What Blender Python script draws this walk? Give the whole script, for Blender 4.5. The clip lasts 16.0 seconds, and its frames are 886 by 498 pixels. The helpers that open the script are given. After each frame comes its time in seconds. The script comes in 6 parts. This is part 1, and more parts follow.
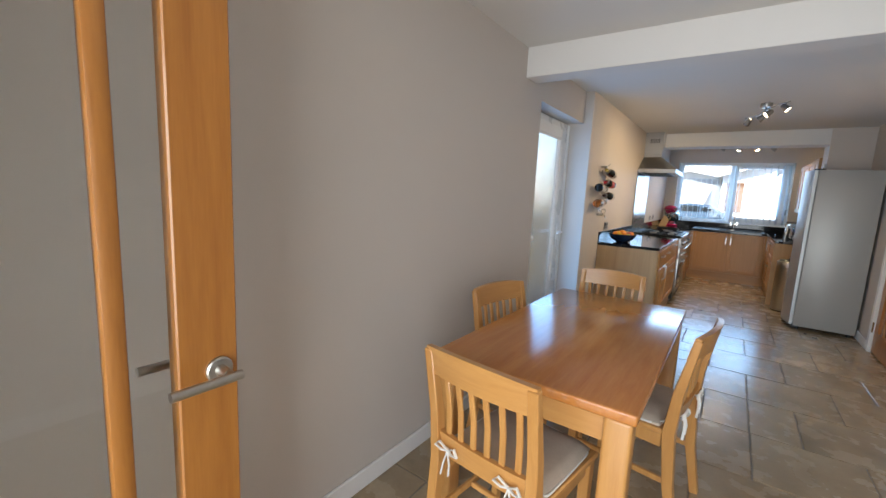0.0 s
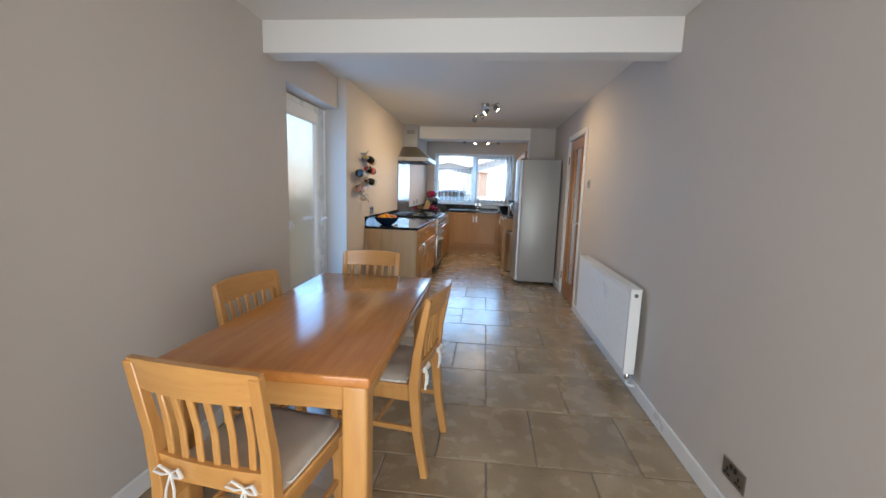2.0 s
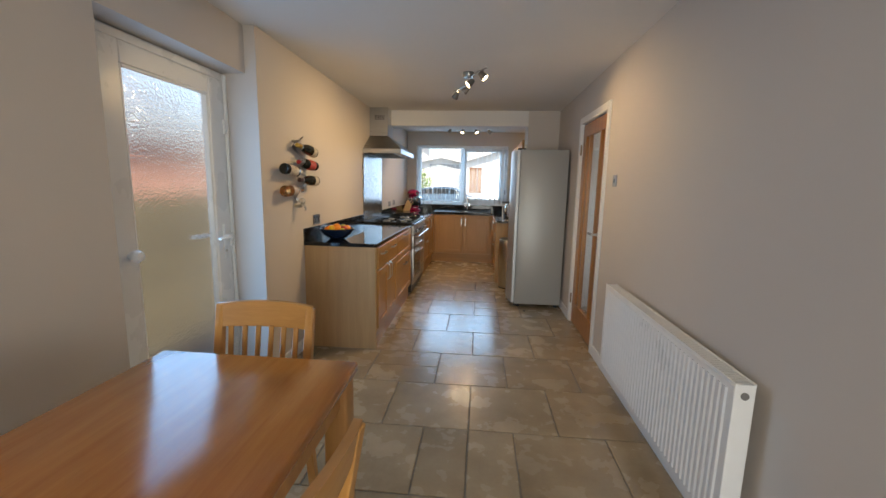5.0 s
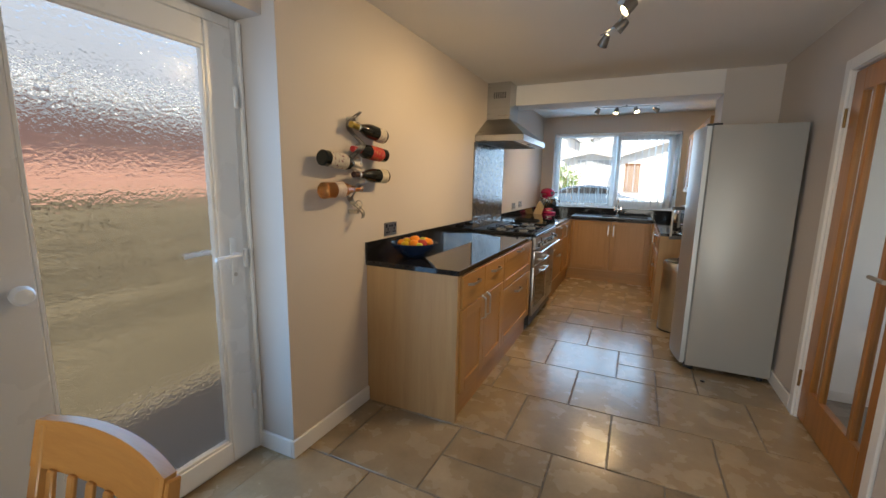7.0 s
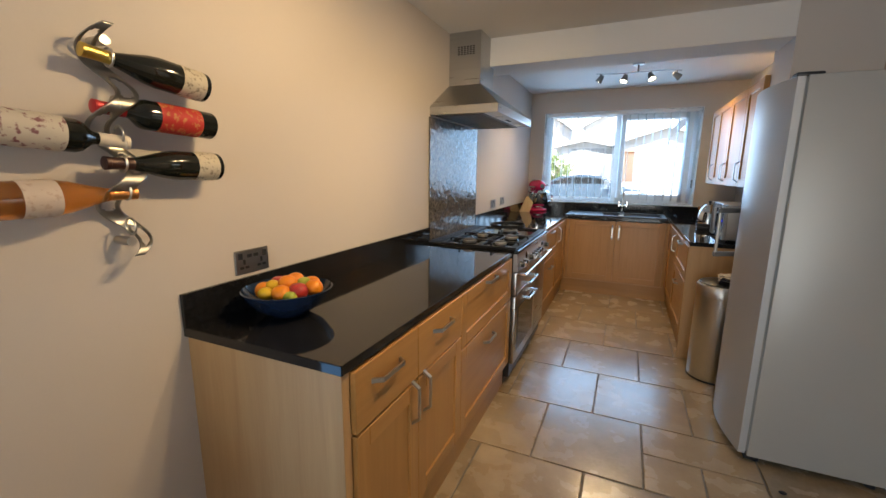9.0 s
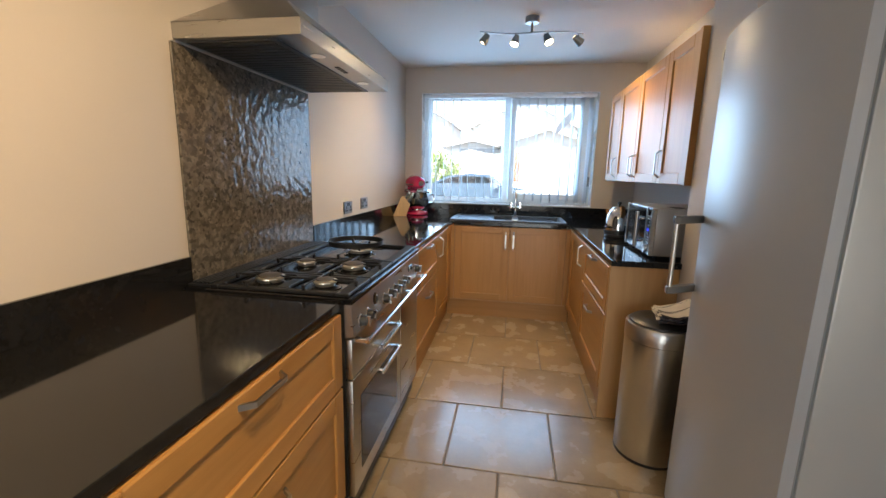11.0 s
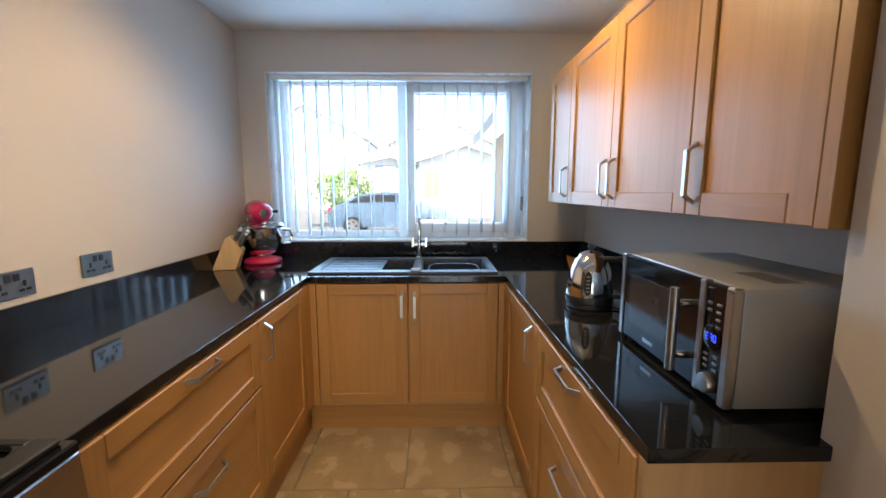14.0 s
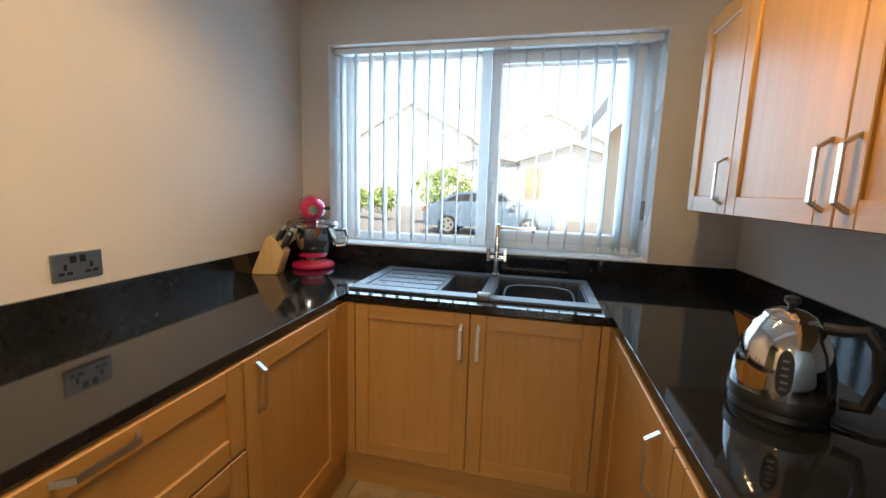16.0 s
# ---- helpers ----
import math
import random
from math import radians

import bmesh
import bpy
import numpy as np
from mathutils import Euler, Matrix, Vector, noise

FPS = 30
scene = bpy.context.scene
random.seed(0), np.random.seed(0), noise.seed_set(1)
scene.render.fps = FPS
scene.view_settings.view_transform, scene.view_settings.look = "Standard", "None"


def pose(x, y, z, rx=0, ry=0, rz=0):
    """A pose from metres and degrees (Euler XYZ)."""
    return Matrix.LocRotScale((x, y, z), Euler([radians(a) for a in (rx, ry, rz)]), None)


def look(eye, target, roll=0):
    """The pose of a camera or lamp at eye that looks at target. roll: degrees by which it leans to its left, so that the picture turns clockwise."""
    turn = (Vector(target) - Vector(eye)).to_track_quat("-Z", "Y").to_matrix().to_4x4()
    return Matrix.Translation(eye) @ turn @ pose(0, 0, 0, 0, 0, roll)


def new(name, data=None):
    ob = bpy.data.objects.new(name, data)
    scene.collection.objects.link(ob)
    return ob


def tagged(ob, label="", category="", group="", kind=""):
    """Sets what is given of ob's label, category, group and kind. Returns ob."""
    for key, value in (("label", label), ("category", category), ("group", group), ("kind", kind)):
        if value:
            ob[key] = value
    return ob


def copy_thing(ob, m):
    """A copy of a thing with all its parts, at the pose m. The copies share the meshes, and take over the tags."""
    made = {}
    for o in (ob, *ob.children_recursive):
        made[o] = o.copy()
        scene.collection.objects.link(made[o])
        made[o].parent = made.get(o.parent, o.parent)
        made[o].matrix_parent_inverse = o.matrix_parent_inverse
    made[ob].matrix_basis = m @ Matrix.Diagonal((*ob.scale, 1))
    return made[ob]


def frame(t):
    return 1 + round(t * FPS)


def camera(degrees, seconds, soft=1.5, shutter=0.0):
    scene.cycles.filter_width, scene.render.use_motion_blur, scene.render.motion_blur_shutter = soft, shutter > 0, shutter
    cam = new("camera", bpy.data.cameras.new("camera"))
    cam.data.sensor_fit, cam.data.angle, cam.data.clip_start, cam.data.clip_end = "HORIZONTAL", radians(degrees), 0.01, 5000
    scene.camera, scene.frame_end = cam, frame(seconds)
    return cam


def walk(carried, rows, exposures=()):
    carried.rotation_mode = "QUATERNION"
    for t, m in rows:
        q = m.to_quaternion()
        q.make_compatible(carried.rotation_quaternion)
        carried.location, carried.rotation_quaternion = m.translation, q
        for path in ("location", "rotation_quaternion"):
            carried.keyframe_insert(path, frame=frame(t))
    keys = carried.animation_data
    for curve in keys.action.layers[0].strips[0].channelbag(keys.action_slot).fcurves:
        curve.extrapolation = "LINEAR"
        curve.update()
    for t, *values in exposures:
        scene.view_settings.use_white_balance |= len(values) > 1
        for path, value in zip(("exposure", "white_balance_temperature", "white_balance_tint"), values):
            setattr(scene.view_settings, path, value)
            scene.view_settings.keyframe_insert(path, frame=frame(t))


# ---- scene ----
cam = camera(94.9, 16.0)
EXPOSURE = 1.9
PATH = [
    (0, (0.103, 0.451, 1.376), (-1.037, 2.069, 1.089), 2.8),
    (0.5, (0.163, 0.505, 1.347), (-0.667, 2.302, 1.058), 2.7),
    (1, (0.215, 0.523, 1.335), (-0.301, 2.433, 1.039), 2.5),
    (1.5, (0.263, 0.524, 1.342), (-0.033, 2.479, 1.045), 2.1),
    (2, (0.283, 0.528, 1.342), (0.088, 2.497, 1.05), 1.8),
    (2.5, (0.295, 0.598, 1.331), (0.114, 2.568, 1.036), 1.7),
    (3, (0.341, 0.761, 1.343), (0.155, 2.73, 1.04), 1.6),
    (3.5, (0.354, 0.979, 1.338), (0.2, 2.95, 1.037), 1.3),
    (3.7, (0.34, 1.099, 1.339), (0.192, 3.071, 1.038), 1.1),
    (5.8, (0.379, 2.364, 1.4), (0.132, 4.324, 1.085), 1.6),
    (6, (0.379, 2.519, 1.376), (0.037, 4.466, 1.071), 1.7),
    (6.5, (0.399, 2.766, 1.388), (-0.207, 4.646, 1.079), 1.7),
    (7, (0.366, 3.059, 1.375), (-0.472, 4.845, 1.045), 1.1),
    (7.5, (0.31, 3.34, 1.376), (-0.634, 5.069, 1.031), 0.4),
    (8, (0.285, 3.668, 1.385), (-0.722, 5.36, 1.033), 0.1),
    (8.5, (0.243, 3.948, 1.377), (-0.707, 5.669, 1.007), 0.4),
    (9, (0.167, 4.254, 1.386), (-0.636, 6.047, 1.013), 0.5),
    (9.5, (0.139, 4.577, 1.382), (-0.533, 6.419, 0.987), 0.8),
    (9.7, (0.109, 4.701, 1.381), (-0.483, 6.568, 0.976), 1.1),
    (11.8, (0.072, 5.962, 1.304), (-0.15, 7.923, 0.979), 0.3),
    (12, (0.056, 6.086, 1.308), (-0.128, 8.052, 0.991), 0.1),
    (12.5, (0.064, 6.348, 1.317), (-0.057, 8.317, 0.989), -0.2),
    (13, (0.132, 6.606, 1.325), (0.049, 8.581, 1.015), -0.1),
    (13.5, (0.196, 6.789, 1.327), (0.176, 8.765, 1.018), 0.4),
    (14, (0.234, 6.989, 1.358), (0.272, 8.969, 1.075), 0.0),
    (14.5, (0.284, 7.178, 1.337), (0.33, 9.161, 1.077), -0.2),
    (15, (0.339, 7.357, 1.352), (0.343, 9.34, 1.095), 0.2),
    (15.5, (0.336, 7.485, 1.358), (0.249, 9.466, 1.101), 0.9),
    (16, (0.318, 7.595, 1.351), (-0.121, 9.524, 1.058), 1.7),
]
walk(cam, [(t, look(eye, target, roll)) for t, eye, target, roll in PATH], [(0.0, EXPOSURE - 0.2, 6350, 10), (3.7, EXPOSURE - 0.25, 6400, 10), (5.8, EXPOSURE - 0.4, 7500, 10), (9.7, EXPOSURE - 0.02, 6650, 10), (12.0, EXPOSURE + 0.22, 6800, 10), (14.0, EXPOSURE + 0.22, 6700, 10), (16.0, EXPOSURE + 0.08, 7800, 10)])

# ---- world, sun, large lights ----
world = bpy.data.worlds.new("sky")
world.use_nodes = True
scene.world = world
_n = world.node_tree.nodes
_sky = _n.new("ShaderNodeTexSky")
_sky.sky_type = "NISHITA"
_sky.sun_disc = False
_sky.sun_elevation = radians(56)
_sky.sun_rotation = radians(151)
world.node_tree.links.new(_sky.outputs[0], _n["Background"].inputs[0])
_n["Background"].inputs[1].default_value = 0.12


def sun_lamp():
    d = bpy.data.lights.new("sun", "SUN")
    d.energy, d.angle, d.color = 4.5, radians(0.5), (1.0, 0.95, 0.87)
    ob = new("sun", d)
    ob.matrix_basis = look((5, -9, 15), (0, 0, 0))
    return ob


def area_lamp(name, eye, target, w, h, power, color):
    d = bpy.data.lights.new(name, "AREA")
    d.shape, d.size, d.size_y, d.energy, d.color = "RECTANGLE", w, h, power, color
    ob = new(name, d)
    ob.matrix_basis = look(eye, target)
    return ob


sun_lamp()
area_lamp("kitchen_window_daylight", (0.0, 9.948, 1.57), (0.0, 5.0, 1.57), 1.66, 1.0, 9.5, (0.34, 0.62, 1.0))
area_lamp("back_door_daylight", (-1.268, 3.93, 1.02), (0.0, 3.93, 1.02), 0.58, 1.72, 3.4, (0.22, 0.52, 1.0))
area_lamp("lounge_window_daylight", (0.45, -1.58, 1.2), (0.2, 2.0, 1.1), 3.0, 2.0, 37, (0.89, 0.95, 0.98))

# ---- materials ----
def shader(name):
    m = bpy.data.materials.new(name)
    m.use_nodes = True
    return m, m.node_tree, m.node_tree.nodes["Principled BSDF"]


def rgb(c):
    return (c[0], c[1], c[2], 1.0)


def surface(name, color, rough=0.5, metal=0.0, var=0.12, scale=6.0, fine=60.0, bump=0.05, stretch=(1, 1, 1), coat=0.0, rvar=0.08, island=0.0, spec=0.5, random=0.0):
    """A plain surface with variation at two scales, fine relief and uneven gloss."""
    m, nt, p = shader(name)
    N, L = nt.nodes, nt.links
    tc, mp = N.new("ShaderNodeTexCoord"), N.new("ShaderNodeMapping")
    L.new(tc.outputs["Object"], mp.inputs["Vector"])
    mp.inputs["Scale"].default_value = stretch
    big, small = N.new("ShaderNodeTexNoise"), N.new("ShaderNodeTexNoise")
    big.inputs["Scale"].default_value, small.inputs["Scale"].default_value = scale, fine
    big.inputs["Detail"].default_value, small.inputs["Detail"].default_value = 4, 3
    for t in (big, small):
        L.new(mp.outputs[0], t.inputs["Vector"])
    add = N.new("ShaderNodeMath")
    add.operation = "MULTIPLY_ADD"
    L.new(small.outputs[0], add.inputs[0])
    add.inputs[1].default_value = 0.45
    L.new(big.outputs[0], add.inputs[2])
    rng = N.new("ShaderNodeMapRange")
    rng.inputs["From Min"].default_value, rng.inputs["From Max"].default_value = 0.4, 1.05
    rng.inputs["To Min"].default_value, rng.inputs["To Max"].default_value = 1 - var, 1 + var
    L.new(add.outputs[0], rng.inputs["Value"])
    value = rng.outputs[0]
    if random:
        info = N.new("ShaderNodeObjectInfo")
        r2 = N.new("ShaderNodeMapRange")
        r2.inputs["To Min"].default_value, r2.inputs["To Max"].default_value = 1 - random, 1 + random
        L.new(info.outputs["Random"], r2.inputs["Value"])
        mu = N.new("ShaderNodeMath")
        mu.operation = "MULTIPLY"
        L.new(value, mu.inputs[0])
        L.new(r2.outputs[0], mu.inputs[1])
        value = mu.outputs[0]
    mul = N.new("ShaderNodeVectorMath")
    mul.operation = "SCALE"
    mul.inputs[0].default_value = color
    L.new(value, mul.inputs["Scale"])
    L.new(mul.outputs[0], p.inputs["Base Color"])
    rr = N.new("ShaderNodeMapRange")
    rr.inputs["To Min"].default_value, rr.inputs["To Max"].default_value = max(0.02, rough - rvar), min(1, rough + rvar)
    L.new(big.outputs[0], rr.inputs["Value"])
    L.new(rr.outputs[0], p.inputs["Roughness"])
    p.inputs["Metallic"].default_value = metal
    p.inputs["Coat Weight"].default_value = coat
    p.inputs["Coat Roughness"].default_value = 0.12
    p.inputs["Specular IOR Level"].default_value = spec
    if bump:
        b = N.new("ShaderNodeBump")
        b.inputs["Strength"].default_value, b.inputs["Distance"].default_value = bump, 0.003
        L.new(add.outputs[0], b.inputs["Height"])
        L.new(b.outputs[0], p.inputs["Normal"])
    return m


def wood(name, dark, light, rough=0.35, grain=(14, 14, 1.0), coat=0.25, bump=0.04, random=0.06):
    """Straight-grained timber; the grain runs along the axis with the small scale."""
    m, nt, p = shader(name)
    N, L = nt.nodes, nt.links
    tc, mp, info = N.new("ShaderNodeTexCoord"), N.new("ShaderNodeMapping"), N.new("ShaderNodeObjectInfo")
    L.new(tc.outputs["Object"], mp.inputs["Vector"])
    mp.inputs["Scale"].default_value = grain
    off = N.new("ShaderNodeVectorMath")
    off.operation = "MULTIPLY_ADD"
    off.inputs[0].default_value = (7, 5, 9)
    comb = N.new("ShaderNodeCombineXYZ")
    for i in range(3):
        L.new(info.outputs["Random"], comb.inputs[i])
    L.new(comb.outputs[0], off.inputs[1])
    L.new(mp.outputs[0], off.inputs[2])
    streak, fleck = N.new("ShaderNodeTexNoise"), N.new("ShaderNodeTexNoise")
    streak.inputs["Scale"].default_value, streak.inputs["Detail"].default_value, streak.inputs["Distortion"].default_value = 1.6, 6, 0.6
    fleck.inputs["Scale"].default_value, fleck.inputs["Detail"].default_value = 14, 3
    for t in (streak, fleck):
        L.new(off.outputs[0], t.inputs["Vector"])
    mix = N.new("ShaderNodeMath")
    mix.operation = "MULTIPLY_ADD"
    L.new(fleck.outputs[0], mix.inputs[0])
    mix.inputs[1].default_value = 0.35
    L.new(streak.outputs[0], mix.inputs[2])
    ramp = N.new("ShaderNodeValToRGB")
    ramp.color_ramp.elements[0].position, ramp.color_ramp.elements[1].position = 0.38, 0.95
    ramp.color_ramp.elements[0].color, ramp.color_ramp.elements[1].color = rgb(dark), rgb(light)
    L.new(mix.outputs[0], ramp.inputs[0])
    r2 = N.new("ShaderNodeMapRange")
    r2.inputs["To Min"].default_value, r2.inputs["To Max"].default_value = 1 - random, 1 + random
    L.new(info.outputs["Random"], r2.inputs["Value"])
    sc = N.new("ShaderNodeVectorMath")
    sc.operation = "SCALE"
    L.new(ramp.outputs[0], sc.inputs[0])
    L.new(r2.outputs[0], sc.inputs["Scale"])
    L.new(sc.outputs[0], p.inputs["Base Color"])
    p.inputs["Roughness"].default_value = rough
    p.inputs["Coat Weight"].default_value, p.inputs["Coat Roughness"].default_value = coat, 0.18
    b = N.new("ShaderNodeBump")
    b.inputs["Strength"].default_value, b.inputs["Distance"].default_value = bump, 0.002
    L.new(mix.outputs[0], b.inputs["Height"])
    L.new(b.outputs[0], p.inputs["Normal"])
    return m


def glass(name, rough=0.0, color=(1, 1, 1), bumps=0.0, scale=60.0):
    m, nt, p = shader(name)
    p.inputs["Base Color"].default_value = rgb(color)
    p.inputs["Transmission Weight"].default_value = 1.0
    p.inputs["Roughness"].default_value = rough
    p.inputs["IOR"].default_value = 1.45
    if bumps:
        t, b = nt.nodes.new("ShaderNodeTexNoise"), nt.nodes.new("ShaderNodeBump")
        tc = nt.nodes.new("ShaderNodeTexCoord")
        nt.links.new(tc.outputs["Object"], t.inputs["Vector"])
        t.inputs["Scale"].default_value = scale
        b.inputs["Strength"].default_value, b.inputs["Distance"].default_value = bumps, 0.004
        nt.links.new(t.outputs[0], b.inputs["Height"])
        nt.links.new(b.outputs[0], p.inputs["Normal"])
    return m


def glow(name, color, strength):
    m, nt, p = shader(name)
    p.inputs["Base Color"].default_value = rgb(color)
    p.inputs["Emission Color"].default_value = rgb(color)
    p.inputs["Emission Strength"].default_value = strength
    return m


def stone_tile(name):
    """Beige limestone-look tile, clouded with brown, each tile a little different."""
    m, nt, p = shader(name)
    N, L = nt.nodes, nt.links
    tc, info = N.new("ShaderNodeTexCoord"), N.new("ShaderNodeObjectInfo")
    comb, off = N.new("ShaderNodeCombineXYZ"), N.new("ShaderNodeVectorMath")
    for i in range(3):
        L.new(info.outputs["Random"], comb.inputs[i])
    off.operation = "MULTIPLY_ADD"
    off.inputs[0].default_value = (31, 17, 23)
    L.new(comb.outputs[0], off.inputs[1])
    L.new(tc.outputs["Object"], off.inputs[2])
    cloud, blot, fine = (N.new("ShaderNodeTexNoise") for _ in range(3))
    for t, s, d, w in ((cloud, 2.2, 5, 0.2), (blot, 7.0, 5, 0.0), (fine, 55, 4, 0.0)):
        t.inputs["Scale"].default_value, t.inputs["Detail"].default_value, t.inputs["Distortion"].default_value = s, d, w
        t.inputs["Roughness"].default_value = 0.5
        L.new(off.outputs[0], t.inputs["Vector"])
    s1, s2 = N.new("ShaderNodeMath"), N.new("ShaderNodeMath")
    for s, t, k in ((s1, blot, 0.65), (s2, fine, 0.20)):
        s.operation = "MULTIPLY_ADD"
        s.inputs[1].default_value = k
        L.new(t.outputs[0], s.inputs[0])
    L.new(cloud.outputs[0], s1.inputs[2])
    L.new(s1.outputs[0], s2.inputs[2])
    ramp = N.new("ShaderNodeValToRGB")
    e = ramp.color_ramp.elements
    e[0].position, e[0].color = 0.18, rgb((0.215, 0.152, 0.088))
    e[1].position, e[1].color = 0.90, rgb((0.570, 0.445, 0.285))
    spread = N.new("ShaderNodeMapRange")
    spread.inputs["From Min"].default_value, spread.inputs["From Max"].default_value = 0.30, 1.70
    L.new(s2.outputs[0], spread.inputs["Value"])
    L.new(spread.outputs[0], ramp.inputs[0])
    r2 = N.new("ShaderNodeMapRange")
    r2.inputs["To Min"].default_value, r2.inputs["To Max"].default_value = 0.92, 1.08
    L.new(info.outputs["Random"], r2.inputs["Value"])
    sc = N.new("ShaderNodeVectorMath")
    sc.operation = "SCALE"
    L.new(ramp.outputs[0], sc.inputs[0])
    L.new(r2.outputs[0], sc.inputs["Scale"])
    L.new(sc.outputs[0], p.inputs["Base Color"])
    rr = N.new("ShaderNodeMapRange")
    rr.inputs["To Min"].default_value, rr.inputs["To Max"].default_value = 0.19, 0.34
    L.new(blot.outputs[0], rr.inputs["Value"])
    L.new(rr.outputs[0], p.inputs["Roughness"])
    p.inputs["Coat Weight"].default_value, p.inputs["Coat Roughness"].default_value = 0.45, 0.16
    b = N.new("ShaderNodeBump")
    b.inputs["Strength"].default_value, b.inputs["Distance"].default_value = 0.08, 0.003
    L.new(s2.outputs[0], b.inputs["Height"])
    L.new(b.outputs[0], p.inputs["Normal"])
    return m


M = {}
M["wall"] = surface("taupe_wall_paint", (0.585, 0.530, 0.480), 0.62, var=0.025, scale=1.3, fine=180, bump=0.06)
M["ceiling"] = surface("white_ceiling_paint", (0.78, 0.76, 0.73), 0.8, var=0.02, scale=1.5, fine=150, bump=0.05)
M["white"] = surface("white_gloss_paint", (0.80, 0.79, 0.77), 0.3, var=0.02, scale=3, fine=90, bump=0.02)
M["upvc"] = surface("white_upvc", (0.82, 0.83, 0.83), 0.28, var=0.015, scale=3, fine=90, bump=0.01)
M["tile"] = stone_tile("limestone_tile")
M["grout"] = surface("grey_grout", (0.20, 0.175, 0.15), 0.9, var=0.15, scale=12, bump=0.2)
M["cab"] = wood("oak_shaker_front", (0.365, 0.180, 0.050), (0.445, 0.235, 0.076), 0.40, (26, 26, 1.2), 0.1)
M["cabh"] = wood("oak_drawer_front", (0.365, 0.180, 0.050), (0.445, 0.235, 0.076), 0.40, (26, 1.2, 26), 0.1)
M["cabx"] = wood("oak_rail", (0.365, 0.180, 0.050), (0.445, 0.235, 0.076), 0.40, (1.2, 26, 26), 0.1)
M["endp"] = wood("oak_end_panel", (0.42, 0.245, 0.105), (0.52, 0.325, 0.155), 0.5, (16, 16, 0.8), 0.05)
M["table"] = wood("beech_table_top", (0.41, 0.140, 0.028), (0.53, 0.212, 0.052), 0.15, (18, 1.4, 18), 0.3)
M["beech"] = wood("beech_frame", (0.47, 0.21, 0.055), (0.59, 0.30, 0.09), 0.36, (20, 20, 1.6), 0.3)
M["beechx"] = wood("beech_rail", (0.47, 0.21, 0.055), (0.59, 0.30, 0.09), 0.36, (1.6, 20, 20), 0.3)
M["oak"] = wood("varnished_oak", (0.27, 0.095, 0.014), (0.40, 0.160, 0.030), 0.36, (18, 18, 1.2), 0.35)
M["granite"] = surface("black_granite", (0.012, 0.012, 0.013), 0.06, var=0.35, scale=40, fine=400, bump=0.0, rvar=0.02, spec=0.4)
M["steel"] = surface("brushed_steel", (0.46, 0.455, 0.44), 0.30, 1.0, var=0.06, scale=4, fine=160, bump=0.03, stretch=(1, 1, 12))
M["chrome"] = surface("polished_chrome", (0.74, 0.73, 0.71), 0.09, 1.0, var=0.03, bump=0.0, rvar=0.03)
M["nickel"] = surface("satin_nickel", (0.52, 0.50, 0.46), 0.33, 1.0, var=0.05, bump=0.0)
M["pewter"] = surface("dark_brushed_pewter", (0.32, 0.31, 0.29), 0.34, 1.0, var=0.06, bump=0.0)
M["fridge"] = surface("silver_grey_enamel", (0.42, 0.415, 0.39), 0.42, 0.25, var=0.03, scale=1.5, fine=350, bump=0.05)
M["fridgedoor"] = surface("silver_door_skin", (0.46, 0.475, 0.48), 0.38, 0.35, var=0.03, scale=1.5, fine=250, bump=0.02)
M["black"] = surface("black_plastic", (0.016, 0.016, 0.017), 0.38, var=0.2, bump=0.03)
M["iron"] = surface("cast_iron", (0.016, 0.016, 0.017), 0.42, var=0.3, scale=20, fine=300, bump=0.15, spec=0.28)
M["enamel"] = surface("black_enamel", (0.008, 0.008, 0.009), 0.10, var=0.2, bump=0.0, spec=0.35)


# ---- mesh helpers ----
def mesh_box(bm, lo, hi, bevel=0.0, seg=1):
    c = [(a + b) / 2 for a, b in zip(lo, hi)]
    s = [abs(b - a) for a, b in zip(lo, hi)]
    r = bmesh.ops.create_cube(bm, size=1.0, matrix=Matrix.Translation(c) @ Matrix.Diagonal((*s, 1)))
    if bevel:
        edges = {e for v in r["verts"] for e in v.link_edges}
        bmesh.ops.bevel(bm, geom=list(edges), offset=min(bevel, min(s) * 0.45), segments=seg, affect="EDGES", profile=0.5)


def box(lo, hi, bevel=0.0, seg=1):
    bm = bmesh.new()
    mesh_box(bm, lo, hi, bevel, seg)
    return bm


def add_rod(bm, a, b, r, r2=None, seg=16):
    a, b = Vector(a), Vector(b)
    d = b - a
    q = d.to_track_quat("Z", "Y").to_matrix().to_4x4()
    bmesh.ops.create_cone(bm, cap_ends=True, segments=seg, radius1=r, radius2=r if r2 is None else r2, depth=d.length, matrix=Matrix.Translation((a + b) / 2) @ q)


def rod(a, b, r, r2=None, seg=16):
    bm = bmesh.new()
    add_rod(bm, a, b, r, r2, seg)
    return bm


def add_lathe(bm, profile, centre=(0, 0, 0), axis=(0, 0, 1), seg=28, close=True):
    """Turns (radius, height) pairs round an axis."""
    q = Matrix.Translation(centre) @ Vector(axis).to_track_quat("Z", "Y").to_matrix().to_4x4()
    rings = []
    for r, h in profile:
        rings.append([bm.verts.new(q @ Vector((r * math.cos(2 * math.pi * i / seg), r * math.sin(2 * math.pi * i / seg), h))) for i in range(seg)])
    for a, b in zip(rings, rings[1:]):
        for i in range(seg):
            bm.faces.new((a[i], a[(i + 1) % seg], b[(i + 1) % seg], b[i]))
    if close:
        bm.faces.new(rings[0][::-1])
        bm.faces.new(rings[-1])


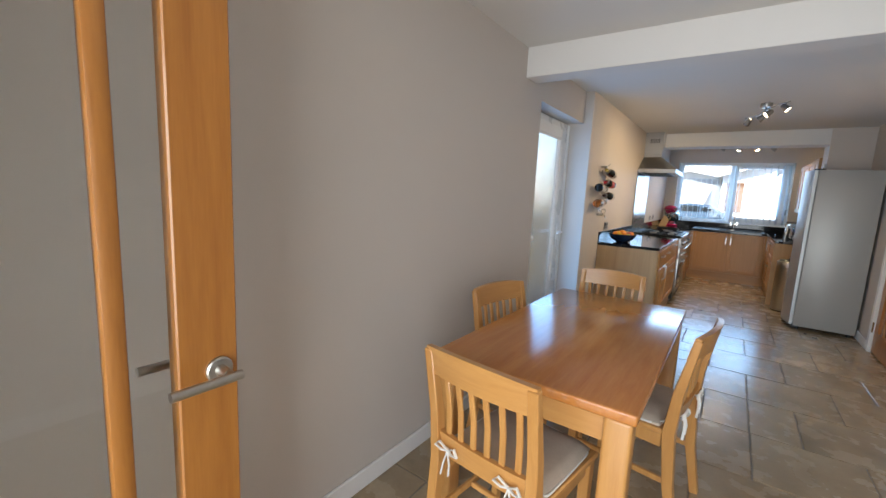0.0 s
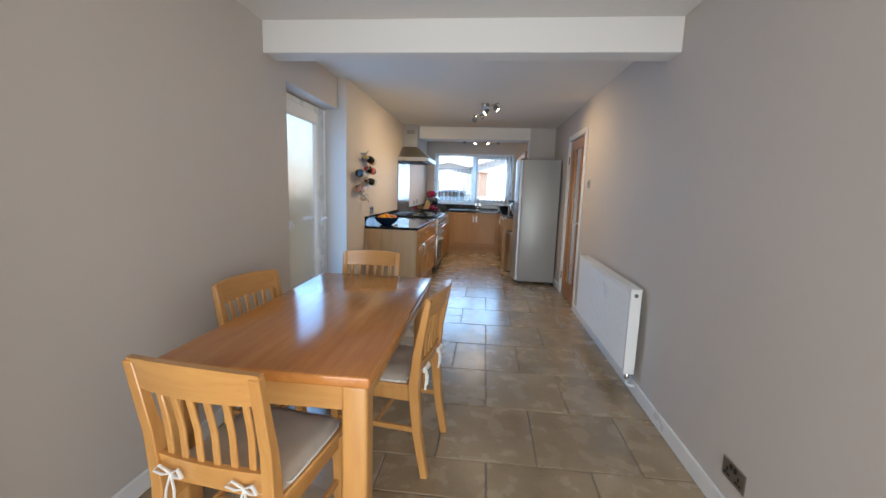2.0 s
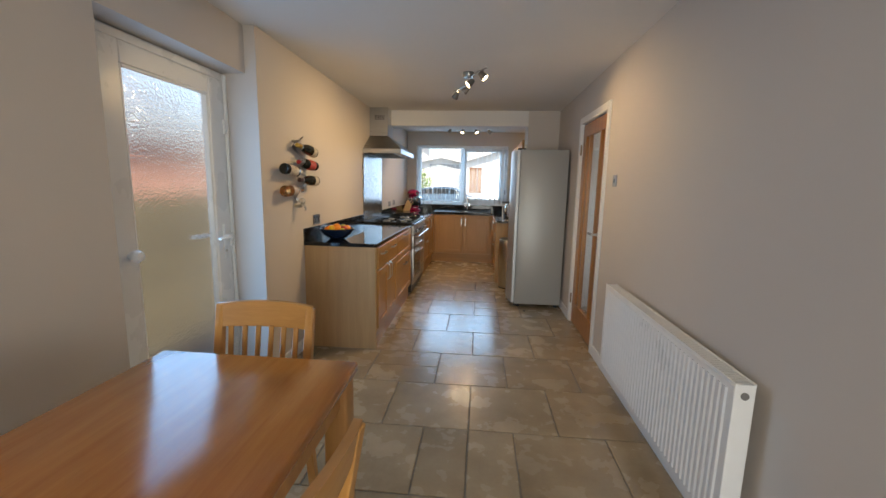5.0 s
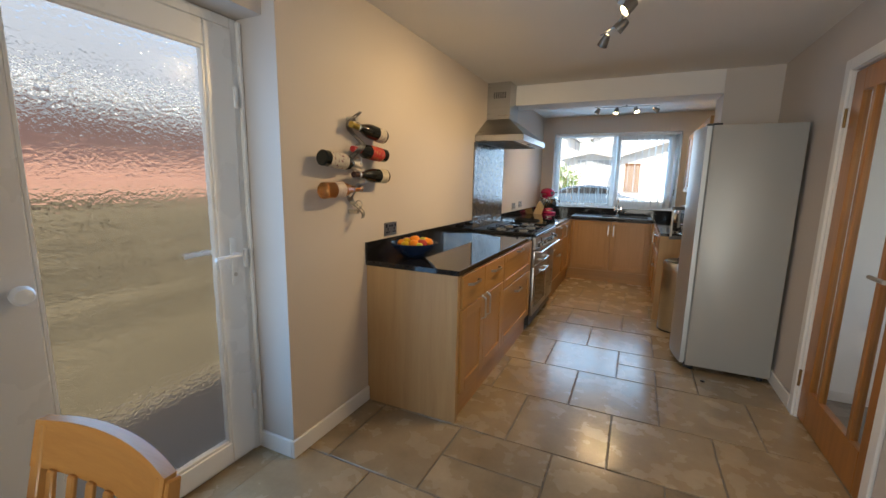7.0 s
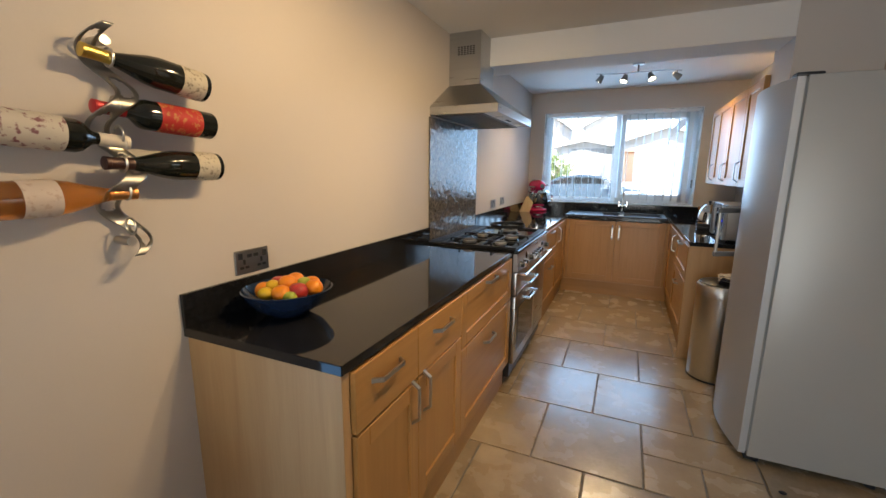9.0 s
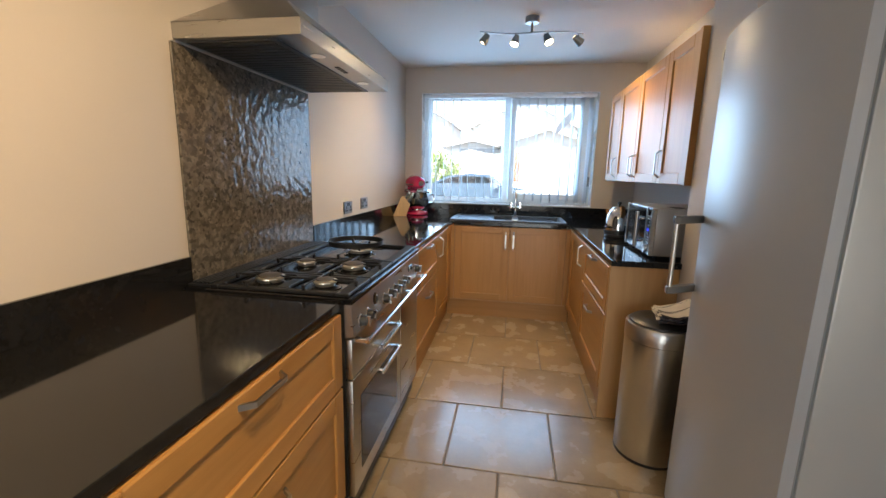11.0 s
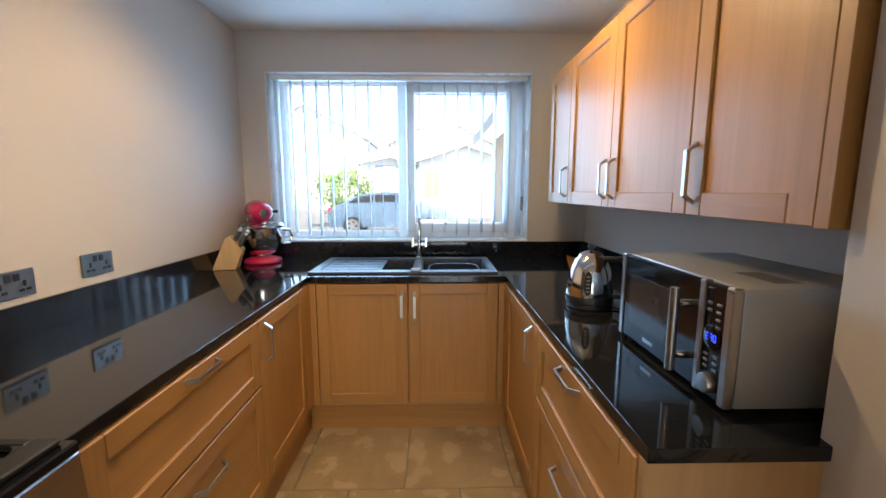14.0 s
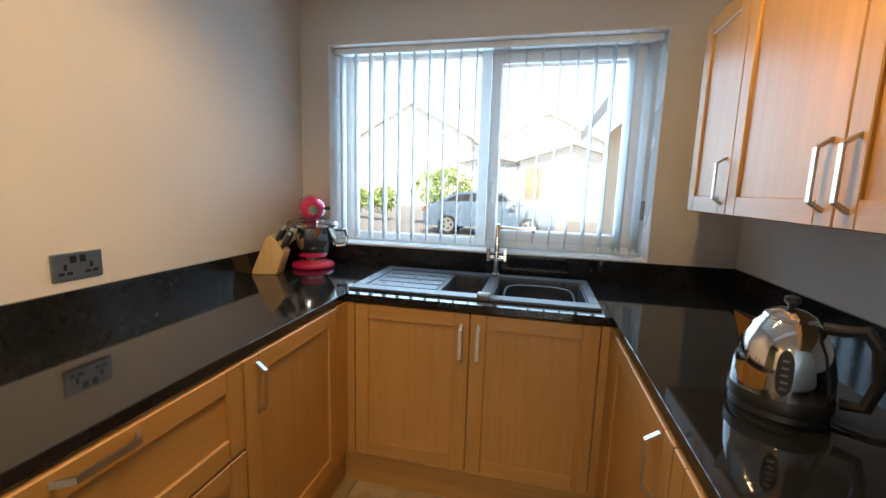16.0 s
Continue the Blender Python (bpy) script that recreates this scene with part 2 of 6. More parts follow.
def lathe(profile, centre=(0, 0, 0), axis=(0, 0, 1), seg=28, close=True):
    bm = bmesh.new()
    add_lathe(bm, profile, centre, axis, seg, close)
    return bm


def add_tube(bm, points, r, seg=10, flat=1.0, closed=False):
    """A round (or flattened) bar along a line of points."""
    pts = [Vector(p) for p in points]
    n = len(pts)
    rings = []
    side = None
    for i, p in enumerate(pts):
        if closed:
            d = pts[(i + 1) % n] - pts[i - 1]
        else:
            d = pts[min(i + 1, n - 1)] - pts[max(i - 1, 0)]
        d.normalize()
        if side is None:
            side = d.cross(Vector((0, 0, 1)) if abs(d.z) < 0.9 else Vector((1, 0, 0))).normalized()
        else:
            side = (side - d * side.dot(d)).normalized()
        up = side.cross(d).normalized()
        rings.append([bm.verts.new(p + (side * math.cos(a) + up * math.sin(a) * flat) * r) for a in (2 * math.pi * k / seg for k in range(seg))])
    pairs = list(zip(rings, rings[1:])) + ([(rings[-1], rings[0])] if closed else [])
    for a, b in pairs:
        for k in range(seg):
            bm.faces.new((a[k], a[(k + 1) % seg], b[(k + 1) % seg], b[k]))
    if not closed:
        bm.faces.new(rings[0][::-1])
        bm.faces.new(rings[-1])


def tube(points, r, seg=10, flat=1.0, closed=False):
    bm = bmesh.new()
    add_tube(bm, points, r, seg, flat, closed)
    return bm


def add_prism(bm, outline, axis, a, b):
    """A flat outline of (u, v) pushed along an axis: for x (y, z), for y (x, z), for z (x, y)."""
    def at(u, v, w):
        return {"x": (w, u, v), "y": (u, w, v), "z": (u, v, w)}[axis]
    lo = [bm.verts.new(at(u, v, a)) for u, v in outline]
    hi = [bm.verts.new(at(u, v, b)) for u, v in outline]
    n = len(outline)
    bm.faces.new(lo)
    bm.faces.new(hi[::-1])
    for i in range(n):
        bm.faces.new((lo[i], hi[i], hi[(i + 1) % n], lo[(i + 1) % n]))


def prism(outline, axis, a, b, bevel=0.0):
    bm = bmesh.new()
    add_prism(bm, outline, axis, a, b)
    if bevel:
        bmesh.ops.bevel(bm, geom=list(bm.edges), offset=bevel, segments=1, affect="EDGES")
    return bm


def thing(name, at, label, category, group="", kind=""):
    ob = new(name)
    ob.location = at
    ob.empty_display_size = 0.1
    return tagged(ob, label, category, group, kind)


def origin_of(ob):
    v = Vector((0, 0, 0))
    while ob is not None:
        v = v + ob.location
        ob = ob.parent
    return v


def finish(bm, name, material, smooth=35):
    bmesh.ops.recalc_face_normals(bm, faces=bm.faces)
    me = bpy.data.meshes.new(name)
    bm.to_mesh(me)
    bm.free()
    me.materials.append(material)
    me.shade_smooth()
    me.set_sharp_from_angle(angle=radians(smooth))
    return me


def part(name, bm, material, parent, label=""):
    """One mesh under a thing or a part, given in the coordinates of the thing's surroundings."""
    bmesh.ops.translate(bm, verts=bm.verts, vec=-origin_of(parent))
    ob = new(name, finish(bm, name, material))
    ob.parent = parent
    if label:
        ob["label"] = label
    return ob


def solid(name, bm, material, label="", category="", group="", kind=""):
    """A top-level thing of one mesh, with its origin at its base."""
    xs = [v.co for v in bm.verts]
    c = Vector((sum(v.x for v in xs) / len(xs), sum(v.y for v in xs) / len(xs), min(v.z for v in xs)))
    bmesh.ops.translate(bm, verts=bm.verts, vec=-c)
    ob = new(name, finish(bm, name, material))
    ob.location = c
    return tagged(ob, label, category, group, kind)


def structure(name, boxes, material, label, category, bevel=0.0):
    bm = bmesh.new()
    for lo, hi in boxes:
        mesh_box(bm, lo, hi, bevel)
    ob = new(name, finish(bm, name, material))
    return tagged(ob, label, category, kind="structure")


# ---- large structure ----
XL, XK, XR, XE = -1.14, -1.065, 1.35, 1.28      # dining wall, kitchen wall, long wall, wall by the sink
YD, YB, YP, YF = 3.38, 4.41, 7.30, 9.82         # recess of the back door, pier, lintel and window wall
CEIL, CEIL_E = 2.34, 2.39

structure("wall_west", [((XL - 0.26, 0.20, 0), (XL, YD, CEIL)), ((XL - 0.26, YD, 2.055), (XL, YB, CEIL))], M["wall"], "matt taupe painted wall beside the dining table", "wall")
structure("wall_west_kitchen", [((XL - 0.26, YB, 0), (XK, YF + 0.3, CEIL_E))], M["wall"], "matt taupe painted wall behind the worktop", "wall")
DY0, DY1, DZ = 5.235, 6.045, 2.01
structure("wall_east", [((XR, 0.06, 0), (XR + 0.14, DY0 - 0.03, CEIL)), ((XR, DY1 + 0.03, 0), (XR + 0.14, YP, CEIL)), ((XR, DY0 - 0.03, DZ + 0.03), (XR + 0.14, DY1 + 0.03, CEIL))], M["wall"], "long taupe painted wall with an oak door", "wall")
structure("wall_pier", [((0.955, YP, 0), (XR + 0.14, 7.68, CEIL_E))], M["wall"], "taupe painted pier behind the fridge", "wall")
structure("wall_east_kitchen", [((XE, 7.68, 0), (XR + 0.14, YF + 0.3, CEIL_E))], M["wall"], "taupe painted wall behind the microwave", "wall")
WX0, WX1, WZ0, WZ1 = -0.888, 0.88, 1.008, 2.135
structure("wall_north", [((XK, YF, 0), (XE, YF + 0.3, WZ0)), ((XK, YF, WZ1), (XE, YF + 0.3, CEIL_E)), ((XK, YF, WZ0), (WX0, YF + 0.3, WZ1)), ((WX1, YF, WZ0), (XE, YF + 0.3, WZ1))], M["wall"], "taupe painted wall with a wide window", "wall")
structure("wall_south", [((XL - 0.26, 0.06, 0), (-0.76, 0.20, CEIL)), ((-0.76, 0.06, 2.06), (XR, 0.20, CEIL))], M["wall"], "taupe painted wall with a wide doorway", "wall")
structure("wall_lounge", [((-2.4, -1.6, 0), (-2.26, 0.06, CEIL)), ((2.26, -1.6, 0), (2.4, 0.06, CEIL)), ((-2.4, -1.74, 2.2), (2.4, -1.6, CEIL)), ((-2.4, -1.74, 0), (-1.1, -1.6, 2.2)), ((2.0, -1.74, 0), (2.4, -1.6, 2.2)), ((-1.1, -1.74, 0), (2.0, -1.6, 0.12)), ((-2.26, 0.06, 0), (XL - 0.26, 0.2, CEIL)), ((XR + 0.14, 0.06, 0), (2.4, 0.2, CEIL))], M["wall"], "plain walls and garden window of the room behind the doorway", "wall")
structure("wall_hall", [((XR + 0.14, 4.9, 0), (2.6, 5.0, CEIL)), ((XR + 0.14, 6.4, 0), (2.6, 6.5, CEIL)), ((2.6, 4.9, 0), (2.7, 6.5, 0.8)), ((2.6, 4.9, 2.1), (2.7, 6.5, CEIL))], M["white"], "pale walls of the hall behind the oak door", "wall")
structure("ceiling", [((-2.4, -1.74, CEIL), (2.7, 0.2, CEIL + 0.12)), ((XL - 0.26, 0.2, CEIL), (2.7, YP, CEIL + 0.12))], M["ceiling"], "flat white painted ceiling", "ceiling")
structure("ceiling_kitchen", [((XK, YP + 0.3, CEIL_E), (XE, YF + 0.3, CEIL_E + 0.1))], M["ceiling"], "flat white ceiling over the sink end", "ceiling")
structure("ceiling_beam", [((XL, 3.087, 2.148), (XR, 3.255, CEIL))], M["ceiling"], "boxed white beam across the dining ceiling", "beam", 0.003)
structure("kitchen_lintel", [((XK, YP, 2.148), (0.955, YP + 0.3, CEIL_E + 0.1))], M["ceiling"], "boxed white lintel across the kitchen", "beam", 0.003)


def skirting(name, runs):
    bm = bmesh.new()
    for x0, y0, x1, y1, nx, ny in runs:
        t, h = 0.016, 0.095
        lo = (min(x0, x1, x0 + nx * t, x1 + nx * t), min(y0, y1, y0 + ny * t, y1 + ny * t), 0)
        hi = (max(x0, x1, x0 + nx * t, x1 + nx * t), max(y0, y1, y0 + ny * t, y1 + ny * t), h)
        mesh_box(bm, lo, hi, 0.005)
    tagged(new(name, finish(bm, name, M["white"])), "white gloss painted skirting board", "skirting", kind="structure")


skirting("baseboard_west", [(XL, 0.2, XL, YD, 1, 0)])
skirting("baseboard_pier", [(XK, YB - 0.016, XK, 5.03, 1, 0), (-1.29, YB, XK, YB, 0, -1)])
skirting("baseboard_east", [(XR, 0.2, XR, DY0 - 0.075, -1, 0), (XR, DY1 + 0.075, XR, YP, -1, 0)])


# ---- kitchen units ----
def plane_map(axis, at, sign):
    """u along the front, n out of it, z up."""
    if axis == "x":
        return lambda u, n, z: (at + sign * n, u, z)
    return lambda u, n, z: (u, at + sign * n, z)


def front_box(bm, f, u0, u1, n0, n1, z0, z1, bevel=0.0015):
    a, b = f(u0, n0, z0), f(u1, n1, z1)
    mesh_box(bm, [min(p, q) for p, q in zip(a, b)], [max(p, q) for p, q in zip(a, b)], bevel)


def shaker(parent, name, f, u0, u1, z0, z1, material, handle=None, plain=False):
    """A door or drawer front with a raised border, gaps round it, and its bow handle: (u, z, 'h' or 'v')."""
    g, w, t = 0.0018, 0.062, 0.020
    u0, u1, z0, z1 = u0 + g, u1 - g, z0 + g, z1 - g
    bm = bmesh.new()
    if plain:
        front_box(bm, f, u0, u1, 0, t, z0, z1, 0.0025)
        ob = part(name, bm, material, parent)
    else:
        front_box(bm, f, u0 + w, u1 - w, 0, t - 0.009, z0 + w, z1 - w, 0)
        ob = part(name, bm, material, parent)
        across = M["cabh"] if f(1, 0, 0)[1] == 1 else M["cabx"]
        for piece, a, b, c, d, m in (("stile", u0, u0 + w, z0, z1, M["cab"]), ("stile", u1 - w, u1, z0, z1, M["cab"]), ("rail", u0 + w, u1 - w, z0, z0 + w, across), ("rail", u0 + w, u1 - w, z1 - w, z1, across)):
            bm = bmesh.new()
            front_box(bm, f, a, b, 0, t, c, d, 0.0028)
            part(piece, bm, m, ob)
    if handle:
        u, z, way = handle
        bow_handle(ob, f, u, z, way, t)
    return ob


def bow_handle(parent, f, u, z, way, base, half=0.082):
    rise, th, w = 0.030, 0.006, 0.007
    line = [(-half, 0.0), (-half + 0.022, rise), (half - 0.022, rise), (half, 0.0)]
    inner = [(half - 0.010, 0.0), (half - 0.026, rise - th), (-half + 0.026, rise - th), (-half + 0.010, 0.0)]
    bm = bmesh.new()
    lo, hi = [], []
    for s, out in line + inner:
        for k, store in ((-w, lo), (w, hi)):
            store.append(bm.verts.new(f(u + s, base + out, z + k) if way == "h" else f(u + k, base + out, z + s)))
    n = len(lo)
    for i in range(n):
        bm.faces.new((lo[i], lo[(i + 1) % n], hi[(i + 1) % n], hi[i]))
    for a, b, c, d in ((0, 1, 6, 7), (1, 2, 5, 6), (2, 3, 4, 5)):
        bm.faces.new((lo[a], lo[b], lo[c], lo[d]))
        bm.faces.new((hi[d], hi[c], hi[b], hi[a]))
    part("handle", bm, M["nickel"], parent, "satin nickel bow handle")


def carcass(name, lo, hi, label, group, top=0.868):
    ob = thing(name, ((lo[0] + hi[0]) / 2, (lo[1] + hi[1]) / 2, 0), label, "cabinet", group)
    part("body", box((lo[0], lo[1], 0.15), (hi[0], hi[1], top)), M["endp"], ob)
    return ob


LEFT = plane_map("x", -0.47, 1)
BACK = plane_map("y", 9.17, -1)
RIGHT = plane_map("x", 0.63, -1)
TOP, MID, LOW = 0.862, 0.60, 0.165


def base_units():
    g1, g2, g3 = "units by the back door", "units round the sink", "units under the microwave"
    ob = carcass("base_cabinet", (XK, 5.065, 0), (-0.47, 5.43, 0), "oak shaker base cabinet with one drawer over a door", g1)
    shaker(ob, "drawer", LEFT, 5.066, 5.43, 0.672, TOP, M["cabh"], (5.225, 0.80, "h"), True)
    shaker(ob, "door", LEFT, 5.066, 5.43, LOW, 0.668, M["cab"], (5.385, 0.60, "v"))
    part("end_panel", box((XK, 5.032, 0), (-0.466, 5.064, 0.869), 0.001), M["endp"], ob, "pale oak end panel down to the floor")
    part("plinth", box((XK, 5.064, 0), (-0.485, 5.43, 0.15)), M["cabh"], ob)
    ob = carcass("base_cabinet", (XK, 5.43, 0), (-0.47, 5.845, 0), "oak shaker base cabinet with one drawer over a door", g1)
    shaker(ob, "drawer", LEFT, 5.43, 5.845, 0.672, TOP, M["cabh"], (5.63, 0.80, "h"), True)
    shaker(ob, "door", LEFT, 5.43, 5.845, LOW, 0.668, M["cab"], (5.472, 0.60, "v"))
    part("plinth", box((XK, 5.43, 0), (-0.485, 5.845, 0.15)), M["cabh"], ob)
    ob = carcass("drawer_cabinet", (XK, 5.845, 0), (-0.47, 6.692, 0), "oak cabinet of two deep pan drawers beside the cooker", g1)
    shaker(ob, "drawer", LEFT, 5.845, 6.690, MID, TOP, M["cabh"], (6.245, 0.836, "h"))
    shaker(ob, "drawer", LEFT, 5.845, 6.690, LOW, MID - 0.004, M["cabh"], (6.235, 0.515, "h"))
    part("plinth", box((XK, 5.845, 0), (-0.485, 6.692, 0.15)), M["cabh"], ob)

    ob = carcass("drawer_cabinet", (XK, 7.71, 0), (-0.47, 8.515, 0), "oak cabinet of two deep drawers beyond the cooker", g2)
    shaker(ob, "drawer", LEFT, 7.715, 8.515, MID, TOP, M["cabh"], (8.13, 0.838, "h"))
    shaker(ob, "drawer", LEFT, 7.715, 8.515, LOW, MID - 0.004, M["cabh"], (8.12, 0.50, "h"))
    part("plinth", box((XK, 7.71, 0), (-0.485, 8.515, 0.15)), M["cabh"], ob)
    ob = carcass("base_cabinet", (XK, 8.515, 0), (-0.47, 9.17, 0), "oak shaker corner base cabinet with one tall door", g2)
    shaker(ob, "door", LEFT, 8.515, 9.06, LOW, TOP, M["cab"], (8.572, 0.755, "v"))
    part("filler", box((-0.47, 9.063, LOW), (-0.452, 9.17, TOP)), M["cab"], ob)
    part("plinth", box((XK, 8.515, 0), (-0.485, 9.19, 0.15)), M["cabh"], ob)
    ob = carcass("sink_cabinet", (-0.45, 9.17, 0), (0.61, YF, 0), "oak shaker double-door cabinet under the sink", g2, 0.70)
    shaker(ob, "door", BACK, -0.415, 0.084, LOW, TOP, M["cab"], (0.050, 0.735, "v"))
    shaker(ob, "door", BACK, 0.084, 0.580, LOW, TOP, M["cab"], (0.120, 0.735, "v"))
    part("filler", box((-0.450, 9.152, LOW), (-0.417, 9.17, TOP)), M["cab"], ob)
    part("filler", box((0.582, 9.152, LOW), (0.612, 9.17, TOP)), M["cab"], ob)
    part("plinth", box((-0.48, 9.185, 0), (0.64, 9.20, 0.16)), M["cabx"], ob)

    ob = carcass("drawer_cabinet", (0.63, 7.69, 0), (XE, 8.42, 0), "oak cabinet of two deep drawers with a pale end panel", g3)
    shaker(ob, "drawer", RIGHT, 7.685, 8.42, MID, TOP, M["cabh"], (8.06, 0.832, "h"))
    shaker(ob, "drawer", RIGHT, 7.685, 8.42, LOW, MID - 0.004, M["cabh"], (8.07, 0.50, "h"))
    part("end_panel", box((0.615, 7.664, 0), (0.953, 7.684, 0.869), 0.001), M["endp"], ob, "pale oak end panel down to the floor")
    part("plinth", box((0.645, 7.684, 0), (0.66, 8.42, 0.15)), M["cabh"], ob)
    ob = carcass("base_cabinet", (0.63, 8.42, 0), (XE, YF, 0), "oak shaker corner base cabinet with one tall door", g3)
    shaker(ob, "door", RIGHT, 8.42, 9.06, LOW, TOP, M["cab"], (8.51, 0.755, "v"))
    part("filler", box((0.612, 9.063, LOW), (0.63, 9.17, TOP)), M["cab"], ob)
    part("plinth", box((0.645, 8.42, 0), (0.66, 9.185, 0.15)), M["cabh"], ob)


def worktops():
    bm = bmesh.new()
    mesh_box(bm, (XK, 5.02, 0.87), (-0.455, 6.700, 0.90), 0.002)
    ob = solid("worktop", bm, M["granite"], "polished black granite worktop on the oak units by the door", "worktop")
    part("upstand", box((XK, 5.02, 0.90), (XK + 0.014, 6.750, 1.008), 0.001), M["granite"], ob)
    ob = thing("worktop", (0.1, 9.3, 0.87), "polished black granite worktop running round the sink", "worktop")
    part("slab", box((XK, 7.695, 0.87), (-0.4555, YF, 0.90), 0.002), M["granite"], ob)
    part("slab", prism([(0.6155, 7.652), (0.953, 7.652), (0.953, 7.682), (XE, 7.682), (XE, YF), (0.6155, YF)], "z", 0.87, 0.90, 0.0015), M["granite"], ob)
    bm = bmesh.new()
    outer = [(-0.455, 9.143), (0.615, 9.143), (0.615, YF), (-0.455, YF)]
    inner = [(-0.10, 9.27), (0.565, 9.27), (0.565, 9.68), (-0.10, 9.68)]
    loops = [[bm.verts.new((x, y, z)) for x, y in line] for line, z in ((outer, 0.87), (outer, 0.90), (inner, 0.90), (inner, 0.87))]
    for a, b in zip(loops, loops[1:] + loops[:1]):
        for k in range(4):
            bm.faces.new((a[k], a[(k + 1) % 4], b[(k + 1) % 4], b[k]))
    part("slab", bm, M["granite"], ob)
    part("upstand", box((XK, 7.692, 0.90), (XK + 0.014, YF, 1.008), 0.001), M["granite"], ob)
    part("upstand", box((XK + 0.014, YF - 0.014, 0.90), (XE - 0.014, YF, 1.006), 0.001), M["granite"], ob)
    part("upstand", box((XE - 0.014, 7.68, 0.90), (XE, YF, 1.008), 0.001), M["granite"], ob)
    M["splash"] = hammered("hammered_splashback")
    solid("splashback", box((XK, 6.756, 0.905), (XK + 0.010, 7.688, 1.742), 0.001), M["splash"], "dark mottled hammered-glass splashback behind the hob", "splashback")


def hammered(name):
    m, nt, p = shader(name)
    N, L = nt.nodes, nt.links
    tc = N.new("ShaderNodeTexCoord")
    vo, no = N.new("ShaderNodeTexVoronoi"), N.new("ShaderNodeTexNoise")
    vo.inputs["Scale"].default_value = 70
    no.inputs["Scale"].default_value, no.inputs["Detail"].default_value = 30, 5
    for t in (vo, no):
        L.new(tc.outputs["Object"], t.inputs["Vector"])
    wob, sh = N.new("ShaderNodeTexNoise"), N.new("ShaderNodeVectorMath")
    wob.inputs["Scale"].default_value, wob.inputs["Detail"].default_value = 55, 2
    L.new(tc.outputs["Object"], wob.inputs["Vector"])
    sh.operation = "MULTIPLY_ADD"
    sh.inputs[1].default_value = (0.035, 0.035, 0.035)
    L.new(wob.outputs["Color"], sh.inputs[0])
    L.new(tc.outputs["Object"], sh.inputs[2])
    L.new(sh.outputs[0], vo.inputs["Vector"])
    bw = N.new("ShaderNodeRGBToBW")
    L.new(vo.outputs["Color"], bw.inputs[0])
    ad = N.new("ShaderNodeMath")
    ad.operation = "MULTIPLY"
    L.new(bw.outputs[0], ad.inputs[0])
    L.new(no.outputs[0], ad.inputs[1])
    ramp = N.new("ShaderNodeValToRGB")
    e = ramp.color_ramp.elements
    e[0].position, e[0].color = 0.02, rgb((0.044, 0.037, 0.029))
    e[1].position, e[1].color = 0.50, rgb((0.20, 0.170, 0.132))
    L.new(ad.outputs[0], ramp.inputs[0])
    L.new(ramp.outputs[0], p.inputs["Base Color"])
    p.inputs["Roughness"].default_value = 0.11
    n2, b = N.new("ShaderNodeTexNoise"), N.new("ShaderNodeBump")
    n2.inputs["Scale"].default_value, n2.inputs["Detail"].default_value = 24, 1
    L.new(tc.outputs["Object"], n2.inputs["Vector"])
    b.inputs["Strength"].default_value, b.inputs["Distance"].default_value = 0.40, 0.008
    L.new(n2.outputs[0], b.inputs["Height"])
    L.new(b.outputs[0], p.inputs["Normal"])
    return m


def wall_units():
    f = plane_map("x", 0.95, -1)
    z0, z1 = 1.290, 2.025
    for i, (ya, yb, doors, label) in enumerate((
            (7.72, 8.115, [(7.735, 8.115, None)], "single oak wall cabinet at the end of the row"),
            (8.115, 9.50, [(8.115, 8.62, 8.165), (8.62, 9.06, 8.665), (9.06, 9.50, 9.11)], "oak shaker wall cabinet with pale nickel handles"))):
        ob = thing("wall_cabinet", (1.12, (ya + yb) / 2, z0), label, "cabinet", "wall cabinets over the microwave")
        part("body", box((0.95, ya, z0 + 0.002), (XE, yb, z1), 0.001), M["endp"], ob)
        if i == 0:
            part("side_panel", box((0.926, 7.69, z0), (XE, 7.719, z1), 0.001), M["cab"], ob)
            shaker(ob, "door", f, 7.722, 8.115, z0, z1, M["cab"], (8.085, z0 + 0.115, "v"))
        else:
            shaker(ob, "door", f, 8.115, 8.625, z0, z1, M["cab"], (8.585, z0 + 0.115, "v"))
            shaker(ob, "door", f, 8.625, 9.14, z0, z1, M["cab"], (8.665, z0 + 0.115, "v"))
            shaker(ob, "door", f, 9.14, 9.50, z0, z1, M["cab"], (9.18, z0 + 0.115, "v"))


base_units()
worktops()
wall_units()


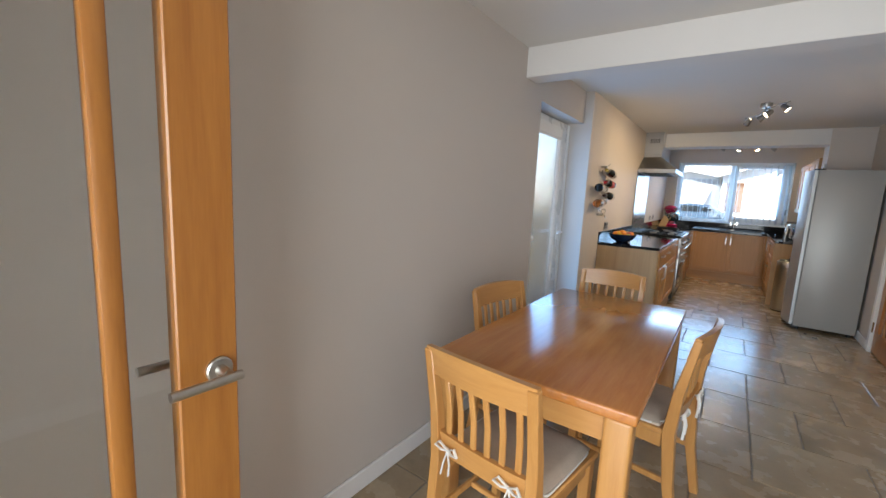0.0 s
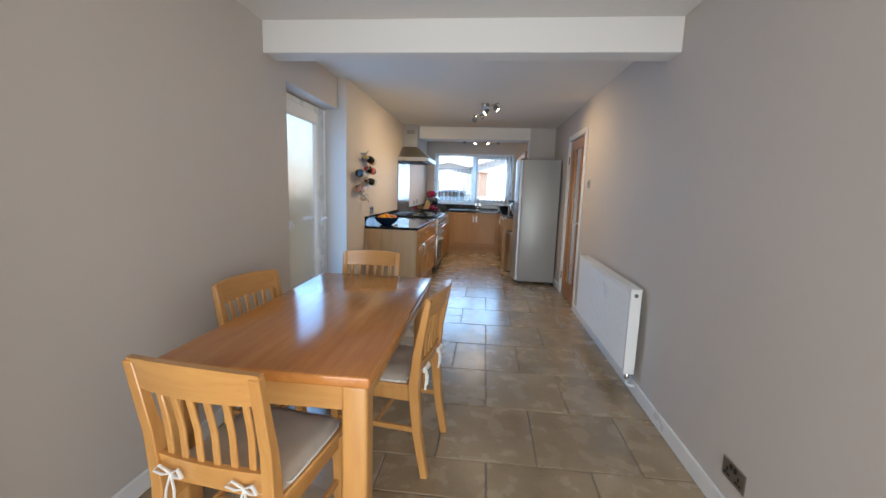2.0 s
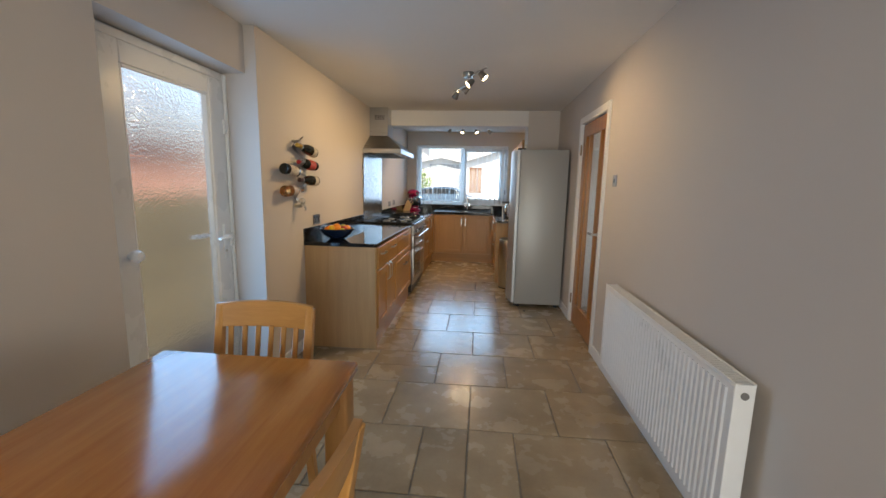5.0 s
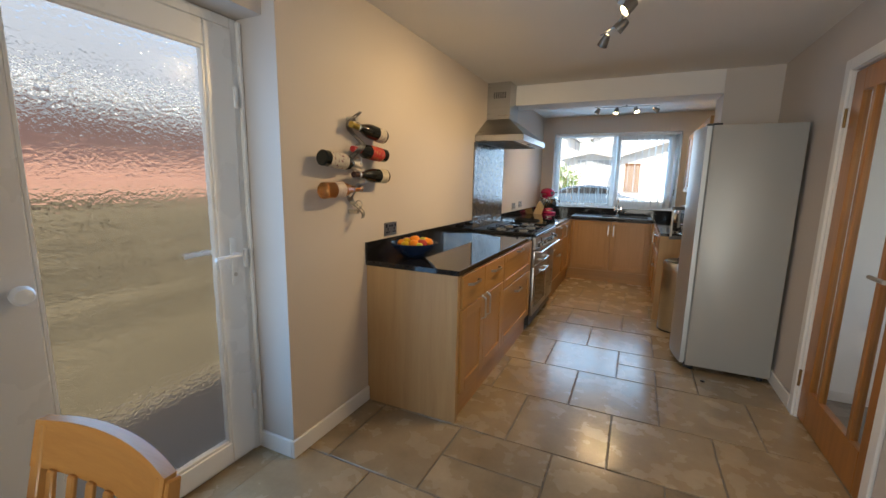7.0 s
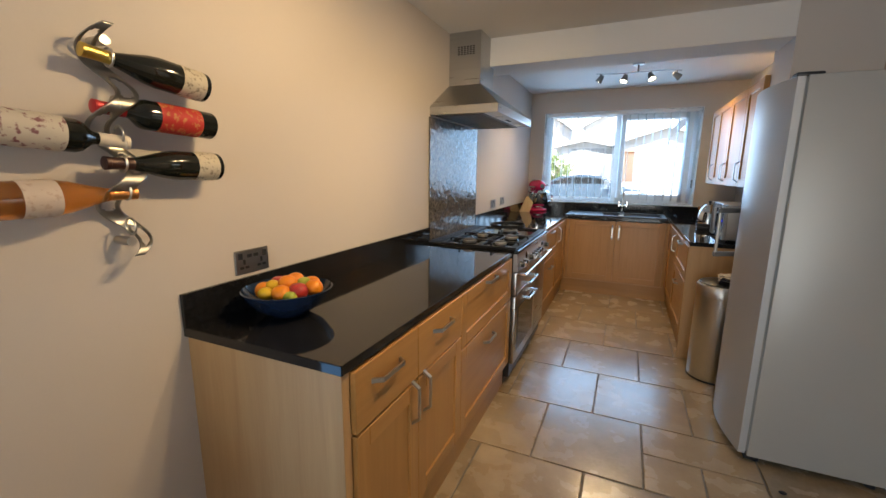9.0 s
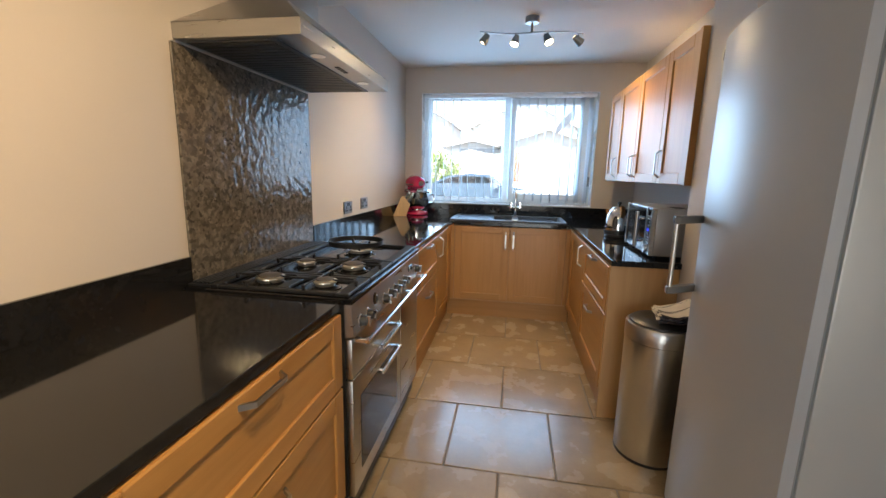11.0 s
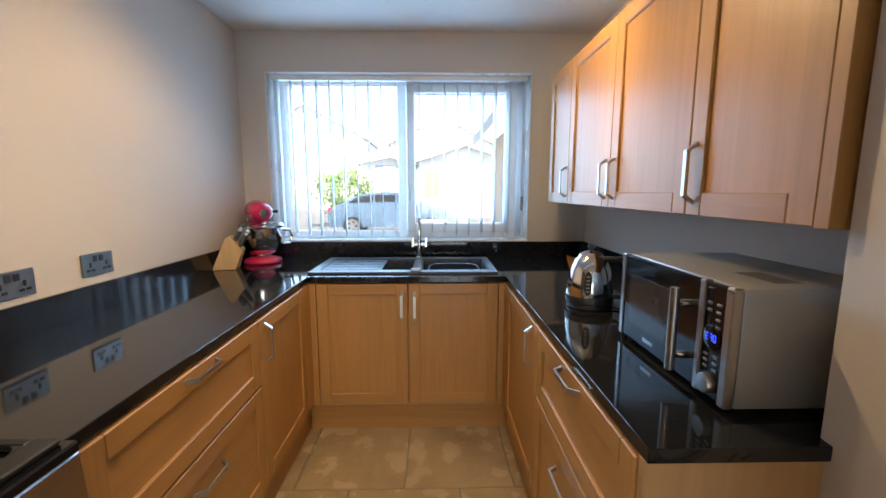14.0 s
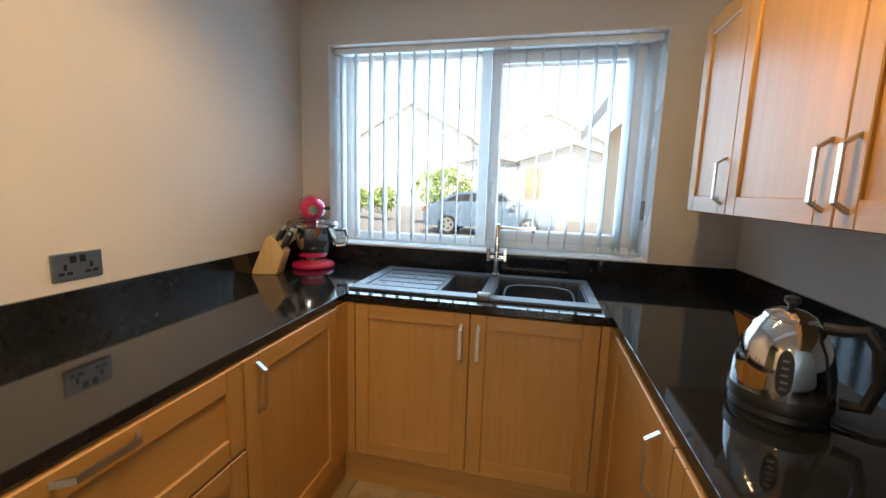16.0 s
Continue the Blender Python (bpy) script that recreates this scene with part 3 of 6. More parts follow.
# ---- sink and tap ----
def sink():
    dark = surface("dark_composite", (0.075, 0.083, 0.098), 0.30, var=0.12, scale=30, fine=500, bump=0.05)
    ob = thing("sink", (0.05, 9.46, 0.90), "dark grey composite inset sink with a ribbed drainer and two bowls", "sink")
    x0, x1, y0, y1, zt = -0.475, 0.585, 9.215, 9.735, 0.911
    bm = bmesh.new()
    for lo, hi in (((x0, y0, 0.9005), (x1, 9.285, zt)), ((x0, 9.655, 0.9005), (x1, y1, zt)), ((x0, 9.285, 0.9005), (-0.425, 9.655, zt)), ((0.545, 9.285, 0.9005), (x1, 9.655, zt)), ((0.105, 9.285, 0.86), (0.150, 9.655, zt - 0.002))):
        mesh_box(bm, lo, hi, 0.002)
    part("rim", bm, dark, ob)
    bm = bmesh.new()
    mesh_box(bm, (-0.425, 9.285, 0.9008), (-0.085, 9.655, 0.905))
    for i in range(4):
        y = 9.300 + i * 0.088
        mesh_box(bm, (-0.40, y, 0.905), (-0.095, y + 0.076, 0.9095), 0.002)
    part("drainer", bm, dark, ob)

    def bowl(xa, xb, depth, rounded):
        bm = bmesh.new()
        z, t = zt - 0.008, 0.006
        for lo, hi in (((xa, 9.285, z - depth), (xa + t, 9.655, z)), ((xb - t, 9.285, z - depth), (xb, 9.655, z)), ((xa, 9.285, z - depth), (xb, 9.291, z)), ((xa, 9.649, z - depth), (xb, 9.655, z)), ((xa, 9.285, z - depth - t), (xb, 9.655, z - depth))):
            mesh_box(bm, lo, hi)
        if rounded:
            ring = [((xa + xb) / 2 + 0.155 * abs(math.cos(a)) ** 0.6 * (1 if math.cos(a) > 0 else -1), 9.47 + 0.165 * abs(math.sin(a)) ** 0.6 * (1 if math.sin(a) > 0 else -1), z - 0.022) for a in (2 * math.pi * k / 40 for k in range(40))]
            add_tube(bm, ring, 0.006, 8, 1.0, True)
        part("bowl", bm, dark, ob)
    bowl(-0.085, 0.105, 0.10, False)
    bowl(0.150, 0.545, 0.17, True)
    part("overflow_cover", box((0.095, 9.232, 0.9115), (0.150, 9.268, 0.925), 0.003), M["steel"], ob, "small steel pop-up waste control")

    tap = thing("mixer_tap", (0.127, 9.70, 0.911), "chrome mixer tap with a swan spout and two square levers", "tap")
    part("pillar", lathe([(0.024, 0), (0.024, 0.006), (0.0165, 0.012), (0.0165, 0.12), (0.0135, 0.124), (0.0135, 0.262), (0.011, 0.268)], (0.127, 9.70, 0.911)), M["chrome"], tap)
    part("spout", box((0.115, 9.689, 1.152), (0.318, 9.711, 1.168), 0.003), M["chrome"], tap)
    part("nozzle", rod((0.306, 9.70, 1.152), (0.306, 9.70, 1.136), 0.009), M["chrome"], tap)
    part("crossbar", rod((0.085, 9.70, 1.0), (0.169, 9.70, 1.0), 0.014), M["chrome"], tap)
    for x in (0.075, 0.163):
        part("lever", box((x, 9.685, 0.984), (x + 0.018, 9.715, 1.052), 0.003), M["chrome"], tap, "square chrome lever")


sink()


# ---- cooker and hood ----
def cooker():
    y0, y1, xf = 6.705, 7.690, -0.4300
    ob = thing("range_cooker", (-0.75, 7.226, 0), "stainless steel range cooker with a five-burner gas hob", "cooker")
    part("body", box((XK + 0.012, y0 + 0.004, 0.05), (xf - 0.02, y1 - 0.004, 0.885)), M["black"], ob)
    part("plinth", box((-0.62, y0 + 0.01, 0.0), (-0.485, y1 - 0.01, 0.13)), M["black"], ob)
    hob = part("hob", box((XK + 0.012, y0, 0.885), (-0.4180, y1, 0.908), 0.004), M["enamel"], ob, "glossy black enamel hob top")
    panel = part("control_panel", prism([(-0.4480, 0.765), (-0.4140, 0.775), (-0.4210, 0.884), (-0.4480, 0.884)], "y", y0, y1, 0.002), M["steel"], ob)
    for i, y in enumerate((6.777, 6.845, 7.040, 7.118, 7.195, 7.273, 7.351, 7.598)):
        k = part("knob", lathe([(0.023, 0), (0.023, 0.004), (0.0185, 0.007), (0.0175, 0.026), (0.0155, 0.029)], (-0.4195, y, 0.808), (1, 0, 0.06), 20), M["black"], ob, "black knob with a chrome rim")
        part("rim", lathe([(0.0245, 0), (0.0245, 0.005), (0.020, 0.0075), (0.020, 0.0)], (-0.4195, y, 0.808), (1, 0, 0.06), 20, False), M["chrome"], k)
        part("grip", box((-0.3980, y - 0.005, 0.789), (-0.3800, y + 0.005, 0.827), 0.002), M["chrome"], k)
    part("badge", lathe([(0.001, 0), (0.024, 0.001), (0.024, 0.003), (0.001, 0.004)], (-0.4180, 6.934, 0.842), (1, 0, 0.06)), M["enamel"], ob, "oval dark badge")
    part("clock", box((-0.4190, 7.452, 0.822), (-0.4145, 7.517, 0.850), 0.001), M["enamel"], ob, "small dark clock display")
    for y in (7.431, 7.539, 6.896, 6.977):
        part("button", rod((-0.4190, y, 0.807), (-0.4110, y, 0.807), 0.005, None, 10), M["chrome"], ob)
    # doors
    def oven_door(ya, yb, za, zb, window):
        d = part("oven_door", box((-0.4500, ya, za), (-0.4240, yb, zb), 0.004, 2), M["steel"], ob)
        if window:
            part("window", box((-0.4245, ya + 0.07, za + 0.07), (-0.4215, yb - 0.07, zb - 0.09), 0.001), M["enamel"], d, "dark oven window")
        return d
    oven_door(y0 + 0.006, 7.325, 0.612, 0.760, False)
    oven_door(y0 + 0.006, 7.325, 0.145, 0.606, True)
    oven_door(7.331, y1 - 0.006, 0.145, 0.760, False)
    rail = part("towel_rail", rod((-0.3730, y0 + 0.02, 0.752), (-0.3730, y1 - 0.02, 0.752), 0.008), M["chrome"], ob)
    for y in (y0 + 0.035, 7.334, y1 - 0.035):
        part("bracket", box((-0.4260, y - 0.012, 0.744), (-0.3730, y + 0.012, 0.760), 0.003), M["chrome"], rail)
    for ya, yb, z in ((6.902, 7.161, 0.655), (6.902, 7.161, 0.55)):
        h = part("oven_handle", box((-0.3820, ya, z - 0.009), (-0.3710, yb, z + 0.009), 0.003), M["chrome"], ob)
        for y in (ya + 0.012, yb - 0.012):
            part("bracket", box((-0.4250, y - 0.009, z - 0.007), (-0.3820, y + 0.009, z + 0.007), 0.002), M["chrome"], h)
    # back vent grille
    bm = bmesh.new()
    mesh_box(bm, (XK + 0.014, y0 + 0.02, 0.908), (-0.965, y1 - 0.02, 0.915))
    for i in range(5):
        x = -1.043 + i * 0.016
        mesh_box(bm, (x, y0 + 0.03, 0.915), (x + 0.008, y1 - 0.03, 0.922), 0.001)
    part("vent", bm, M["iron"], hob)
    # burners
    cap_metal = surface("worn_burner_cap", (0.14, 0.12, 0.10), 0.38, 0.6, var=0.2)
    crown_metal = surface("pale_burner_crown", (0.62, 0.57, 0.48), 0.30, 0.9, var=0.1, bump=0.0)
    for x, y, r in ((-0.565, 6.815, 0.040), (-0.785, 6.821, 0.050), (-0.565, 7.085, 0.050), (-0.785, 7.096, 0.040), (-0.67, 7.436, 0.062)):
        b = part("burner", lathe([(r + 0.020, 0.0), (r + 0.018, 0.003), (r + 0.004, 0.004), (r - 0.004, 0.010), (0.004, 0.010)], (x, y, 0.9085), seg=32), M["enamel"], hob, "dark enamel burner seat")
        part("crown", lathe([(r - 0.005, 0.0), (r - 0.004, 0.007), (r + 0.004, 0.012), (r + 0.003, 0.017), (r - 0.006, 0.0195), (0.004, 0.0195)], (x, y, 0.9186), seg=32), crown_metal, b, "pale metal burner crown")
        part("cap", lathe([(r - 0.009, 0.0), (r - 0.010, 0.004), (r - 0.017, 0.006), (0.003, 0.007)], (x, y, 0.9383), seg=32), cap_metal, b, "dark burner cap")

    def pan_support(ya, yb, burners):
        """A flat enamelled frame with rounded wells, carrying thin raised bars."""
        xa, xb, z = -0.958, -0.4360, 0.921
        bm = bmesh.new()
        mid = (xa + xb) / 2 if len(burners) > 1 else None
        strips = [((xb - 0.046, ya), (xb, yb)), ((xa, ya), (xa + 0.03, yb)), ((xa + 0.03, ya), (xb - 0.046, ya + 0.022)), ((xa + 0.03, yb - 0.022), (xb - 0.046, yb))]
        wells = [(xa + 0.03, xb - 0.046)]
        if mid:
            strips.append(((mid - 0.02, ya + 0.022), (mid + 0.02, yb - 0.022)))
            wells = [(xa + 0.03, mid - 0.02), (mid + 0.02, xb - 0.046)]
        for (x0, q0), (x1, q1) in strips:
            mesh_box(bm, (x0, q0, 0.9085), (x1, q1, z), 0.003)
        for x0, x1 in wells:
            for cx, sx in ((x0, 1), (x1, -1)):
                for cy, sy in ((ya + 0.022, 1), (yb - 0.022, -1)):
                    arc = [(cx + sx * 0.03 * (1 - math.sin(k * math.pi / 8)), cy + sy * 0.03 * (1 - math.cos(k * math.pi / 8))) for k in range(5)]
                    add_prism(bm, [(cx, cy)] + arc, "z", 0.909, z - 0.0005)
        ob = part("pan_support", bm, M["iron"], hob, "black enamelled pan support frame")
        ym = (ya + yb) / 2
        lines = []
        for cx, cy, r in burners:
            lines += [((cx - 0.034, ya + 0.004), (cx - 0.034, yb - 0.004)), ((cx + r * 0.5, cy), (min(cx + 0.125, xb - 0.01), cy)), ((max(cx - 0.135, xa + 0.01), cy), (cx - 0.040, cy))]
        for (x0, q0), (x1, q1) in lines:
            bm = bmesh.new()
            h = 0.0034
            mesh_box(bm, (x0 - (h if x0 == x1 else 0), q0 - (h if q0 == q1 else 0), 0.934), (x1 + (h if x0 == x1 else 0), q1 + (h if q0 == q1 else 0), 0.9415), 0.002)
            for px, py in ((x0, q0), (x1, q1)):
                over = px > xb - 0.06 or px < xa + 0.04 or py < ya + 0.02 or py > yb - 0.02
                if over:
                    mesh_box(bm, (px - 0.006, py - 0.006, z - 0.001), (px + 0.006, py + 0.006, 0.9410), 0.002)
            part("bar", bm, M["iron"], ob)

    pan_support(6.718, 6.936, ((-0.565, 6.815, 0.040), (-0.785, 6.821, 0.050)))
    pan_support(6.943, 7.234, ((-0.565, 7.085, 0.050), (-0.785, 7.096, 0.040)))
    pan_support(7.241, 7.675, ((-0.67, 7.436, 0.062),))
    wok = thing("wok_ring", (-0.69, 7.436, 0.9415), "black cast-iron wok ring lying on the pan support", "wok ring")
    part("ring", lathe([(0.130, 0.016), (0.136, 0.016), (0.139, 0.040), (0.133, 0.040), (0.130, 0.016)], (-0.69, 7.436, 0.9415), seg=48, close=False), M["iron"], wok)
    for k in range(4):
        c, q = math.cos(0.5 + k * math.pi / 2), math.sin(0.5 + k * math.pi / 2)
        part("prong", tube([(-0.69 + 0.133 * c, 7.436 + 0.133 * q, 0.9645), (-0.69 + 0.120 * c, 7.436 + 0.120 * q, 0.9505), (-0.69 + 0.07 * c, 7.436 + 0.07 * q, 0.9480)], 0.0062, 8), M["iron"], wok)


def hood():
    ob = thing("cooker_hood", (-0.83, 7.235, 1.75), "brushed steel chimney hood fixed to the wall over the hob", "hood")
    y0, y1, x1 = 6.772, 7.70, -0.598
    part("rim", box((XK, y0, 1.752), (x1, y1, 1.806), 0.002), M["steel"], ob)
    bm = bmesh.new()
    lo = [(XK, y0, 1.806), (x1, y0, 1.806), (x1, y1, 1.806), (XK, y1, 1.806)]
    hi = [(XK, 7.085, 1.99), (-0.828, 7.085, 1.99), (-0.828, 7.385, 1.99), (XK, 7.385, 1.99)]
    a, b = [bm.verts.new(p) for p in lo], [bm.verts.new(p) for p in hi]
    bm.faces.new(a[::-1])
    bm.faces.new(b)
    for i in range(4):
        bm.faces.new((a[i], a[(i + 1) % 4], b[(i + 1) % 4], b[i]))
    part("canopy", bm, M["steel"], ob)
    ch = part("chimney", box((XK, 7.088, 1.99), (-0.831, 7.382, CEIL), 0.001), M["steel"], ob)
    bm = bmesh.new()
    for i in range(5):
        for j in range(6):
            mesh_box(bm, (-1.0 + j * 0.022, 7.0865, 2.19 + i * 0.012), (-0.985 + j * 0.022, 7.089, 2.197 + i * 0.012))
    part("vent", bm, M["black"], ch, "slotted vent in the chimney side")
    mesh_metal = surface("grease_filter", (0.10, 0.10, 0.10), 0.45, 0.9, var=0.15)
    flt = part("filter", box((XK + 0.03, y0 + 0.03, 1.746), (-0.70, y1 - 0.03, 1.7515)), mesh_metal, ob, "dark slotted grease filter")
    for i in range(24):
        y = y0 + 0.05 + i * 0.035
        part("slat", box((XK + 0.05, y, 1.743), (-0.72, y + 0.02, 1.7459)), mesh_metal, flt)
    for y in (7.0, 7.47):
        part("downlight", lathe([(0.028, 0), (0.028, 0.004), (0.022, 0.005)], (-0.655, y, 1.747)), M["chrome"], ob)
    for i in range(4):
        part("switch", box((-0.665, 7.17 + i * 0.028, 1.7475), (-0.645, 7.188 + i * 0.028, 1.7515), 0.001), M["black"], ob)


cooker()
hood()


# ---- fridge, bin, towel ----
def fridge():
    ob = thing("fridge", (1.03, 6.78, 0), "tall silver-grey fridge with a bowed door", "fridge")
    y0, y1 = 6.472, 7.070
    part("body", box((0.806, y0, 0.035), (1.325, y1, 1.79), 0.006, 2), M["fridge"], ob, "grained silver-grey side panels")
    bm = bmesh.new()
    n = 14
    outline = [(0.796, y0)] + [(0.768 - 0.046 * math.sin(math.pi * i / n), y0 + (y1 - y0) * i / n) for i in range(n + 1)] + [(0.796, y1)]
    add_prism(bm, outline, "z", 0.05, 1.785)
    d = part("door", bm, M["fridgedoor"], ob, "bowed silver door")
    part("gasket", box((0.796, y0 + 0.008, 0.06), (0.806, y1 - 0.008, 1.78)), surface("grey_gasket", (0.24, 0.24, 0.23), 0.7), ob)
    part("hinge_cover", box((0.765, y0 + 0.01, 1.7855), (0.86, y0 + 0.07, 1.803), 0.006, 2), M["black"], ob)
    h = part("handle", rod((0.656, 6.988, 0.925), (0.656, 6.988, 1.195), 0.0082), M["nickel"], d, "pale tubular handle on grey brackets")
    for z in (0.935, 1.185):
        part("bracket", prism([(0.645, 6.976), (0.667, 6.978), (0.764, 7.036), (0.766, 7.056), (0.752, 7.056), (0.646, 7.000)], "z", z - 0.013, z + 0.013, 0.003), surface("grey_bracket", (0.13, 0.13, 0.13), 0.45), h)
    for y in (y0 + 0.05, y1 - 0.05):
        for x in (0.85, 1.28):
            part("foot", rod((x, y, 0), (x, y, 0.036), 0.02), M["black"], ob)
    part("kickplate", box((0.80, y0 + 0.02, 0.012), (0.83, y1 - 0.02, 0.045)), M["black"], ob)


def waste_bin():
    bright = surface("bright_brushed_steel", (0.62, 0.60, 0.57), 0.30, 1.0, var=0.04, scale=4, fine=160, bump=0.0, rvar=0.04)
    c = (0.803, 7.425)
    ob = thing("waste_bin", (c[0], c[1], 0), "tall round brushed-steel touch bin with a black lid", "bin")
    r = 0.148
    part("drum", lathe([(r - 0.004, 0.0), (r - 0.002, 0.012), (r, 0.016), (r, 0.585)], (c[0], c[1], 0), seg=48), bright, ob)
    part("collar", lathe([(r + 0.002, 0.588), (r + 0.002, 0.655), (r - 0.004, 0.664), (r - 0.02, 0.666)], (c[0], c[1], 0), seg=48), bright, ob, "steel collar ring")
    part("lid", lathe([(r - 0.012, 0.6665), (r - 0.013, 0.672), (r - 0.03, 0.683), (0.06, 0.689), (0.003, 0.690)], (c[0], c[1], 0), seg=48), M["black"], ob, "domed black lid")
    part("base_ring", lathe([(r + 0.001, 0.0), (r + 0.001, 0.012), (r - 0.006, 0.0125), (r - 0.006, 0.0)], (c[0], c[1], 0), seg=48, close=False), M["black"], ob)


def tea_towel():
    m, nt, p = shader("striped_cotton")
    N, L = nt.nodes, nt.links
    tc, sep, w = N.new("ShaderNodeTexCoord"), N.new("ShaderNodeSeparateXYZ"), N.new("ShaderNodeTexWave")
    L.new(tc.outputs["UV"], sep.inputs[0])
    lines = None
    for a, b in ((-0.1, 0.20), (0.40, 0.42), (0.44, 0.485), (0.505, 0.525), (0.86, 0.88)):
        g, l, mu = N.new("ShaderNodeMath"), N.new("ShaderNodeMath"), N.new("ShaderNodeMath")
        g.operation, l.operation, mu.operation = "GREATER_THAN", "LESS_THAN", "MULTIPLY"
        L.new(sep.outputs[0], g.inputs[0])
        L.new(sep.outputs[0], l.inputs[0])
        g.inputs[1].default_value, l.inputs[1].default_value = a, b
        L.new(g.outputs[0], mu.inputs[0])
        L.new(l.outputs[0], mu.inputs[1])
        if lines is None:
            lines = mu.outputs[0]
        else:
            ad = N.new("ShaderNodeMath")
            L.new(lines, ad.inputs[0])
            L.new(mu.outputs[0], ad.inputs[1])
            lines = ad.outputs[0]
    mix = N.new("ShaderNodeMix")
    mix.data_type = "RGBA"
    mix.inputs["A"].default_value, mix.inputs["B"].default_value = rgb((0.62, 0.58, 0.53)), rgb((0.035, 0.035, 0.05))
    L.new(lines, mix.inputs["Factor"])
    L.new(mix.outputs["Result"], p.inputs["Base Color"])
    p.inputs["Roughness"].default_value = 0.95
    no, bp = N.new("ShaderNodeTexNoise"), N.new("ShaderNodeBump")
    no.inputs["Scale"].default_value = 220
    bp.inputs["Strength"].default_value, bp.inputs["Distance"].default_value = 0.4, 0.002
    L.new(tc.outputs["Object"], no.inputs["Vector"])
    L.new(no.outputs[0], bp.inputs["Height"])
    L.new(bp.outputs[0], p.inputs["Normal"])
    bm = bmesh.new()
    uv = bm.loops.layers.uv.new("uv")
    nu, nv = 34, 16
    for layer in range(3):
        grid = []
        for i in range(nu + 1):
            row = []
            for j in range(nv + 1):
                u, v = i / nu, j / nv
                x = 0.755 + 0.190 * u + 0.010 * layer + 0.03 * v
                y = 7.315 + 0.20 * v + 0.012 * layer - 0.04 * u
                x = min(x, 0.948)
                lump = 0.062 * math.exp(-((u - 0.78) / 0.24) ** 2) * (0.55 + 0.45 * v)
                z = 0.696 + 0.008 * layer + lump + 0.007 * math.sin(9 * u + 2 * v + layer) * (0.3 + v) + 0.005 * math.sin(14 * v + 5 * u)
                row.append(bm.verts.new((x, y, max(z, 0.694 + 0.006 * layer))))
            grid.append(row)
        for i in range(nu):
            for j in range(nv):
                fc = bm.faces.new((grid[i][j], grid[i + 1][j], grid[i + 1][j + 1], grid[i][j + 1]))
                for loop, (a, b) in zip(fc.loops, ((i, j), (i + 1, j), (i + 1, j + 1), (i, j + 1))):
                    loop[uv].uv = (b / nv, a / nu)
    ob = solid("tea_towel", bm, m, "crumpled cream tea towel with navy stripes on the bin lid", "towel")
    so = ob.modifiers.new("cloth", "SOLIDIFY")
    so.thickness = 0.003
    return ob


fridge()
waste_bin()
tea_towel()


# ---- window with vertical blind ----
def window():
    ob = thing("window_1", (0, 9.99, WZ0), "wide white plastic two-light window over the sink", "window", kind="structure")
    ya, yb = 9.955, 10.025
    x0, x1, z0, z1 = WX0, WX1, WZ0 + 0.012, WZ1
    bm = bmesh.new()
    for lo, hi in (((x0, ya, z0), (x0 + 0.083, yb, z1)), ((x1 - 0.066, ya, z0), (x1, yb, z1)), ((x0 + 0.083, ya, z0), (-0.03, yb, z0 + 0.052)), ((0.032, ya, z0), (x1 - 0.066, yb, z0 + 0.052)), ((x0 + 0.083, ya, z1 - 0.045), (-0.03, yb, z1)), ((0.032, ya, z1 - 0.045), (x1 - 0.066, yb, z1)), ((-0.03, ya, z0), (0.032, yb, z1))):
        mesh_box(bm, lo, hi, 0.006)
    part("window_frame", bm, M["upvc"], ob)
    bm = bmesh.new()
    for lo, hi in (((0.028, ya - 0.015, z0 + 0.045), (0.092, yb - 0.01, z1 - 0.042)), ((0.755, ya - 0.015, z0 + 0.045), (0.818, yb - 0.01, z1 - 0.042)), ((0.092, ya - 0.015, z0 + 0.045), (0.755, yb - 0.01, z0 + 0.108)), ((0.092, ya - 0.015, z1 - 0.105), (0.755, yb - 0.01, z1 - 0.042))):
        mesh_box(bm, lo, hi, 0.006)
    sash = part("sash", bm, M["upvc"], ob, "opening casement sash")
    part("window_handle", box((0.047, ya - 0.045, 1.28), (0.069, ya - 0.016, 1.40), 0.005), M["upvc"], sash)
    clear = glass("clear_pane")
    for xa, xb in ((x0 + 0.07, -0.02), (0.085, 0.762)):
        p = part("pane", box((xa, 9.985, z0 + 0.05), (xb, 9.991, z1 - 0.05)), clear, ob)
        p.visible_shadow = False
    part("window_sill", box((x0 + 0.001, YF - 0.012, WZ0 - 0.0005), (x1 - 0.001, ya, WZ0 + 0.0115), 0.003), M["upvc"], ob, "white plastic window board")
    for nm, lo, hi in (("reveal", (x0 + 0.0005, YF + 0.001, z0), (x0 + 0.004, ya, z1)), ("reveal", (x1 - 0.004, YF + 0.001, z0), (x1 - 0.0005, ya, z1)), ("reveal", (x0 + 0.004, YF + 0.001, z1 - 0.004), (x1 - 0.004, ya, z1 - 0.0005))):
        part(nm, box(lo, hi), M["upvc"], ob)


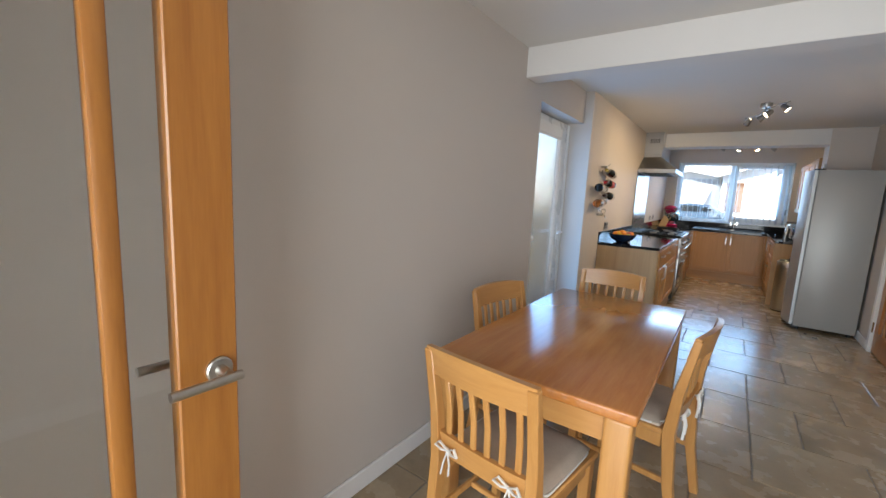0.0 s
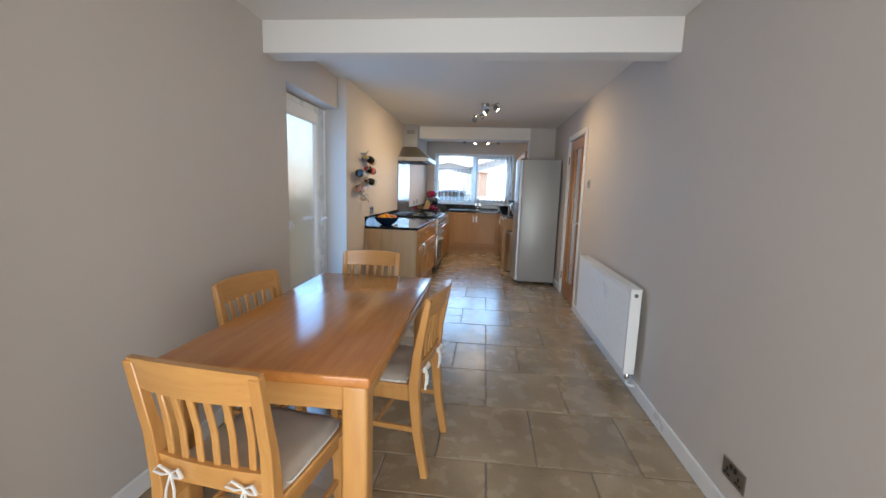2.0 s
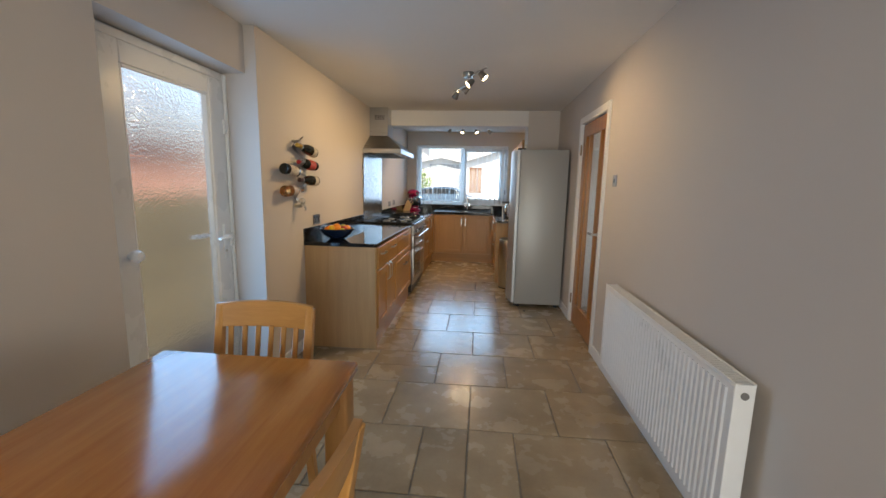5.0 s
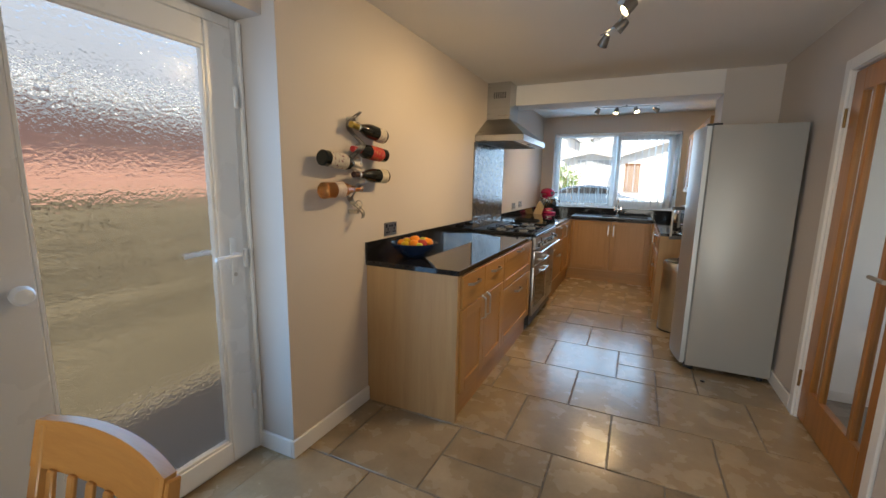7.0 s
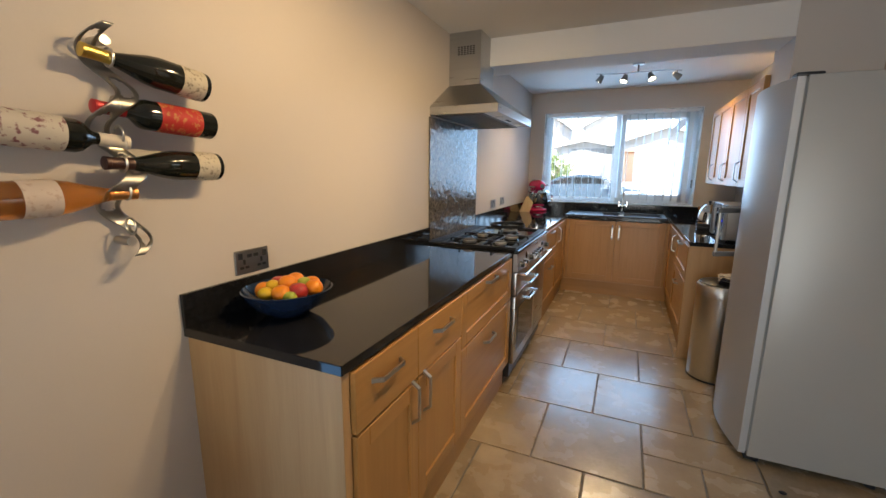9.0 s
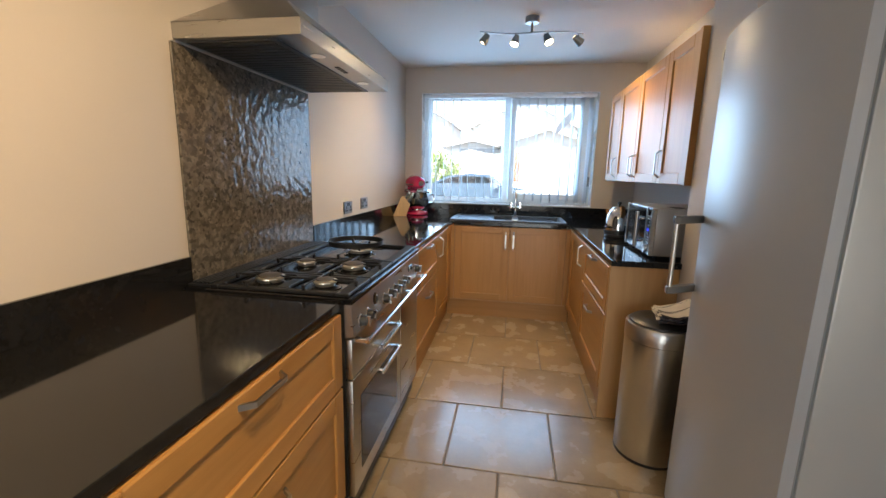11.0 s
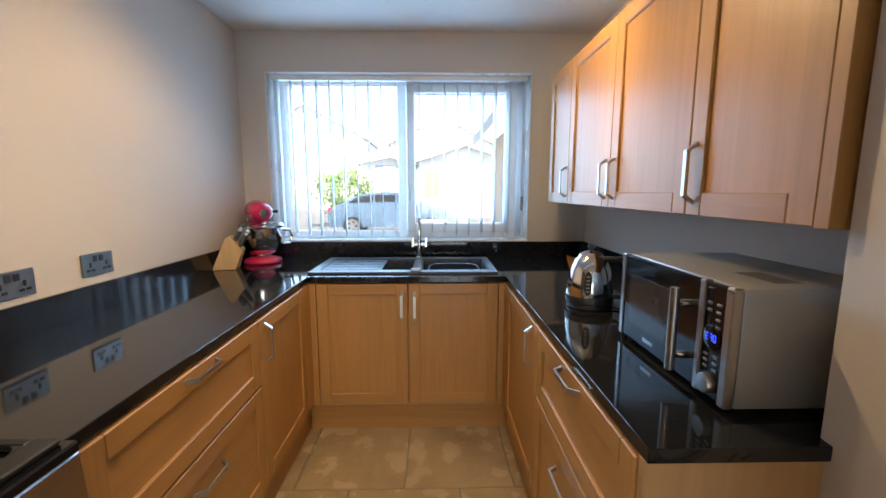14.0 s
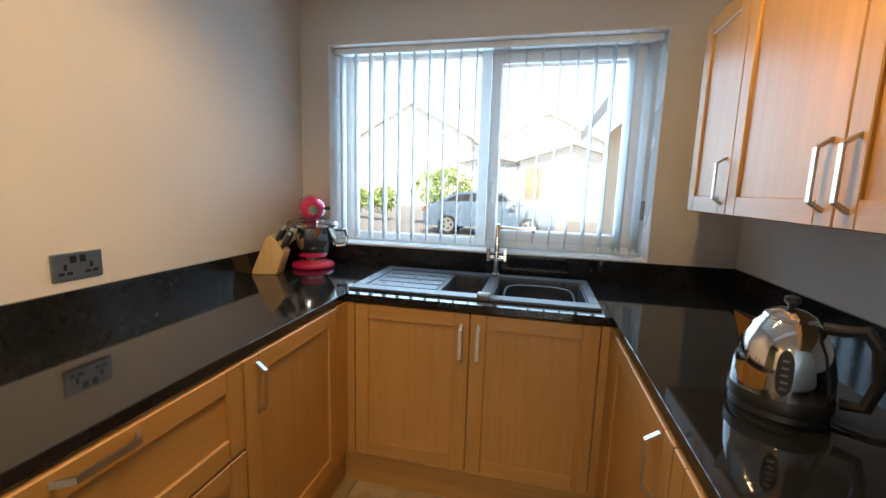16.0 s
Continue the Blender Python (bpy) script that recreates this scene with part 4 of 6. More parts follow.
def blind():
    cloth, nt, p = shader("blind_cloth")
    p.inputs["Base Color"].default_value = rgb((0.78, 0.78, 0.77))
    p.inputs["Roughness"].default_value = 0.8
    tr, mx = nt.nodes.new("ShaderNodeBsdfTranslucent"), nt.nodes.new("ShaderNodeMixShader")
    tr.inputs[0].default_value = rgb((0.75, 0.76, 0.78))
    mx.inputs[0].default_value = 0.35
    nt.links.new(p.outputs[0], mx.inputs[1])
    nt.links.new(tr.outputs[0], mx.inputs[2])
    nt.links.new(mx.outputs[0], nt.nodes["Material Output"].inputs[0])
    ob = thing("vertical_blind", (0, 9.895, 2.09), "white vertical fabric blind with its slats turned edge-on", "blind")
    part("headrail", box((WX0 + 0.012, 9.872, 2.096), (WX1 - 0.012, 9.915, 2.13), 0.003), M["upvc"], ob)
    n = 20
    for i in range(n):
        x = WX0 + 0.055 + (WX1 - WX0 - 0.11) * i / (n - 1)
        a = radians(4.5 + random.uniform(-2.5, 2.5) + (14 if i > n - 3 else 0))
        dx, dy = -math.sin(a) * 0.043, math.cos(a) * 0.043
        bm = bmesh.new()
        cols = []
        for s in (-1, -0.4, 0.4, 1):
            bow = 0.003 * (1 - s * s)
            cols.append([(x + dx * s + bow, 9.895 + dy * s, z) for z in (1.048, 2.094)])
        vs = [[bm.verts.new(q) for q in c] for c in cols]
        for u, v in zip(vs, vs[1:]):
            bm.faces.new((u[0], v[0], v[1], u[1]))
        sl = part("slat", bm, cloth, ob)
        sl.modifiers.new("cloth", "SOLIDIFY").thickness = 0.0009
        part("weight", box((x - 0.0025, 9.860, 1.040), (x + 0.0025, 9.930, 1.062), 0.001), M["upvc"], ob)
    for s in (-0.034, 0.034):
        part("chain", tube([(WX0 + 0.055 + (WX1 - WX0 - 0.11) * i / 40, 9.895 + s, 1.043 - 0.006 * abs(math.sin(i * math.pi / 2))) for i in range(41)], 0.0013, 5), M["upvc"], ob)
    part("cord", tube([(WX1 - 0.035, 9.868, 2.09), (WX1 - 0.033, 9.862, 1.6), (WX1 - 0.036, 9.866, 1.30)], 0.0015, 5), M["upvc"], ob)
    part("cord_weight", box((WX1 - 0.046, 9.857, 1.22), (WX1 - 0.028, 9.874, 1.32), 0.004), surface("grey_plastic", (0.3, 0.29, 0.27), 0.5), ob, "grey plastic cord weight")


window()
blind()


# ---- back door ----
def back_door():
    ob = thing("door_1", (-1.32, 3.9, 0), "closed white plastic back door with one obscured pane", "door", kind="structure")
    xa, xb = -1.345, -1.275
    ys, ye, zt = YD + 0.002, YB - 0.002, 2.05
    bm = bmesh.new()
    for lo, hi in (((xa, ys, 0), (xb - 0.012, ys + 0.05, zt)), ((xa, ye - 0.042, 0), (xb - 0.012, ye, zt)), ((xa, ys + 0.05, zt - 0.045), (xb - 0.012, ye - 0.042, zt)), ((xa, ys + 0.05, 0), (xb - 0.02, ye - 0.042, 0.02))):
        mesh_box(bm, lo, hi, 0.004)
    part("door_frame", bm, M["upvc"], ob)
    y0, y1, z0, z1 = ys + 0.052, ye - 0.045, 0.022, 2.002
    bm = bmesh.new()
    g0, g1, h0, h1 = 3.625, 4.235, 0.125, 1.90
    for lo, hi in (((xa + 0.01, y0, z0), (xb, g0, z1)), ((xa + 0.01, g1, z0), (xb, y1, z1)), ((xa + 0.01, g0, z0), (xb, g1, h0)), ((xa + 0.01, g0, h1), (xb, g1, z1))):
        mesh_box(bm, lo, hi, 0.005)
    leaf = part("leaf", bm, M["upvc"], ob)
    obscured = glass("obscured_glass", 0.05, (0.95, 0.97, 0.97), 0.5, 75)
    p = part("pane", box((-1.318, g0 - 0.01, h0 - 0.01), (-1.306, g1 + 0.01, h1 + 0.01)), obscured, ob, "rippled obscured glass")
    p.visible_shadow = False
    bm = bmesh.new()
    for lo, hi in (((xb - 0.016, g0, h0), (xb - 0.004, g0 + 0.014, h1)), ((xb - 0.016, g1 - 0.014, h0), (xb - 0.004, g1, h1)), ((xb - 0.016, g0 + 0.014, h0), (xb - 0.004, g1 - 0.014, h0 + 0.014)), ((xb - 0.016, g0 + 0.014, h1 - 0.014), (xb - 0.004, g1 - 0.014, h1))):
        mesh_box(bm, lo, hi, 0.003)
    part("glazing_bead", bm, M["upvc"], leaf)
    plate = part("handle_plate", box((xb, 4.286, 0.885), (xb + 0.010, 4.318, 1.105), 0.006, 2), M["upvc"], leaf)
    part("lever", tube([(xb + 0.008, 4.302, 1.03), (xb + 0.05, 4.302, 1.03), (xb + 0.055, 4.30, 1.03), (xb + 0.052, 4.18, 1.024)], 0.010, 10, 0.8), M["upvc"], plate)
    part("keyhole", rod((xb + 0.009, 4.302, 0.935), (xb + 0.013, 4.302, 0.935), 0.009), M["nickel"], plate)
    part("outside_lever", tube([(-1.345, 4.30, 1.03), (-1.39, 4.29, 1.03), (-1.39, 4.15, 1.03)], 0.010, 10), M["upvc"], leaf)
    stay = part("knob", lathe([(0.012, 0), (0.012, 0.02), (0.026, 0.024), (0.030, 0.045), (0.022, 0.062), (0.004, 0.066)], (xb, 3.575, 1.02), (1, 0, 0)), M["upvc"], leaf, "white pull knob")
    for z in (0.28, 1.00, 1.72):
        part("hinge", box((xb - 0.012, ye - 0.052, z - 0.045), (xb + 0.012, ye - 0.034, z + 0.045), 0.004), M["upvc"], ob)
    part("cable_trunking", box((xb - 0.012, ye - 0.016, 0.02), (xb + 0.008, ye - 0.001, 2.04), 0.002), M["upvc"], ob)
    part("threshold", box((-1.40, ys, -0.004), (XL - 0.004, ye, 0.0012)), M["tile"], ob)


back_door()


# ---- oak doors ----
def oak_leaf(ob, x, y0, y1, side, hinge_at_y1=True):
    """A glazed oak leaf lying along y, with its face to the side given."""
    t = 0.040
    xa, xb = (x - t, x) if side > 0 else (x, x + t)
    z0, z1 = 0.006, 1.985
    st, tr, br = 0.112, 0.115, 0.21
    a, b = y0 + st, y1 - st
    bm = bmesh.new()
    mesh_box(bm, (xa, y0, z0), (xb, y0 + st, z1), 0.003)
    mesh_box(bm, (xa, y1 - st, z0), (xb, y1, z1), 0.003)
    mesh_box(bm, (xa, a, z0), (xb, b, z0 + br), 0.002)
    mesh_box(bm, (xa, a, z1 - tr), (xb, b, z1), 0.002)
    part("leaf", bm, M["oak"], ob)
    pane = glass("door_glass", 0.0, (0.97, 0.99, 0.98))
    part("pane", box(((xa + xb) / 2 - 0.003, a - 0.008, z0 + br - 0.008), ((xa + xb) / 2 + 0.003, b + 0.008, z1 - tr + 0.008)), pane, ob, "clear door glass")
    return xa, xb, a, b, z0, z1


def lever(ob, x, y, z, side, toward):
    r = part("rose", lathe([(0.026, 0), (0.026, 0.006), (0.023, 0.009), (0.012, 0.010), (0.010, 0.04)], (x, y, z), (side, 0, 0)), M["nickel"], ob, "round satin nickel rose")
    part("neck", rod((x + side * 0.008, y, z), (x + side * 0.052, y, z), 0.0085), M["nickel"], r)
    part("lever", rod((x + side * 0.056, y - toward * 0.018, z), (x + side * 0.056, y + toward * 0.108, z), 0.0092), M["nickel"], r)


def hall_door():
    ob = thing("door_2", (XR, (DY0 + DY1) / 2, 0), "closed varnished oak door with a tall clear pane and white architrave", "door", kind="structure")
    xa, xb, a, b, z0, z1 = oak_leaf(ob, XR + 0.012, DY0, DY1, -1)
    bm = bmesh.new()
    for y in (a + 0.115, b - 0.115):
        mesh_box(bm, (xa + 0.001, y - 0.017, z0 + 0.205), (xb - 0.001, y + 0.017, z1 - 0.11), 0.003)
    part("glazing_bar", bm, M["oak"], ob)
    lever(ob, xa, DY0 + 0.06, 1.0, -1, 1)
    for z in (0.25, 1.75):
        part("hinge", rod((XR - 0.003, DY1 + 0.004, z - 0.05), (XR - 0.003, DY1 + 0.004, z + 0.05), 0.007), surface("brass", (0.25, 0.15, 0.06), 0.4, 0.9), ob)
    bm = bmesh.new()
    for lo, hi in (((XR, DY0 - 0.028, 0), (XR + 0.14, DY0 - 0.003, DZ + 0.028)), ((XR, DY1 + 0.003, 0), (XR + 0.14, DY1 + 0.028, DZ + 0.028)), ((XR, DY0 - 0.003, DZ - 0.018), (XR + 0.14, DY1 + 0.003, DZ + 0.028))):
        mesh_box(bm, lo, hi)
    part("lining", bm, M["white"], ob)
    bm = bmesh.new()
    for lo, hi in (((XR - 0.016, DY0 - 0.070, 0), (XR, DY0 - 0.008, DZ + 0.048)), ((XR - 0.016, DY1 + 0.008, 0), (XR, DY1 + 0.070, DZ + 0.048)), ((XR - 0.0155, DY0 - 0.008, DZ - 0.014), (XR, DY1 + 0.008, DZ + 0.048))):
        mesh_box(bm, lo, hi, 0.004)
    part("architrave", bm, M["white"], ob)


def lounge_door():
    ob = thing("door_3", (-0.72, 0.5, 0), "open varnished oak door with tall glass and a satin lever", "door", kind="structure")
    y0, y1 = 0.105, 0.868
    xa, xb, a, b, z0, z1 = oak_leaf(ob, -0.70, y0, y1, 1)
    bm = bmesh.new()
    for y in (a + 0.10, b - 0.088):
        mesh_box(bm, (xa + 0.004, y - 0.017, z0 + 0.205), (xb - 0.004, y + 0.017, z1 - 0.11), 0.008, 2)
    part("glazing_bar", bm, M["oak"], ob)
    lever(ob, xb, 0.829, 0.999, 1, -1)
    lever(ob, xa, 0.829, 0.999, -1, -1)
    for z in (0.25, 1.0, 1.75):
        part("hinge", rod((xa - 0.005, y0 - 0.004, z - 0.05), (xa - 0.005, y0 - 0.004, z + 0.05), 0.007), M["nickel"], ob)
    bm = bmesh.new()
    for lo, hi in (((-0.76, 0.055, 0), (-0.742, 0.205, 2.06)), ((-0.742, 0.055, 2.042), (XR, 0.205, 2.06))):
        mesh_box(bm, lo, hi)
    part("lining", bm, M["white"], ob)


hall_door()
lounge_door()


# ---- radiator ----
def radiator():
    ob = thing("radiator", (1.29, 3.85, 0.17), "white steel panel radiator fixed to the long wall", "radiator")
    y0, y1, z0, z1, xf, xw = 3.19, 4.62, 0.165, 0.744, 1.246, 1.312
    pressed = [(xf + 0.012, y0 + 0.004), (xf, y0 + 0.004), (xf, y0 + 0.03)]
    n = 38
    for i in range(n):
        a = y0 + 0.03 + (y1 - y0 - 0.06) * i / n
        w = (y1 - y0 - 0.06) / n
        pressed += [(xf, a + 0.2 * w), (xf - 0.005, a + 0.38 * w), (xf - 0.005, a + 0.72 * w), (xf, a + 0.9 * w)]
    pressed += [(xf, y1 - 0.004), (xf + 0.012, y1 - 0.004)]
    bm = bmesh.new()
    add_prism(bm, pressed, "z", z0 + 0.02, z1 - 0.035)
    mesh_box(bm, (xf - 0.001, y0 + 0.004, z0), (xf + 0.012, y1 - 0.004, z0 + 0.024), 0.004, 2)
    mesh_box(bm, (xf - 0.001, y0 + 0.004, z1 - 0.04), (xf + 0.012, y1 - 0.004, z1 - 0.012), 0.003)
    fp = part("front_panel", bm, M["white"], ob)
    fp.data.set_sharp_from_angle(angle=radians(4))
    part("back_panel", box((xw - 0.012, y0 + 0.01, z0 + 0.01), (xw, y1 - 0.01, z1 - 0.014), 0.003), M["white"], ob)
    for y in (y0, y1 - 0.004):
        part("side_cover", box((xf - 0.001, y, z0), (xw + 0.002, y + 0.004, z1 - 0.004), 0.0015), M["white"], ob)
    bm = bmesh.new()
    for x in (xf - 0.001, xw - 0.005):
        mesh_box(bm, (x, y0, z1 - 0.012), (x + 0.008, y1, z1), 0.002)
    for i in range(70):
        y = y0 + 0.012 + i * 0.02
        mesh_box(bm, (xf + 0.006, y, z1 - 0.010), (xw - 0.004, y + 0.012, z1 - 0.004))
    part("top_grille", bm, M["white"], ob)
    part("air_vent", rod((1.279, y0 - 0.005, z1 - 0.045), (1.279, y0 + 0.004, z1 - 0.045), 0.013), surface("grey_plug", (0.16, 0.15, 0.14), 0.5), ob, "dark round air vent plug")
    v = part("valve", lathe([(0.013, 0), (0.016, 0.01), (0.016, 0.035), (0.010, 0.045)], (1.279, y0 + 0.028, z0 - 0.045), (0, 0, 1)), M["chrome"], ob)
    part("pipe", tube([(1.279, y0 + 0.028, z0 - 0.04), (1.279, y0 + 0.028, z0 - 0.075), (1.30, y0 + 0.028, z0 - 0.09), (XR + 0.01, y0 + 0.028, z0 - 0.09)], 0.007, 8), M["white"], ob)
    for y in (y0 + 0.25, y1 - 0.25):
        part("bracket", box((xw, y - 0.02, z0 + 0.08), (XR, y + 0.02, z1 - 0.08)), M["white"], ob)


radiator()


# ---- dining table and chairs ----
def dining_table():
    ob = thing("dining_table", (-0.42, 2.385, 0), "varnished beech dining table with square legs", "table")
    x0, x1, y0, y1 = -0.795, -0.050, 1.695, 3.175
    part("tabletop", box((x0, y0, 0.712), (x1, y1, 0.75), 0.008, 3), M["table"], ob, "satin-varnished butcher-block top")
    for x in (x0 + 0.012, x1 - 0.097):
        for y in (y0 + 0.012, y1 - 0.097):
            part("leg", box((x, y, 0), (x + 0.085, y + 0.085, 0.7115), 0.012, 3), M["beech"], ob)
    part("apron", box((x0 + 0.097, y0 + 0.035, 0.615), (x1 - 0.097, y0 + 0.058, 0.7115), 0.002), M["beechx"], ob)
    part("apron", box((x0 + 0.097, y1 - 0.058, 0.615), (x1 - 0.097, y1 - 0.035, 0.7115), 0.002), M["beechx"], ob)
    part("apron", box((x0 + 0.035, y0 + 0.097, 0.615), (x0 + 0.058, y1 - 0.097, 0.7115), 0.002), M["beech"], ob)
    part("apron", box((x1 - 0.058, y0 + 0.097, 0.615), (x1 - 0.035, y1 - 0.097, 0.7115), 0.002), M["beech"], ob)
    return ob


def bent_bar(bm, pts, w, d, across=(1, 0, 0)):
    """A rectangular bar through points, w across and d deep."""
    ax = Vector(across)
    rings = []
    for i, p in enumerate(pts):
        p = Vector(p)
        t = (Vector(pts[min(i + 1, len(pts) - 1)]) - Vector(pts[max(i - 1, 0)])).normalized()
        n = t.cross(ax).normalized()
        ww = w[i] if isinstance(w, (list, tuple)) else w
        dd = d[i] if isinstance(d, (list, tuple)) else d
        c = 0.22 * min(ww, dd)
        ring = []
        for sx, sn in ((-1, -1), (1, -1), (1, 1), (-1, 1)):
            ring.append(bm.verts.new(p + ax * sx * (ww / 2) + n * sn * (dd / 2)))
        rings.append(ring)
    for a, b in zip(rings, rings[1:]):
        for k in range(4):
            bm.faces.new((a[k], a[(k + 1) % 4], b[(k + 1) % 4], b[k]))
    bm.faces.new(rings[0][::-1])
    bm.faces.new(rings[-1])
    bmesh.ops.bevel(bm, geom=[e for e in bm.edges], offset=0.003, segments=1, affect="EDGES")


def dining_chair(cushion_mat, tie_mat):
    ob = thing("dining_chair", (0, 0, 0), "beech slat-back dining chair with a tied cream seat pad", "chair", "chairs round the dining table")
    def post(x):
        bm = bmesh.new()
        s = 1 if x > 0 else -1
        bent_bar(bm, [(x, -0.265, 0), (x, -0.225, 0.22), (x, -0.205, 0.44), (x + s * 0.003, -0.222, 0.62), (x + s * 0.006, -0.268, 0.855)], [0.034, 0.036, 0.040, 0.036, 0.034], [0.034, 0.040, 0.048, 0.038, 0.026])
        part("back_leg", bm, M["beech"], ob)
    post(-0.190)
    post(0.190)
    for x in (-0.190, 0.190):
        bm = bmesh.new()
        bent_bar(bm, [(x, 0.19, 0), (x, 0.19, 0.425)], [0.030, 0.042], [0.030, 0.042])
        part("front_leg", bm, M["beech"], ob)
    def rail(name, z, h, t, y, half, curve):
        bm = bmesh.new()
        n = 10
        rings = []
        for i in range(n + 1):
            u = -1 + 2 * i / n
            x, yy = u * half, y - curve * (1 - u * u)
            lift = 0.012 * (1 - u * u) if name == "top_rail" else 0
            rings.append([bm.verts.new((x, yy + dy - (zz - z) * 0.22, zz + (lift if zz > z else 0))) for dy, zz in ((-t / 2, z - h / 2), (t / 2, z - h / 2), (t / 2, z + h / 2), (-t / 2, z + h / 2))])
        for a, b in zip(rings, rings[1:]):
            for k in range(4):
                bm.faces.new((a[k], a[(k + 1) % 4], b[(k + 1) % 4], b[k]))
        bm.faces.new(rings[0][::-1])
        bm.faces.new(rings[-1])
        bmesh.ops.bevel(bm, geom=[e for e in bm.edges if len(e.link_faces) == 2 and e.calc_face_angle(0) > 0.6], offset=0.004, segments=2, affect="EDGES")
        return part(name, bm, M["beechx"], ob)
    rail("top_rail", 0.816, 0.094, 0.022, -0.254, 0.207, 0.026)
    rail("lower_rail", 0.515, 0.072, 0.020, -0.209, 0.174, 0.012)
    for i in range(6):
        u = -0.83 + 1.66 * i / 5
        x = u * 0.165
        bm = bmesh.new()
        bent_bar(bm, [(x, -0.212 - 0.012 * (1 - u * u), 0.55), (x * 1.01, -0.216 - 0.014 * (1 - u * u), 0.65), (x * 1.03, -0.236 - 0.020 * (1 - u * u), 0.775)], 0.022, 0.011)
        part("slat", bm, M["beech"], ob)
    part("seat_frame", prism([(-0.205, -0.185), (0.205, -0.185), (0.218, 0.222), (-0.218, 0.222)], "z", 0.428, 0.452, 0.005), M["beechx"], ob)
    part("apron", box((-0.17, 0.182, 0.37), (0.17, 0.202, 0.4275), 0.002), M["beechx"], ob)
    for x in (-0.196, 0.176):
        part("apron", box((x, -0.18, 0.37), (x + 0.020, 0.17, 0.4275), 0.002), M["beech"], ob)
        part("stretcher", box((x + 0.002, -0.21, 0.215), (x + 0.018, 0.178, 0.240), 0.003), M["beech"], ob)
    part("stretcher", box((-0.176, -0.02, 0.217), (0.176, -0.003, 0.238), 0.003), M["beechx"], ob)
    # seat pad
    bm = bmesh.new()
    n = 18
    top, bot = [], []
    for i in range(n + 1):
        r1, r2 = [], []
        for j in range(n + 1):
            u, v = -1 + 2 * i / n, -1 + 2 * j / n
            k = 1 - 0.05 * (abs(u) * abs(v)) ** 3
            edge = (1 - abs(u) ** 6) * (1 - abs(v) ** 6)
            puff = 0.010 + 0.024 * edge ** 0.5 + 0.0025 * math.sin(7 * u + 3 * v)
            x, y = u * 0.200 * k, 0.018 + v * 0.195 * k
            r1.append(bm.verts.new((x, y, 0.4535 + puff)))
            r2.append(bm.verts.new((x, y, 0.4535)))
        top.append(r1)
        bot.append(r2)
    for i in range(n):
        for j in range(n):
            bm.faces.new((top[i][j], top[i + 1][j], top[i + 1][j + 1], top[i][j + 1]))
            bm.faces.new((bot[i][j], bot[i][j + 1], bot[i + 1][j + 1], bot[i + 1][j]))
    for i in range(n):
        for a, b in (((i, 0), (i + 1, 0)), ((i, n), (i + 1, n)), ((0, i), (0, i + 1)), ((n, i), (n, i + 1))):
            bm.faces.new((top[a[0]][a[1]], bot[a[0]][a[1]], bot[b[0]][b[1]], top[b[0]][b[1]]))
    pad = part("seat_pad", bm, cushion_mat, ob, "worn cream cotton seat pad")
    edge = [(0.199 * math.copysign(min(1, abs(1.25 * math.cos(a))), math.cos(a)), 0.018 + 0.194 * math.copysign(min(1, abs(1.25 * math.sin(a))), math.sin(a)), 0.462) for a in (2 * math.pi * k / 48 for k in range(48))]
    part("piping", tube(edge, 0.0045, 6, 1.0, True), tie_mat, pad)
    for s in (-1, 1):
        x, y, z = s * 0.122, -0.222, 0.505
        bm = bmesh.new()
        add_tube(bm, [(s * 0.165, -0.16, 0.463), (s * 0.17, -0.19, 0.485), (x, y - 0.012, z)], 0.006, 6, 0.5)
        add_tube(bm, [(x, y - 0.016, z), (x - 0.035, y - 0.022, z + 0.022), (x - 0.052, y - 0.024, z + 0.004), (x - 0.025, y - 0.02, z - 0.006), (x, y - 0.016, z)], 0.006, 6, 0.5)
        add_tube(bm, [(x, y - 0.016, z), (x + 0.03, y - 0.022, z + 0.020), (x + 0.046, y - 0.024, z - 0.002), (x + 0.02, y - 0.02, z - 0.008), (x, y - 0.016, z)], 0.006, 6, 0.5)
        add_tube(bm, [(x, y - 0.018, z), (x - 0.012, y - 0.024, z - 0.05), (x - 0.022, y - 0.022, z - 0.095)], 0.005, 6, 0.5)
        add_tube(bm, [(x, y - 0.018, z), (x + 0.016, y - 0.024, z - 0.045), (x + 0.012, y - 0.022, z - 0.085)], 0.005, 6, 0.5)
        part("tie", bm, tie_mat, pad, "white cotton tie knotted in a bow")
    return ob


def chairs():
    pad = surface("stained_cream_cotton", (0.52, 0.44, 0.35), 0.95, var=0.22, scale=7, fine=260, bump=0.25)
    tie = surface("white_cotton", (0.72, 0.69, 0.64), 0.95, var=0.06, scale=20, fine=300, bump=0.2)
    ob = dining_chair(pad, tie)
    ob.matrix_basis = pose(-0.435, 1.735, 0, 0, 0, -7)
    copy_thing(ob, pose(-0.52, 3.160, 0, 0, 0, 182))
    copy_thing(ob, pose(-0.66, 2.42, 0, 0, 0, -102))
    copy_thing(ob, pose(-0.178, 2.475, 0, 0, 0, 82))


dining_table()
chairs()


